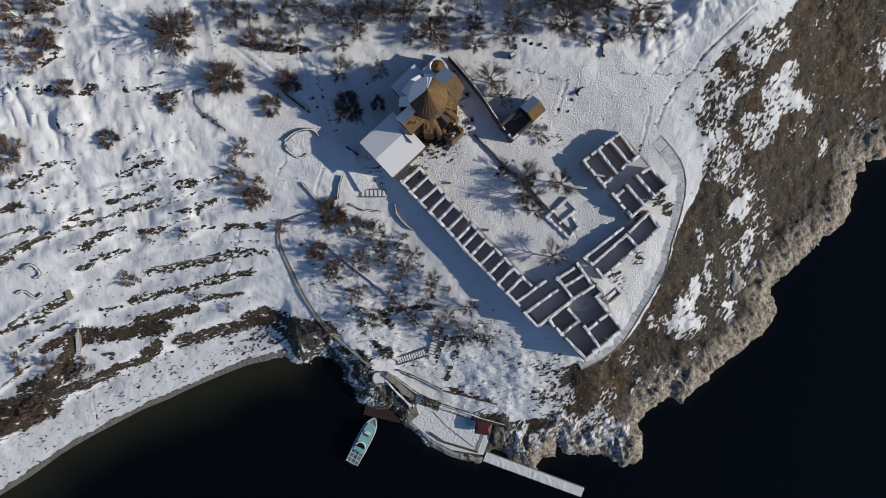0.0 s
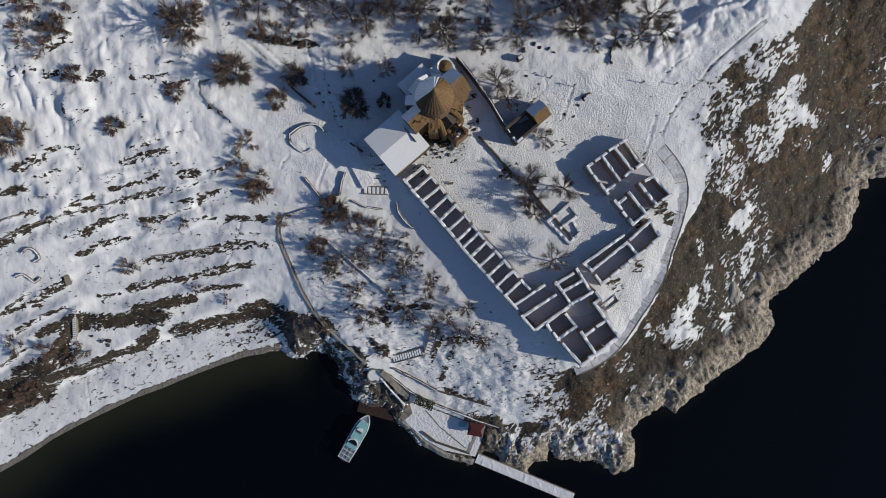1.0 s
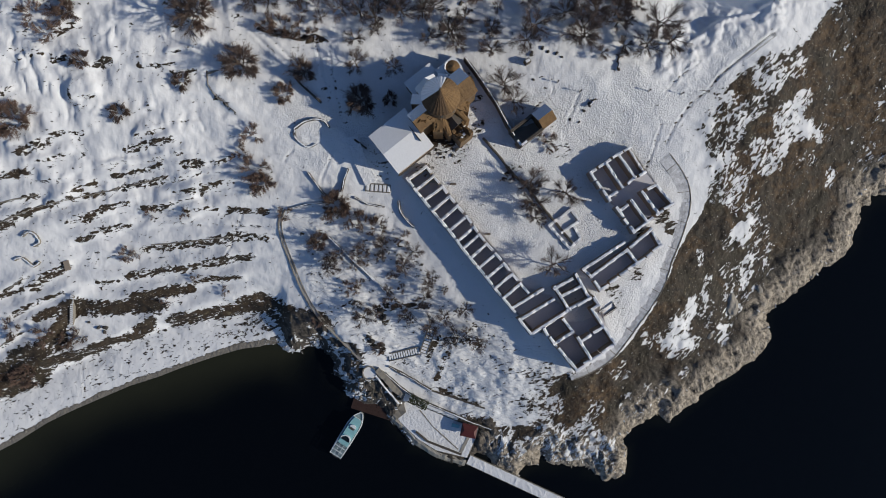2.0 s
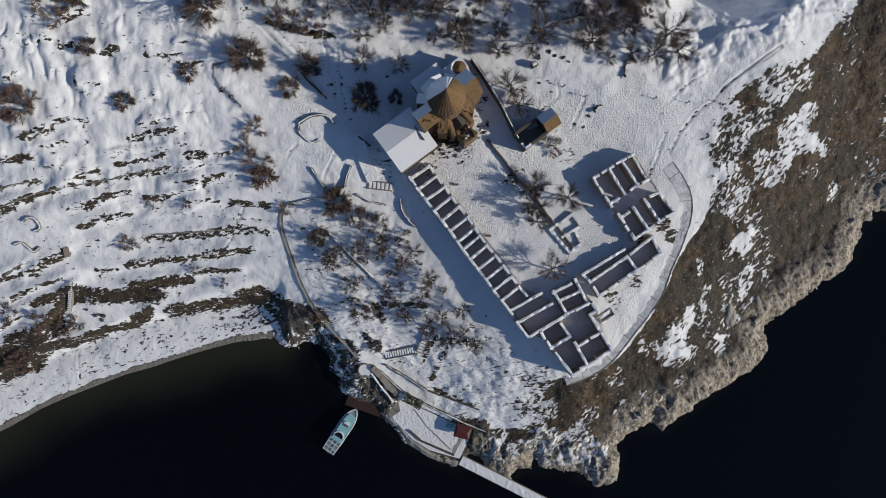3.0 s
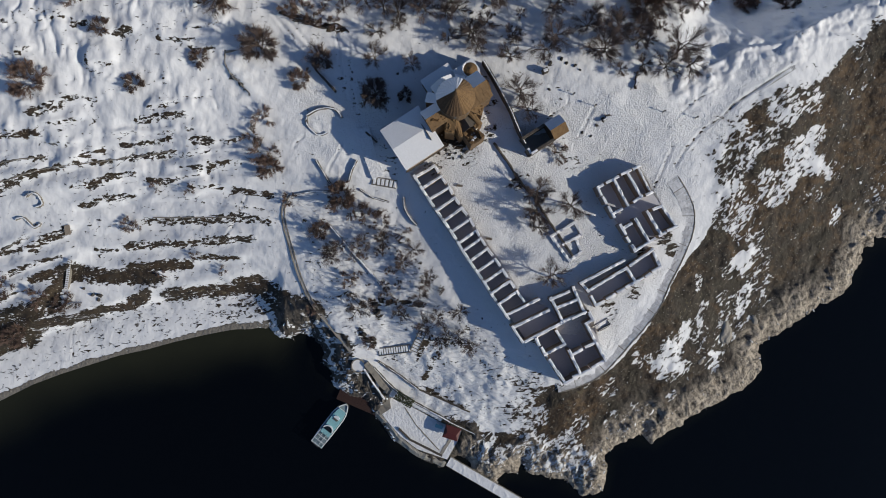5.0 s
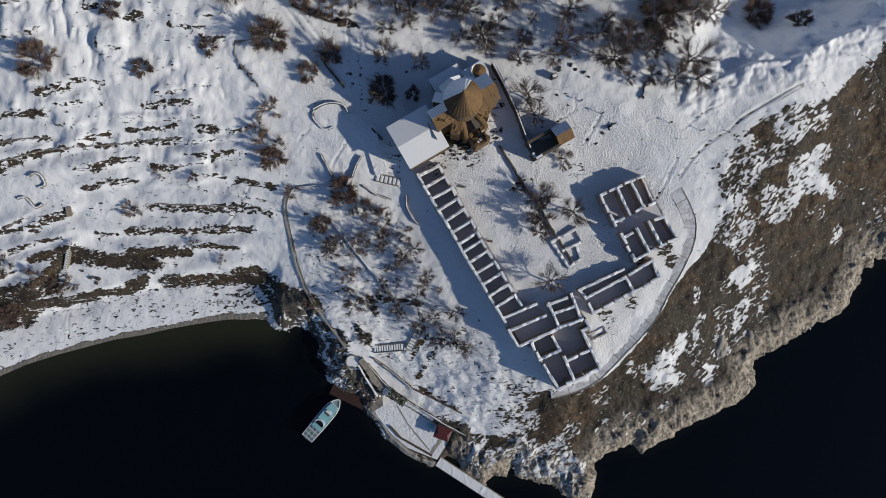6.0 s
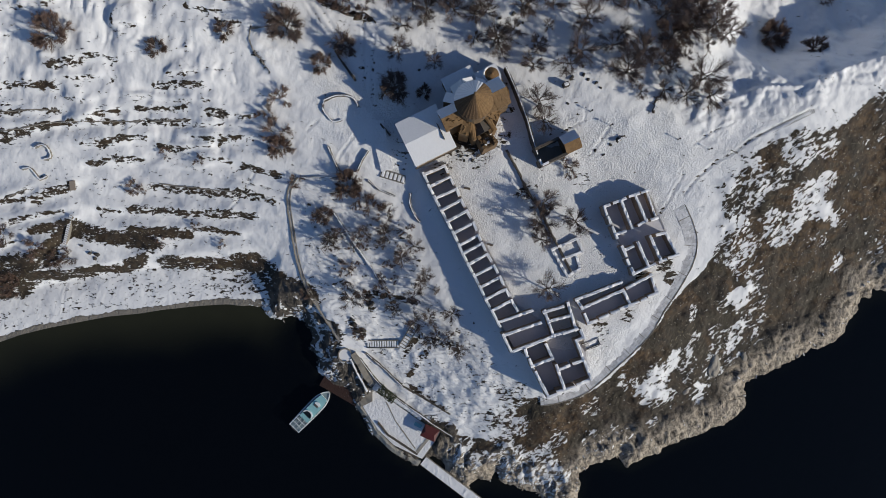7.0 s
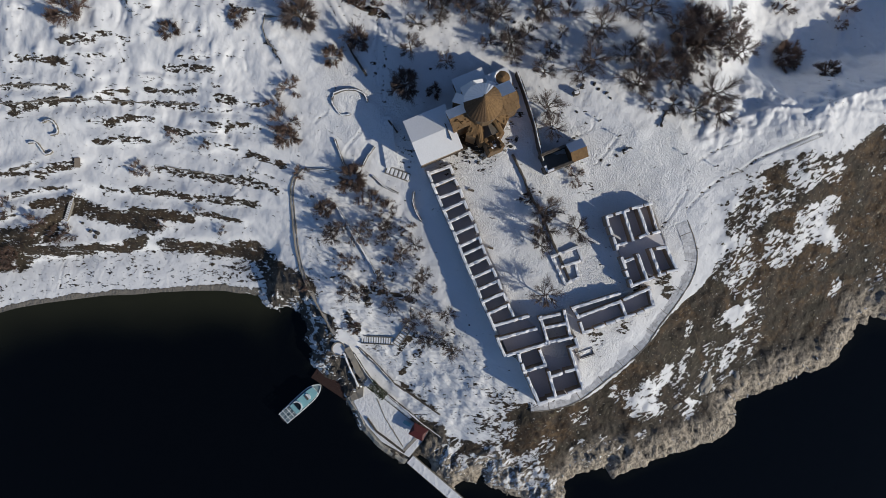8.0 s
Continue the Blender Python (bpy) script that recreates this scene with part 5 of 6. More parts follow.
def lay_slabs():
    """Uneven flagstones, two or three abreast, with a raised step edge here and there."""
    rnd = random.Random(31)
    line = on_ground(RIM_WALK, 0.85, 0.02)
    for k, (a, b) in enumerate(zip(line, line[1:])):
        d = Vector((b.x - a.x, b.y - a.y, 0)).normalized()
        side = Vector((-d.y, d.x, 0))
        cuts = sorted(rnd.uniform(-0.9, 0.9) for _ in range(rnd.choice((1, 2, 3))))
        for u0, u1 in zip([-1.42] + cuts, cuts + [1.42]):
            if u1 - u0 < 0.35:
                continue
            bm = bmesh.new()
            ring = [a + d * 0.03 + side * (u0 + 0.03), a + d * 0.03 + side * (u1 - 0.03), b - d * 0.03 + side * (u1 - 0.03), b - d * 0.03 + side * (u0 + 0.03)]
            ring = [q + (side * rnd.uniform(-1, 1) + d * rnd.uniform(-1, 1)) * 0.07 for q in ring]
            rise = 0.03 + rnd.uniform(0, 0.05)
            lo = [bm.verts.new((q.x, q.y, q.z - 0.15)) for q in ring]
            hi = [bm.verts.new((q.x, q.y, q.z + rise + rnd.uniform(-0.015, 0.015))) for q in ring]
            bm.faces.new(hi)
            for i in range(4):
                bm.faces.new((lo[i], lo[(i + 1) % 4], hi[(i + 1) % 4], hi[i]))
            part("slab", bm, M_SLAB, rim)
        if k % 8 == 3 and k < len(line) - 4:
            bm = bmesh.new()
            band(bm, [a - side * 1.5, a, a + side * 1.5], block(0.06, -0.2, 0.13), 0.05, k)
            part("step_edge", bm, M_KERB, rim, "dark stone step edge across the path")
    edge = []
    for k, q in enumerate(line):
        d = (line[min(k + 1, len(line) - 1)] - line[max(k - 1, 0)]).normalized()
        edge.append(q + Vector((d.y, -d.x, 0)) * -1.62)
    bm = bmesh.new()
    band(bm, edge, block(0.10, -0.4, 0.12), 0.06, 9)
    part("kerb", bm, M_KERB, rim)


lay_slabs()
laid_path("path_ramp", [(-23.7, 24.8), (-21.3, 19.5), (-18.3, 14.3)], 1.5, "snow-covered stone ramp beside the hall", M_TRODDEN, kerb=False, lift=0.5)


def stepped_track():
    """A long flight of narrow timber-edged steps climbing the snowfield."""
    line = on_ground([(58.7, 41.8), (61.4, 45.6), (67.5, 51.4), (72.6, 56.2)], 0.42, 0.0)
    x, y, z = line[0]
    t = thing("track_steps", x, y, z, 0, "long line of narrow step edges showing through snow", "steps")
    for k, (a, b) in enumerate(zip(line, line[1:])):
        d = Vector((b.x - a.x, b.y - a.y, 0)).normalized()
        side = Vector((-d.y, d.x, 0)) * (0.8 if 8 < k < 50 else 0.55)
        bm = bmesh.new()
        band(bm, [a - side - line[0], a + side - line[0]], block(0.06, -0.3, 0.03), 0.02, k)
        part("step_edge", bm, M_PATH, t)


stepped_track()


def build_stairs(label, a, b, width, count, rail=True):
    """A flight on a slope from a up to b, each step a slab with snow on it."""
    za, zb = ground_z(*a) + 0.15, ground_z(*b) + 0.25
    d = Vector((b[0] - a[0], b[1] - a[1], 0))
    run = d.length / count
    t = thing("stairs", a[0], a[1], za, math.degrees(math.atan2(d.y, d.x)), label, "stairs", "garden stairs")
    for k in range(count):
        h = (zb - za) * (k + 1) / count
        bm = bmesh.new()
        box(bm, k * run, -width / 2, h - 1.0, (k + 1) * run + 0.05, width / 2, h)
        s = part("step", bm, M_KERB, t)
        bm = bmesh.new()
        band(bm, [Vector((k * run + run * 0.62, -width / 2 + 0.05, 0)), Vector((k * run + run * 0.62, width / 2 - 0.05, 0))], drift(run * 0.36, h - 0.02, h + 0.09), 0.02, k)
        part("snow", bm, M_SNOW, s)
    if rail:
        for side in (-1, 1):
            bm = bmesh.new()
            y = side * (width / 2 + 0.12)
            band(bm, [Vector((0, y, 0)), Vector((count * run, y, zb - za))], block(0.08, -0.8, 0.28))
            part("string_wall", bm, M_KERB, t)


build_stairs("snowy stone garden stairs with low side walls", (-11.5, -28.0), (-3.9, -25.5), 1.6, 13)
build_stairs("snowy stone garden stairs with low side walls", (-2.9, -26.1), (-1.1, -19.2), 1.6, 9)
build_stairs("narrow pale stone steps down a terrace bank", (-91.2, -26.1), (-89.8, -18.5), 0.9, 14, rail=False)
build_stairs("wide snowy stone stairs beside the hall", (-19.7, 13.3), (-13.7, 13.3), 1.6, 6)


# ---- chapel beside the church ----
def build_chapel():
    x, y = (18.4, 30.1)
    g = ground_z(x, y)
    t = thing("chapel", x, y, g, 42.0, "small ruined stone chapel, vaulted end roofed, nave open", "chapel")
    bm = bmesh.new()
    house_block(bm, 1.2, 4.6, 2.0, -1.0, 4.2, 5.4, "x")
    part("wall", bm, M_SANDSTONE, t)
    for side, mat in ((1, M_SNOW), (-1, M_ROOFSTONE)):
        bm = bmesh.new()
        gable(bm, 1.2, 4.6, 2.0, 4.3, 5.7, side=side)
        part("roof", bm, mat, t, "snow-covered roof slope" if side > 0 else "bare brown stone roof slope")
    for a, b, h in (((-5.2, -2.0), (1.2, -2.0), 4.4), ((-5.2, 2.0), (1.2, 2.0), 4.2), ((-5.2, -2.0), (-5.2, -0.6), 4.0)):
        bm = bmesh.new()
        line = resample([(*a, 0), (*b, 0)], 0.8)
        band(bm, line, block(0.27, -1.0, h), 0.06, 7)
        # dark stone puts the open nave's deep shade into the wall colour
        w = part("wall", bm, M_DARKSTONE, t, "broken stone nave wall")
        if a[1] < 0:
            bm = bmesh.new()
            band(bm, line[:3] if b[0] > 0 else line, drift(0.3, h - 0.05, h + 0.15), 0.05, 8)
            part("snow_cap", bm, M_SNOW, w)
    bm = bmesh.new()
    box(bm, -5.0, -1.75, -0.6, 1.2, 1.75, 0.15)
    part("floor", bm, M_PATH, t)


# ---- the landing ----
def build_landing():
    ring = [(-8.9, -43.4), (-6.6, -39.4), (-1.3, -40.8), (6.6, -43.4), (12.7, -44.9), (12.1, -47.8), (10.4, -52.7),
    (2.3, -51.4), (-2.7, -48.8), (-6.6, -45.6)]
    x0, y0 = ring[0]
    t = thing("quay", x0, y0, 0, 0, "snow-covered stone quay with a sloping concrete edge", "quay")
    pts = [(x - x0, y - y0) for x, y in ring]
    bm = bmesh.new()
    prism(bm, pts, -3.0, 1.25)
    part("body", bm, M_CONCRETE, t)
    bm = bmesh.new()
    prism(bm, [(x * 0.985 + 0.1, y * 0.985 - 0.05) for x, y in pts], 1.25, 1.42)
    part("snow", bm, M_TRODDEN, t)
    edge = [Vector((x - x0, y - y0, 0)) for x, y in [(-9.8, -44.0), (-6.4, -46.4), (-2.7, -49.9), (2.3, -52.6), (10.0, -54.2)]]
    bm = bmesh.new()
    band(bm, resample(edge, 0.8), [(-1.0, -3.0), (1.0, -3.0), (0.8, 1.3), (0.2, 1.3), (-0.9, 0.3)], 0.13, 5)
    part("revetment", bm, M_REVETMENT, t, "rough concrete and stone revetment")
    bm = bmesh.new()
    band(bm, resample([Vector((x - x0, y - y0, 0)) for x, y in [(-3.2, -46.9), (0.1, -49.2), (8.8, -51.8)]], 1.0), block(0.22, 1.2, 1.95), 0.03, 6)
    part("kerb", bm, M_DARKSTONE, t)
    bm = bmesh.new()
    band(bm, resample([Vector((x - x0, y - y0, 0)) for x, y in [(8.5, -51.4), (10.4, -46.9)]], 1.0), block(0.4, 1.2, 1.5), 0.06, 6)
    part("walkway", bm, M_PATH, t)
    bm = bmesh.new()
    band(bm, resample([Vector((x - x0, y - y0, 0)) for x, y in [(-2.7, -41.4), (0.9, -45.3), (7.8, -50.6)]], 1.0), block(0.12, 1.3, 1.5), 0.05, 6)
    part("gutter", bm, M_KERB, t)
    # jetty
    (ax, ay), (bx, by) = (11.1, -53.3), (35.8, -62.4)
    ln = math.hypot(bx - ax, by - ay)
    j = thing("jetty", ax, ay, 0, math.degrees(math.atan2(by - ay, bx - ax)), "long narrow concrete jetty under snow", "jetty")
    bm = bmesh.new()
    box(bm, -0.5, -1.3, 0.3, ln, 1.3, 1.0)
    part("deck", bm, M_CONCRETE, j)
    bm = bmesh.new()
    band(bm, resample([(-0.4, 0, 0), (ln - 0.1, 0, 0)], 0.9), drift(1.22, 0.95, 1.16), 0.05, 3)
    part("snow", bm, M_TRODDEN, j)
    for k in range(8):
        for y in (-0.9, 0.9):
            bm = bmesh.new()
            prism(bm, [(0.22 * math.cos(i), 0.22 * math.sin(i)) for i in np.linspace(0, math.tau, 9)[:-1]], -4.0, 0.35)
            part("pile", bm, M_CONCRETE, j).location = (0.8 + k * (ln - 1.6) / 7, y, 0)
    # landing stage by the boat
    (ax, ay), (bx, by) = (-20.0, -40.7), (-9.3, -43.2)
    ln = math.hypot(bx - ax, by - ay)
    s = thing("landing_stage", ax, ay, 0, math.degrees(math.atan2(by - ay, bx - ax)), "dark rust-red decked landing stage", "landing stage")
    n = 14
    for k in range(n):
        bm = bmesh.new()
        box(bm, k * ln / n, -1.85, 0.45, (k + 1) * ln / n - 0.04, 1.85, 0.62)
        part("plank", bm, M_RUST, s)
    for y in (-1.3, 1.3):
        bm = bmesh.new()
        box(bm, 0, y - 0.12, 0.1, ln, y + 0.12, 0.45)
        part("beam", bm, M_METAL, s)
        for k in range(4):
            bm = bmesh.new()
            box(bm, -0.12, -0.12, -4.0, 0.12, 0.12, 0.3)
            part("pile", bm, M_METAL, s).location = (0.5 + k * (ln - 1) / 3, y, 0)
    # kiosk with a red roof
    kx, ky = (10.1, -45.1)
    k = thing("kiosk", kx, ky, 1.42, -8, "small landing kiosk with a red hipped roof", "kiosk")
    bm = bmesh.new()
    box(bm, -1.6, -1.2, 0, 1.6, 1.2, 2.2)
    body = part("wall", bm, M_WHITE, k)
    bm = bmesh.new()
    box(bm, -0.4, -1.25, 0, 0.4, -1.18, 1.9)
    part("door", bm, M_WOOD, body)
    bm = bmesh.new()
    v = [bm.verts.new(p) for p in ((-2.0, -1.65, 2.2), (2.0, -1.65, 2.2), (2.0, 1.65, 2.2), (-2.0, 1.65, 2.2), (-1.2, 0, 2.75), (1.2, 0, 2.75))]
    for f in ((0, 1, 5, 4), (1, 2, 5), (2, 3, 4, 5), (3, 0, 4), (3, 2, 1, 0)):
        bm.faces.new([v[i] for i in f])
    part("roof", bm, M_REDROOF, k, "dark red hipped roof")
    # ticket counter beside it
    kx, ky = (6.7, -44.4)
    c = thing("counter", kx, ky, 1.42, -8, "small pale teal counter beside the kiosk", "counter")
    bm = bmesh.new()
    box(bm, -0.9, -0.35, 0, 0.9, 0.35, 1.0)
    part("body", bm, M_WHITE, c)
    bm = bmesh.new()
    box(bm, -1.0, -0.45, 1.0, 1.0, 0.45, 1.06)
    part("top", bm, M_TEAL, c)
    # round lookout and the sunny retaining wall below the garden
    kx, ky = (-15.9, -32.2)
    g = max(ground_z(kx, ky), 3.2)
    o = thing("lookout", kx, ky, g, 0, "round snow-covered stone lookout above the shore", "lookout")
    ringp = [(math.cos(i * math.tau / 20), math.sin(i * math.tau / 20)) for i in range(20)]
    bm = bmesh.new()
    prism(bm, [(1.75 * a, 1.75 * b) for a, b in ringp], -4.0, 0.3)
    part("base", bm, M_MASONRY, o)
    bm = bmesh.new()
    prism(bm, [(1.6 * a, 1.6 * b) for a, b in ringp], 0.3, 0.45)
    part("snow", bm, M_SNOW, o)
    bm = bmesh.new()
    band(bm, [Vector((1.65 * a, 1.65 * b, 0)) for a, b in ringp[2:18]], block(0.14, 0.2, 0.8), 0.02)
    part("parapet", bm, M_KERB, o)
    stone_wall([(-14.1, -31.2), (-11.9, -33.2), (-9.4, -35.8), (-7.0, -37.7)], 0.9, 1.4, "broad sunlit retaining wall of brown stone", 0, M_KERB)
    stone_wall([(-14.3, -32.7), (-12.0, -35.5), (-8.0, -39.7)], 0.35, 1.0, "narrow landing wall with snow on top", 0.9, M_KERB)
    stone_wall([(-8.0, -38.8), (-7.1, -41.9), (-9.0, -43.6)], 1.2, 1.0, "brown stone bridgehead", 0, M_KERB)
    kx, ky = (-3.1, -38.5)
    g = ground_z(kx, ky)
    p = thing("pergola", kx, ky, g, -22, "wooden pergola overgrown with climbing greenery", "pergola")
    for sx in (-1.9, 1.9):
        for sy in (-0.9, 0.9):
            bm = bmesh.new()
            box(bm, sx - 0.08, sy - 0.08, -0.8, sx + 0.08, sy + 0.08, 2.2)
            part("post", bm, M_WOOD, p)
    for i in range(9):
        bm = bmesh.new()
        box(bm, -2.3 + i * 0.56, -1.25, 2.2, -2.2 + i * 0.56, 1.25, 2.34)
        part("slat", bm, M_WOOD, p)
    rnd = random.Random(5)
    bm = bmesh.new()
    for _ in range(520):
        q = Vector((rnd.uniform(-2.4, 2.4), rnd.uniform(-1.2, 1.2), rnd.uniform(2.3, 2.6)))
        u = Vector((rnd.uniform(-1, 1), rnd.uniform(-1, 1), rnd.uniform(-0.5, 0.5))) * 0.16
        w = Vector((-u.y, u.x, rnd.uniform(-0.1, 0.1)))
        bm.faces.new([bm.verts.new(q + a) for a in (u, w, -u, -w)])
    tagged(part("foliage", bm, M_HEDGE, p), "small dark climbing leaves", kind="stuff")


def build_boat():
    (bx, by), (sx, sy) = (-17.5, -43.5), (-23.3, -54.7)
    ln = math.hypot(bx - sx, by - sy)
    t = thing("boat", sx, sy, 0, math.degrees(math.atan2(by - sy, bx - sx)), "teal and white passenger boat moored at the stage", "boat")
    half = 1.85

    def beam(u):
        return half * (0.88 + 0.12 * min(1, u * 3)) * (1 - max(0, (u - 0.66) / 0.34) ** 2.6 * 0.8)
    us = [0, 0.05, 0.15, 0.3, 0.45, 0.6, 0.7, 0.78, 0.85, 0.91, 0.96, 1.0]

    def hull(z_lo, z_hi, k_lo, k_hi, mat, name, parent, lo=0.0, hi=1.0, label=""):
        uu = [lo] + [u for u in us if lo < u < hi] + [hi]
        bm = bmesh.new()
        rows = []
        for u in uu:
            w = beam(u)
            rows.append([bm.verts.new((u * ln, s * w * k, z)) for s, k, z in ((-1, k_lo, z_lo), (1, k_lo, z_lo), (1, k_hi, z_hi), (-1, k_hi, z_hi))])
        for r, q in zip(rows, rows[1:]):
            for j in range(4):
                bm.faces.new((r[j], r[(j + 1) % 4], q[(j + 1) % 4], q[j]))
        bm.faces.new(rows[0][::-1])
        bm.faces.new(rows[-1])
        return part(name, bm, mat, parent, label)
    body = hull(-0.6, 1.1, 0.75, 1.0, M_WHITE, "hull", t)
    hull(1.1, 1.18, 0.9, 0.9, M_DECK, "deck", body, 0.01, 0.985)
    for side in (-1, 1):
        bm = bmesh.new()
        band(bm, [Vector((u * ln, side * beam(u) * 0.95, 1.1)) for u in us], block(0.13, 0.0, 0.3))
        part("gunwale", bm, M_WHITE, body)
    cabin = hull(1.15, 2.5, 0.76, 0.68, M_WHITE, "cabin", t, 0.3, 0.88)
    hull(2.5, 2.62, 0.76, 0.72, M_TEAL, "roof", cabin, 0.3, 0.9, "teal cabin roof")
    for u in (0.42, 0.52, 0.62, 0.72):
        for side in (-1, 1):
            bm = bmesh.new()
            w = beam(u) * 0.72
            box(bm, u * ln - 0.4, side * w - 0.06, 1.6, u * ln + 0.4, side * w + 0.06, 2.2)
            part("window", bm, M_GLASS, cabin)
    # wheelhouse screen, a white curved coaming, and the forward hatch
    bm = bmesh.new()
    arc = [Vector((ln * 0.40 + 1.5 * math.cos(w) * 0.9, 1.35 * math.sin(w), 2.55)) for w in np.linspace(-1.4, 1.4, 13)]
    band(bm, arc, block(0.13, 0.0, 0.55))
    part("coaming", bm, M_WHITE, t)
    bm = bmesh.new()
    prism(bm, [(p.x - 0.25, p.y * 0.88) for p in arc], 2.6, 2.85)
    part("windscreen", bm, M_GLASS, t, "dark curved windscreen")
    bm = bmesh.new()
    prism(bm, [(ln * 0.70 + 0.75 * math.cos(w), 0.85 * math.sin(w)) for w in np.linspace(-1.6, 1.6, 9)], 2.6, 2.95)
    part("hatch", bm, M_WHITE, t)
    for y in (-0.45, 0, 0.45):
        bm = bmesh.new()
        box(bm, ln * 0.70 - 0.6, y - 0.15, 2.6, ln * 0.70 - 0.05, y + 0.15, 2.8)
        part("seat", bm, M_WOOD, t)
    # open stern under a cage of bars
    for x in np.linspace(0.04, 0.32, 4):
        bm = bmesh.new()
        box(bm, x * ln - 0.07, -1.6, 2.45, x * ln + 0.07, 1.6, 2.58)
        part("frame_bar", bm, M_WHITE, t)
        for side in (-1, 1):
            bm = bmesh.new()
            box(bm, x * ln - 0.05, side * 1.55 - 0.05, 1.1, x * ln + 0.05, side * 1.55 + 0.05, 2.5)
            part("stanchion", bm, M_WHITE, t)
    for y in (-1.55, -0.5, 0.5, 1.55):
        bm = bmesh.new()
        box(bm, ln * 0.03, y - 0.06, 2.5, ln * 0.33, y + 0.06, 2.62)
        part("frame_rail", bm, M_WHITE, t)
    for x in np.linspace(0.08, 0.27, 4):
        for side in (-1, 1):
            bm = bmesh.new()
            box(bm, x * ln - 0.25, side * 0.9 - 0.5, 1.18, x * ln + 0.25, side * 0.9 + 0.5, 1.6)
            part("bench", bm, M_DECK, t)
    bm = bmesh.new()
    box(bm, -0.55, -0.9, 0.1, 0.05, 0.9, 0.9)
    part("swim_platform", bm, M_METAL, t)


build_chapel()
build_landing()
build_boat()


# ---- boulders ----
def boulder(x, y, r, flat=0.6, mat=None, label="grey boulder on the slope", cap=False, seed=0, group="boulders"):
    rnd = random.Random(seed)
    bm = bmesh.new()
    long = rnd.uniform(0.75, 1.35)
    for _ in range(16):
        v = Vector((rnd.gauss(0, 1), rnd.gauss(0, 1), rnd.gauss(0, 1))).normalized() * rnd.uniform(0.8, 1.1)
        bm.verts.new((v.x * r * long, v.y * r / long, v.z * r * flat))
    hull = bmesh.ops.convex_hull(bm, input=bm.verts)
    bmesh.ops.delete(bm, geom=[g for g in hull["geom_interior"] if isinstance(g, bmesh.types.BMVert)], context="VERTS")
    bmesh.ops.bevel(bm, geom=bm.edges[:], offset=0.08 * r, segments=1, affect="EDGES")
    t = part("boulder", bm, mat or M_ROCK, None, label)
    t.matrix_basis = pose(x, y, ground_z(x, y) + r * flat * 0.25, 0, 0, rnd.uniform(0, 360))
    tagged(t, "", "boulder", group)
    return t


for n, (x, y, r) in enumerate([(79.6, -3.0, 1), (79.5, 12.4, 0.6), (63.0, -26.1, 0.9), (45.3, -26.6, 0.8), (47.3, -30.8, 0.7),
    (42.1, -31.8, 0.6), (54.5, -35.6, 1.4), (60.4, -35.7, 1.6), (61.7, -33.5, 1.2), (45.5, -51.7, 1.8),
    (48.4, -50.2, 1.5), (43.3, -50.2, 1.3), (39.7, -48.0, 1.2), (34.0, -50.2, 1.2), (22.5, -53.9, 1),
    (21.0, -51.7, 1.2), (24.6, -50.3, 1.1), (18.8, -50.2, 1), (27.6, -50.4, 0.9), (16.0, -49.5, 0.9),
    (106.2, 20.5, 1.2), (108.0, 19.4, 0.9), (102.7, 15.9, 1)]):
    boulder(x, y, r * 0.5, 0.5, M_SHOREPALE, "weathered boulder low in the ground", seed=n)
for n, (x, y, r) in enumerate([(8.5, 52.4, 0.6), (6.6, 53.0, 0.5), (2.1, 54.8, 0.6), (-0.5, 56.0, 0.7), (16.6, 46.3, 0.8),
    (17.6, 40.7, 0.5), (14.6, 39.5, 0.4), (16.0, 33.2, 0.4), (19.0, 47.6, 0.7), (20.3, 47.0, 0.6),
    (22.3, 46.8, 0.6), (23.6, 46.1, 0.5), (27.1, 32.7, 0.6), (29.4, 32.3, 0.5), (31.2, 36.5, 0.7),
    (30.2, 34.9, 0.6), (-3.1, 54.2, 0.6), (18.3, 49.4, 0.5), (-28.1, 36.9, 0.4), (-27.9, 35.4, 0.5),
    (-17.6, 38.5, 0.5), (-33.9, 36.8, 0.5), (-3.6, 23.2, 0.6), (-2.6, 22.4, 0.7), (-1.2, 22.9, 0.5), (-1.6, 21.6, 0.6), (0.4, 22.2, 0.6),
    (1.2, 23.6, 0.7), (2.4, 24.4, 0.5)]):
    boulder(x, y, r * 0.8, 0.7, M_DARKROCK, "dark stone standing out of the snow", seed=100 + n, group="dark stones")
for n, (x, y, r) in enumerate([(-15.7, -23.9, 1), (-14.6, -25.3, 1.1), (-13.2, -24.8, 1), (-16.6, -22.9, 0.8), (-12.9, -26.8, 0.7),
    (-13.9, -16.2, 1.1), (-13.1, -17.9, 1), (-14.0, -17.9, 0.8), (-13.3, -14.8, 0.8), (-22.7, -32.0, 0.9),
    (-20.6, -34.2, 1), (-19.1, -35.5, 0.9), (-17.7, -36.9, 0.9), (-15.6, -37.7, 0.8), (-13.5, -38.2, 0.7),
    (-87.1, -25.3, 0.6), (-84.8, -26.5, 0.9), (-82.9, -26.4, 1.0), (-83.2, -27.6, 0.7), (-22.4, -36.9, 0.8), (-23.9, -30.7, 0.8), (-24.5, -33.9, 0.9), (-19.9, -37.4, 0.8)]):
    boulder(x, y, r * 0.8, 0.8, M_SHOREROCK, "rough grey-brown boulder by the shore", seed=200 + n, group="shore rocks")


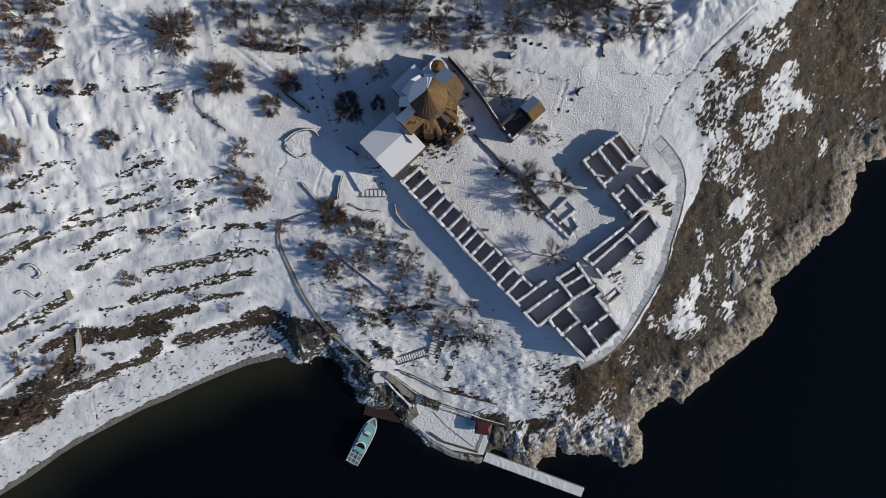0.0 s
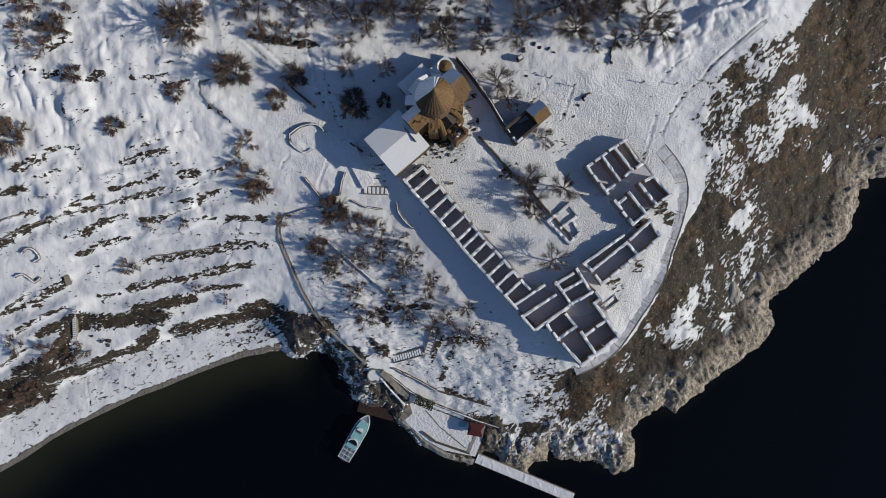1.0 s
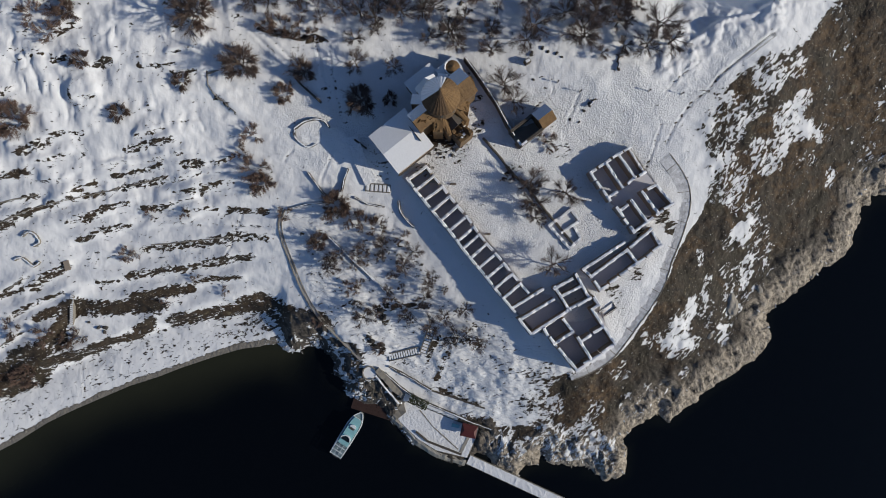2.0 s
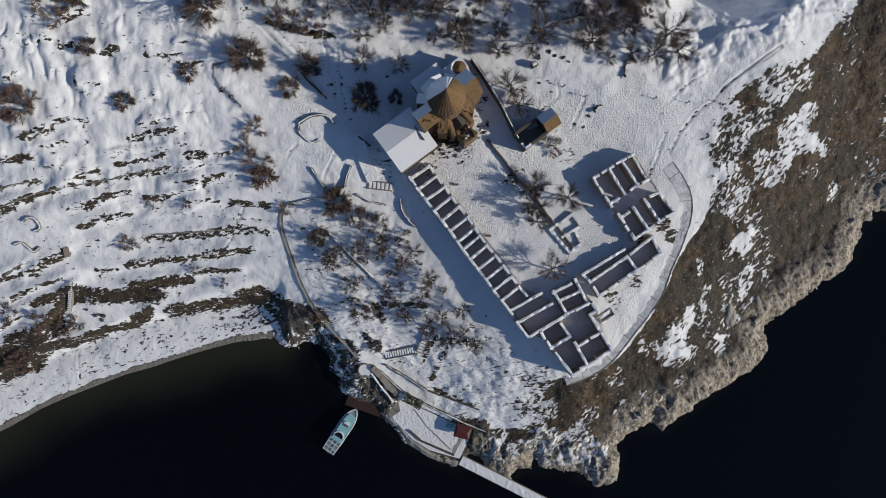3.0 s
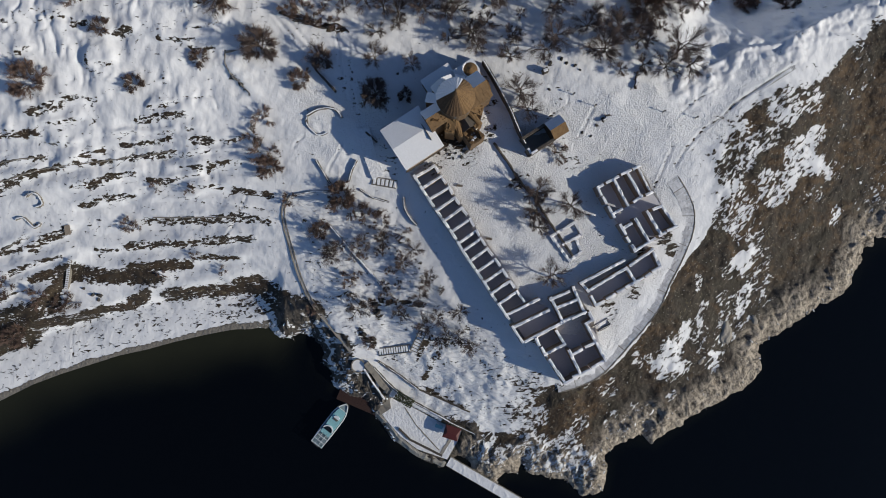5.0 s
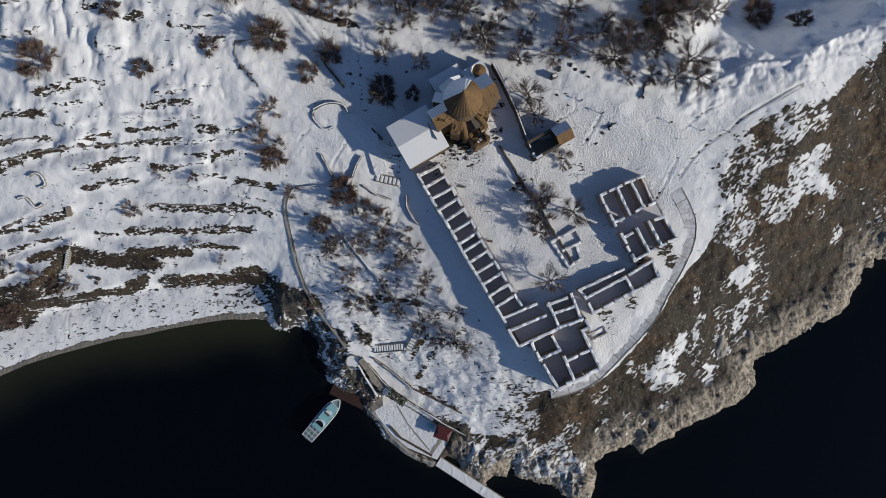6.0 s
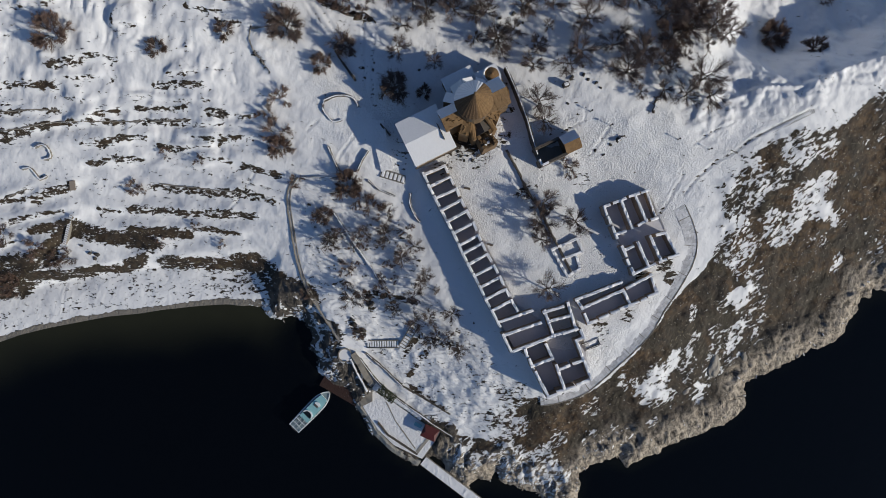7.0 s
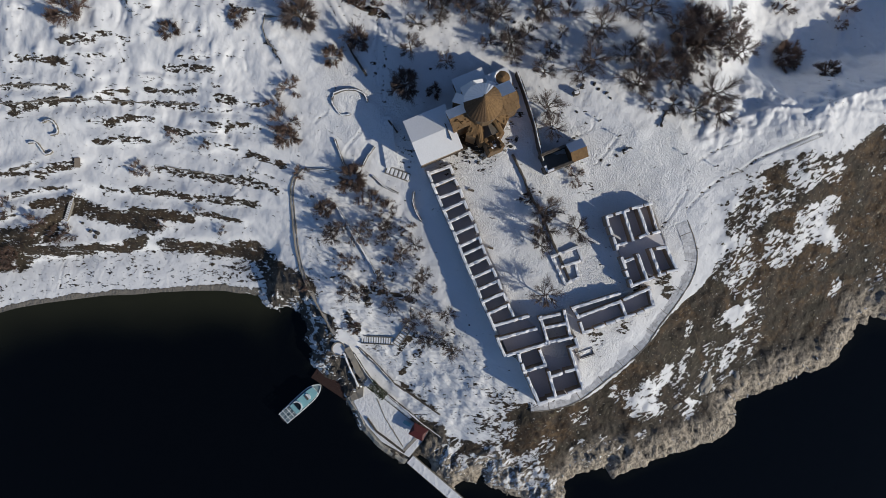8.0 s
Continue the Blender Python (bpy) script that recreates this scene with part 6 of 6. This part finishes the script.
def standing_block(x, y, turn):
    t = thing("stone_block", x, y, ground_z(x, y), turn, "dark upright stone block with a cap of snow", "stone block")
    bm = bmesh.new()
    box(bm, -0.7, -0.55, -0.5, 0.7, 0.55, 1.5)
    bmesh.ops.bevel(bm, geom=bm.edges[:], offset=0.1, segments=1, affect="EDGES")
    worn(bm, 0.05, 12)
    part("block", bm, M_DARKSTONE, t)
    bm = bmesh.new()
    band(bm, [Vector((-0.5, 0, 1.45)), Vector((0, 0, 1.5)), Vector((0.5, 0, 1.45))], drift(0.36, 0, 0.2), 0.03, 2)
    part("snow_cap", bm, M_SNOW, t)


standing_block(15.8, 44.4, 35)


def great_boulder(x, y, turn, sx, sy, sz, seed):
    bm = bmesh.new()
    bmesh.ops.create_icosphere(bm, subdivisions=4, radius=1.0)
    for v in bm.verts:
        p = v.co * 1.7 + Vector((seed, 0, 0))
        k = 1 + 0.22 * noise.noise(p) + 0.10 * noise.noise(p * 2.7) + 0.06 * abs(noise.noise(p * 6.0))
        v.co = Vector((v.co.x * sx, v.co.y * sy, v.co.z * sz)) * k
    t = part("boulder", bm, M_PALEROCK, None, "large cracked grey boulder on the cape")
    t.matrix_basis = pose(x, y, ground_z(x, y) - 0.05 * sz, 0, 0, turn)
    tagged(t, "", "boulder", "boulders")


for x, y, turn, sx, sy, sz in [(72.7, -8.0, 12, 1.6, 2.9, 0.9), (79.9, -3.7, 35, 0.7, 1.1, 0.45), (68.2, -16.2, -20, 0.6, 0.9, 0.35)]:
    great_boulder(x, y, turn, sx, sy, sz, int(abs(x)))


def shore_rocks(runs, seed, tone, label):
    """Jagged slabs along the waterline, more than anyone could count."""
    rnd = random.Random(seed)
    models = []
    for k in range(10):
        bm = bmesh.new()
        for _ in range(11):
            v = Vector((rnd.gauss(0, 1), rnd.gauss(0, 1), rnd.gauss(0, 1))).normalized() * rnd.uniform(0.75, 1.1)
            bm.verts.new((v.x * 1.7, v.y * 0.6, v.z * 0.6))
        hull = bmesh.ops.convex_hull(bm, input=bm.verts)
        bmesh.ops.delete(bm, geom=[g for g in hull["geom_interior"] if isinstance(g, bmesh.types.BMVert)], context="VERTS")
        bm.verts.index_update()
        models.append(([v.co.copy() for v in bm.verts], [[v.index for v in f.verts] for f in bm.faces]))
        bm.free()
    verts, faces = [], []
    spots = []
    for line, reach, per in runs:
        for p in resample([(*q, 0) for q in line], 1.0):
            for _ in range(int(per + rnd.random())):
                spots.append((p.x + rnd.gauss(0, reach * 0.6), p.y + rnd.gauss(0, reach * 0.6)))
    xs, ys = np.array([q[0] for q in spots]), np.array([q[1] for q in spots])
    zs, ds = surface(xs, ys), shore_distance(xs, ys)
    slope_x, slope_y = shore_distance(xs + 0.5, ys) - ds, shore_distance(xs, ys + 0.5) - ds
    fall = np.degrees(np.arctan2(slope_y, slope_x))
    for x, y, z, d, way in zip(xs, ys, zs, ds, fall):
        if d < -0.8 or d > 7.5 or inside(np.array([x]), np.array([y]), QUAY_RING)[0]:
            continue
        r = rnd.uniform(0.18, 0.5) * (0.75 if d > 4 else 1.0)
        m = pose(x, y, max(z, 0) + 0.15 * r, rnd.uniform(-25, 25), rnd.uniform(-15, 25), way + rnd.gauss(0, 22)) @ Matrix.Scale(r, 4)
        vs, fs = rnd.choice(models)
        base = len(verts)
        verts += [m @ v for v in vs]
        faces += [[base + i for i in f] for f in fs]
    ob = new("shore_rocks", mesh_of("shore_rocks", verts, faces, rocky_material(tone)))
    tagged(ob, label, "rocks", kind="stuff")


def rocky_material(tone):
    m = material("shore_rock", tone, 0.92, spread=0.35, grain=1.5, bump=0.08)
    nodes, links = m.node_tree.nodes, m.node_tree.links
    p = nodes["Principled BSDF"]
    colour = p.inputs["Base Color"].links[0].from_socket
    geo = nodes.new("ShaderNodeNewGeometry")
    hsv = nodes.new("ShaderNodeHueSaturation")
    span = nodes.new("ShaderNodeMapRange")
    span.inputs["To Min"].default_value, span.inputs["To Max"].default_value = 0.55, 1.35
    links.new(geo.outputs["Random Per Island"], span.inputs["Value"])
    links.new(span.outputs[0], hsv.inputs["Value"])
    links.new(colour, hsv.inputs["Color"])
    # snow on the level tops of about a third of them
    up = nodes.new("ShaderNodeSeparateXYZ")
    links.new(geo.outputs["Normal"], up.inputs[0])
    level = nodes.new("ShaderNodeMapRange")
    level.inputs["From Min"].default_value, level.inputs["From Max"].default_value = 0.7, 0.85
    links.new(up.outputs["Z"], level.inputs["Value"])
    some = nodes.new("ShaderNodeMath")
    some.operation = "LESS_THAN"
    some.inputs[1].default_value = 0.42
    links.new(geo.outputs["Random Per Island"], some.inputs[0])
    both = nodes.new("ShaderNodeMath")
    both.operation = "MULTIPLY"
    links.new(level.outputs[0], both.inputs[0])
    links.new(some.outputs[0], both.inputs[1])
    mixed = nodes.new("ShaderNodeMix")
    mixed.data_type = "RGBA"
    mixed.inputs[7].default_value = (0.78, 0.79, 0.82, 1)
    links.new(both.outputs[0], mixed.inputs["Factor"])
    links.new(hsv.outputs[0], mixed.inputs[6])
    links.new(mixed.outputs[2], p.inputs["Base Color"])
    return m


def mesh_of(name, verts, faces, mat):
    mesh = bpy.data.meshes.new(name)
    mesh.from_pydata([tuple(v) for v in verts], [], faces)
    mesh.materials.append(mat)
    return mesh


shore_rocks(((CAPE_SHORE[:16], 4.5, 3.0), (CAPE_SHORE[16:], 3.5, 1.3)), 17, (0.30, 0.262, 0.21), "jagged pale shore rocks, some dusted with snow")
# darker tone than the cape's, with the western shade painted in
shore_rocks(((ROCK_SHORE, 4.5, 3.4),), 18, (0.075, 0.068, 0.062), "jagged dark shore rocks, some dusted with snow")


# ---- small things ----
def lamp_post(x, y):
    t = thing("lamp_post", x, y, ground_z(x, y), 0, "short dark garden lamp post standing in the snow", "lamp post", "lamp posts")
    bm = bmesh.new()
    prism(bm, [(0.07 * math.cos(i), 0.07 * math.sin(i)) for i in np.linspace(0, math.tau, 9)[:-1]], -0.4, 1.4)
    part("pole", bm, M_METAL, t)
    bm = bmesh.new()
    prism(bm, [(0.2 * math.cos(i), 0.2 * math.sin(i)) for i in np.linspace(0, math.tau, 9)[:-1]], 1.4, 1.7)
    part("lantern", bm, M_METAL, t)
    bm = bmesh.new()
    prism(bm, [(0.16 * math.cos(i), 0.16 * math.sin(i)) for i in np.linspace(0, math.tau, 9)[:-1]], -0.2, 0.25)
    part("foot", bm, M_CONCRETE, t)


for x, y in [(23.2, 40.5), (28.6, 38.8), (44.6, 40.4), (52.6, 40.6), (-31.4, -3.7), (-1.9, -13.6), (12.0, -14.6)]:
    lamp_post(x, y)


def bench(x, y, turn, label="brown wooden bench half under snow"):
    t = thing("bench", x, y, ground_z(x, y), turn, label, "bench", "benches")
    for k in range(3):
        bm = bmesh.new()
        box(bm, -1.0, -0.3 + k * 0.2, 0.42, 1.0, -0.13 + k * 0.2, 0.48)
        part("slat", bm, M_WOOD, t)
    for k in range(2):
        bm = bmesh.new()
        box(bm, -1.0, 0.34, 0.55 + k * 0.2, 1.0, 0.4, 0.7 + k * 0.2)
        part("back_slat", bm, M_WOOD, t)
    for x0 in (-0.85, 0.85):
        bm = bmesh.new()
        box(bm, x0 - 0.06, -0.3, -0.2, x0 + 0.06, 0.4, 0.42)
        part("leg", bm, M_METAL, t)
    t.scale = (0.7, 0.7, 0.7)


for x, y, turn in [(10.2, 4.4, 5), (1.1, 15.5, 5)]:
    bench(x, y, turn)


def fallen_log(x, y, turn, length):
    t = thing("fallen_log", x, y, ground_z(x, y), turn, "dark fallen tree trunk lying in the snow", "log", "fallen logs")
    bm = bmesh.new()
    spine = [Vector((length * (k / 7 - 0.5), 0.15 * math.sin(k * 1.7), 0.22)) for k in range(8)]
    for k, p in enumerate(spine):
        r = 0.34 - 0.024 * k
        row = [bm.verts.new(p + Vector((0, r * math.cos(i * math.tau / 8), r * math.sin(i * math.tau / 8)))) for i in range(8)]
        if k:
            for i in range(8):
                bm.faces.new((last[i], last[(i + 1) % 8], row[(i + 1) % 8], row[i]))
        else:
            bm.faces.new(row[::-1])
        last = row
    bm.faces.new(last)
    worn(bm, 0.04, int(length * 10))
    part("trunk", bm, M_DARKSTONE if length < 3 else M_BARK, t)
    for k, side in ((3, 1), (5, -1), (6, 1)):
        bm = bmesh.new()
        band(bm, [spine[k], spine[k] + Vector((0.5, side * 0.9, 0.25))], block(0.07, -0.07, 0.07))
        part("branch_stub", bm, M_BARK, t)
    bm = bmesh.new()
    band(bm, spine[1:5], drift(0.16, 0.24, 0.42), 0.03, 4)
    part("snow", bm, M_SNOW, t, "snow along the log")


for x, y, turn, length in [(36.8, 46.1, 96, 3.8), (37.5, 48.1, 45, 2.4), (31.8, 36.8, 62, 2.6)]:
    fallen_log(x, y, turn, length)


def sign_board(x, y, turn, w, d):
    t = thing("information_board", x, y, ground_z(x, y), turn, "plain weathered wooden information board", "sign")
    bm = bmesh.new()
    box(bm, -w, -d, 0.9, w, d, 1.0)
    part("panel", bm, M_MASONRY, t)
    for sx in (-w * 0.8, w * 0.8):
        bm = bmesh.new()
        box(bm, sx - 0.07, -0.07, -0.3, sx + 0.07, 0.07, 0.9)
        part("post", bm, M_MASONRY, t)


sign_board(*(-90.8, -11.2), 110, 1.2, 0.7)


# ---- trees and bushes ----
def limb(verts, faces, a, b, ra, rb, sides=5):
    d = (b - a).normalized()
    u = d.orthogonal().normalized()
    v = d.cross(u)
    base = len(verts)
    for p, r in ((a, ra), (b, rb)):
        for k in range(sides):
            w = k * math.tau / sides
            verts.append(p + (u * math.cos(w) + v * math.sin(w)) * r)
    for k in range(sides):
        faces.append((base + k, base + (k + 1) % sides, base + sides + (k + 1) % sides, base + sides + k))
    if sides > 3:
        faces.append(tuple(base + sides + k for k in range(sides)))


def twig(verts, faces, a, b, r):
    """A fine twig that tapers to a point."""
    d = (b - a).normalized()
    u = d.orthogonal().normalized() * r
    v = d.cross(u)
    base = len(verts)
    verts += [a + u, a - u * 0.5 + v * 0.87, a - u * 0.5 - v * 0.87, b]
    faces += [(base, base + 1, base + 3), (base + 1, base + 2, base + 3), (base + 2, base, base + 3)]


def tree_model(name, seed, height, stems, label, category, counts, radii, twig_mat):
    """A leafless tree or shrub: trunk or stems, then limbs, branches and a haze of fine twigs, each set along the one before."""
    rnd = random.Random(seed)
    t = new(name)
    tagged(t, label, category, "bare trees")
    woods, fine = [], ([], [])
    many = stems > 2

    def turn_off(d, angle, out):
        axis = d.orthogonal().normalized()
        axis.rotate(Matrix.Rotation(rnd.uniform(0, math.tau), 3, d))
        e = d.copy()
        e.rotate(Matrix.Rotation(angle, 3, axis))
        e = e + out * 0.35 + Vector((0, 0, 0.18))
        return e.normalized()

    def grow(p, d, length, level):
        if level == 3:
            twig(fine[0], fine[1], p, p + d * length, radii[3])
            return
        store = woods[-1] if level < 2 else fine
        steps = (3, 3, 2)[level]
        joints = [p]
        for k in range(steps):
            d = (d + Vector((rnd.uniform(-1, 1), rnd.uniform(-1, 1), rnd.uniform(-0.6, 0.8))) * 0.2).normalized()
            joints.append(joints[-1] + d * length / steps)
            ra, rb = [radii[level] * (1 - 0.65 * u / steps) for u in (k, k + 1)]
            limb(store[0], store[1], joints[-2], joints[-1], ra, rb, 5 if level < 2 else 3)
        for k in range(counts[level]):
            u = (0.3 + 0.7 * (k + rnd.random()) / counts[level] if level < 2 else (k + rnd.random()) / counts[level]) * steps
            i = min(int(u), steps - 1)
            q = joints[i].lerp(joints[i + 1], u - i)
            way = (joints[i + 1] - joints[i]).normalized()
            out = Vector((q.x, q.y, 0))
            out = out.normalized() if out.length > 0.05 else Vector()
            share = (0.62, 0.6, 0.74)[level] * rnd.uniform(0.75, 1.25) * (1.15 - 0.35 * u / steps)
            if level == 0 and not many:                  # limbs spread evenly round the trunk
                az = k * 2.4 + rnd.uniform(-0.5, 0.5)
                side = Vector((math.cos(az), math.sin(az), rnd.uniform(0.35, 0.9))).normalized()
            else:
                side = turn_off(way, rnd.uniform(0.35, 1.0) if level < 2 else rnd.uniform(0.4, 1.4), out)
            grow(q, side, length * share, level + 1)
    for n in range(stems):
        woods.append(([], []))
        out = (n + rnd.uniform(-0.3, 0.3)) * math.tau / stems
        lean = (0.3 + 1.1 * (n % 3) / 2) * rnd.uniform(0.8, 1.2) if many else rnd.uniform(0.02, 0.15)
        d = Vector((math.cos(out) * lean, math.sin(out) * lean, 1)).normalized()
        foot = Vector((math.cos(out), math.sin(out), 0)) * (rnd.uniform(0, 0.3) if many else 0.0) + Vector((0, 0, -0.3))
        grow(foot, d, height * (0.55 if many else 0.62), 0)
    for n, store, mat in [("stem" if many else "trunk", w, M_BARK) for w in woods] + [("crown", fine, twig_mat)]:
        ob = new(n, mesh_of(n, store[0], store[1], mat))
        ob.parent = t
    far = sorted(math.hypot(v[0], v[1]) for v in fine[0])
    t["reach"] = far[int(len(far) * 0.93)]
    return t


TREES = [tree_model("tree", s, 5.2, 1 if s % 2 else 2, "leafless dark-barked tree standing in snow", "tree", (10, 9, 17) if s % 2 else (6, 8, 16),
                    (0.13, 0.055, 0.022, 0.0145), M_TWIG) for s in (1, 2, 3, 4, 5)]
SHRUBS = [tree_model("shrub", s, 2.2, 5, "leafless brown shrub standing in snow", "shrub", (6, 6, 11), (0.035, 0.02, 0.012, 0.012), M_SHRUB) for s in (11, 12, 13)]
BUSHES = [tree_model("bush", s, 2.0, 9, "dense round brown bush standing in snow", "bush", (7, 6, 12), (0.03, 0.018, 0.012, 0.012), M_SHRUB) for s in (21, 22)]
# x, y, crown radius
TREE_SPOTS_A = [(-59.4, 48.2, 5.4), (-49.4, 38.2, 4.4), (-35.2, 38.3, 3), (-46.7, 52.5, 3.4), (-44.2, 52.2, 3),
    (-37.2, 53.1, 3), (-31.3, 54.7, 3), (-26.9, 52.3, 3), (-23.1, 51.5, 3), (-18.5, 54.8, 3),
    (-15.3, 53.5, 2.6), (-8.2, 55.6, 3), (-8.9, 52.3, 2.8), (-1.8, 49.3, 3.6), (-22.8, 40.4, 3.2),
    (-21.7, 33.1, 3.6), (-19.3, 48.7, 2), (-14.3, 40.8, 2.2), (7.3, 45.9, 2.8), (14.4, 49.1, 3.8),
    (11.5, 38.2, 4), (13.3, 35.4, 3)]
TREE_SPOTS_B = [(28.1, 50.7, 4.6), (29.7, 55.4, 4), (22.8, 55.8, 3.6), (34.7, 56.2, 3.6), (45.3, 54.5, 4.4), (42.8, 50.0, 3.4),
    (48.0, 51.3, 3.4), (19.5, 16.5, 3.6), (27.0, 16.0, 3.6), (20.2, 12.2, 3.4), (25.6, -1.9, 3.4),
    (20.9, 9.2, 2.6), (-17.9, -18.6, 3), (-1.9, -19.5, 2.8), (6.3, -14.2, 2), (10.5, -21.9, 2.2),
    (3.6, -22.8, 2), (-4.0, -11.5, 2.4), (-1.9, -6.7, 2.4), (-6.7, -1.2, 2.4), (-9.4, -4.6, 2.2),
    (-14.9, -0.5, 2.4), (-19.7, -3.3, 2.4), (-30.0, -0.5, 2.6), (-25.2, -3.3, 1.8)]
TREE_SPOTS_C = [(31.9, 64.9, 4), (38.3, 63.3, 4), (40.1, 69.6, 4.5), (34.2, 69.9, 4.5), (44.2, 67.3, 4), (48.6, 67.1, 3.6),
    (29.9, 55.8, 3.4), (27.6, 50.9, 3.6), (35.0, 53.8, 3), (15.5, 59.7, 4), (15.9, 51.7, 3.6),
    (2.1, 58.5, 3.4), (-2.4, 49.0, 3.2), (0.3, 52.6, 2.6), (-7.1, 53.8, 3), (-13.5, 52.8, 3), (-19.6, 50.7, 3),
    (-23.7, 46.7, 2.6), (6.9, 60.3, 3.2), (19.0, 65.1, 3.6), (25.1, 67.6, 4)]
SHRUB_SPOTS = [(22.4, 26.8, 2.6), (14.1, 18.2, 2), (-91.8, 41.3, 2.6), (-89.7, 45.7, 3), (-87.3, 53.0, 3.6), (-93.6, 51.7, 4),
    (-95.3, 45.0, 3), (-46.9, 23.3, 3), (-46.2, 14.9, 3.6), (-44.4, 12.0, 3), (-49.2, 18.8, 2.6),
    (-41.2, 47.9, 2.6), (-36.8, 47.4, 2.6), (-44.4, 47.3, 2.2), (-39.0, 46.6, 1.6), (-33.6, 46.5, 1.7), (-42.8, 46.9, 1.5), (-26.3, 8.5, 3.6), (-23.3, 5.8, 3),
    (-19.5, 5.3, 2.8), (-16.3, 4.5, 2.6), (-10.1, 1.8, 2.2), (-21.9, -10.9, 2), (-38.8, 5.3, 2),
    (-75.6, -7.5, 1.5), (-96.6, -28.8, 2.8), (-91.6, -30.0, 2.4), (-53.4, -14.8, 1.4), (-62.8, 3.6, 1.4),
    (-71.4, 3.1, 1.6), (-104.8, -28.3, 2.8), (-89.5, -29.4, 2.4), (-77.0, -7.5, 2.2), (-68.0, -18.7, 1.5), (-60.7, -12.2, 1.3),
    (-29.3, -20.2, 1.5), (-9.6, -4.5, 1.8), (-10.3, -14.1, 1.6), (-14.1, -26.0, 1.7), (-15.8, -16.7, 2.0)]
BUSH_SPOTS = [(-39.9, 33.0, 2.6), (-62.9, 33.6, 2.3), (-76.8, 25.2, 2.5), (-84.8, 35.9, 2.4), (-100.2, 21.5, 4),
    (-59.4, 48.6, 4.6), (-49.4, 38.2, 4), (-35.2, 38.3, 2.8), (-21.7, 32.9, 3.4), (-15.1, 33.8, 1.8),
    (-30.0, -0.5, 2.2), (-44.4, 12.3, 2.6), (-26.3, 8.5, 3), (-109.9, -42.7, 3.4), (-102.4, -40.0, 3),
    (-87.8, 46.3, 2.6), (20.6, 16.2, 1.4), (19.5, 11.9, 1.3), (64.1, 76.3, 3.4), (73.2, 74.1, 2.6), (37.7, 68.6, 4.5), (35.8, 62.3, 4)]
SHRUB_SPOTS_B = [(64.1, 76.3, 3.6), (73.2, 74.1, 2.8), (58.6, 88.1, 3.4), (74.5, 93.8, 2.6), (74.3, 88.8, 1.8),
    (36.3, 61.1, 3.4)]


def plant(models, spots, natural, seed):
    rnd = random.Random(seed)
    for n, (x, y, r) in enumerate(spots):
        m = models[n % len(models)]
        k = r / m["reach"] * natural * rnd.uniform(0.95, 1.1)
        ob = copy_thing(m, pose(x, y, ground_z(x, y), 0, 0, rnd.uniform(0, 360)))
        ob.scale = (k, k, k * rnd.uniform(0.85, 1.1))


WOOD_RING = [(-52.3, 77.8), (-52.3, 51.9), (-47.1, 49.1), (-29.0, 44.8), (-18.6, 45.7), (-10.9, 48.0), (6.0, 44.1),
    (17.6, 50.6), (39.6, 46.1), (50.0, 54.5), (46.1, 83.0)]
GROVE_RING = [(-30.6, 2.9), (-19.7, 7.7), (-11.5, 2.9), (-1.9, -4.0), (4.9, -13.5), (9.0, -20.4), (0.8, -21.7),
    (-6.0, -17.6), (-19.7, -16.3), (-26.5, -8.1)]


def scatter(ring, count, small, large, seed):
    rnd = random.Random(seed)
    xs, ys = [p[0] for p in ring], [p[1] for p in ring]
    out = []
    while len(out) < count:
        x, y = rnd.uniform(min(xs), max(xs)), rnd.uniform(min(ys), max(ys))
        if inside(np.array([x]), np.array([y]), ring)[0]:
            out.append((x, y, rnd.uniform(small, large)))
    return out


plant(TREES, scatter(WOOD_RING, 38, 1.5, 2.6, 8) + scatter(GROVE_RING, 15, 1.4, 2.3, 9), 1.0, 5)
plant(SHRUBS, scatter(WOOD_RING, 18, 0.8, 1.6, 18) + scatter(GROVE_RING, 16, 0.7, 1.5, 19), 1.0, 6)
plant(TREES, TREE_SPOTS_A + TREE_SPOTS_B + TREE_SPOTS_C, 1.0, 1)
plant(SHRUBS, SHRUB_SPOTS + SHRUB_SPOTS_B, 1.0, 2)
plant(BUSHES, BUSH_SPOTS, 1.0, 3)
for model in TREES + SHRUBS + BUSHES:
    for ob in (*model.children_recursive, model):
        bpy.data.objects.remove(ob)
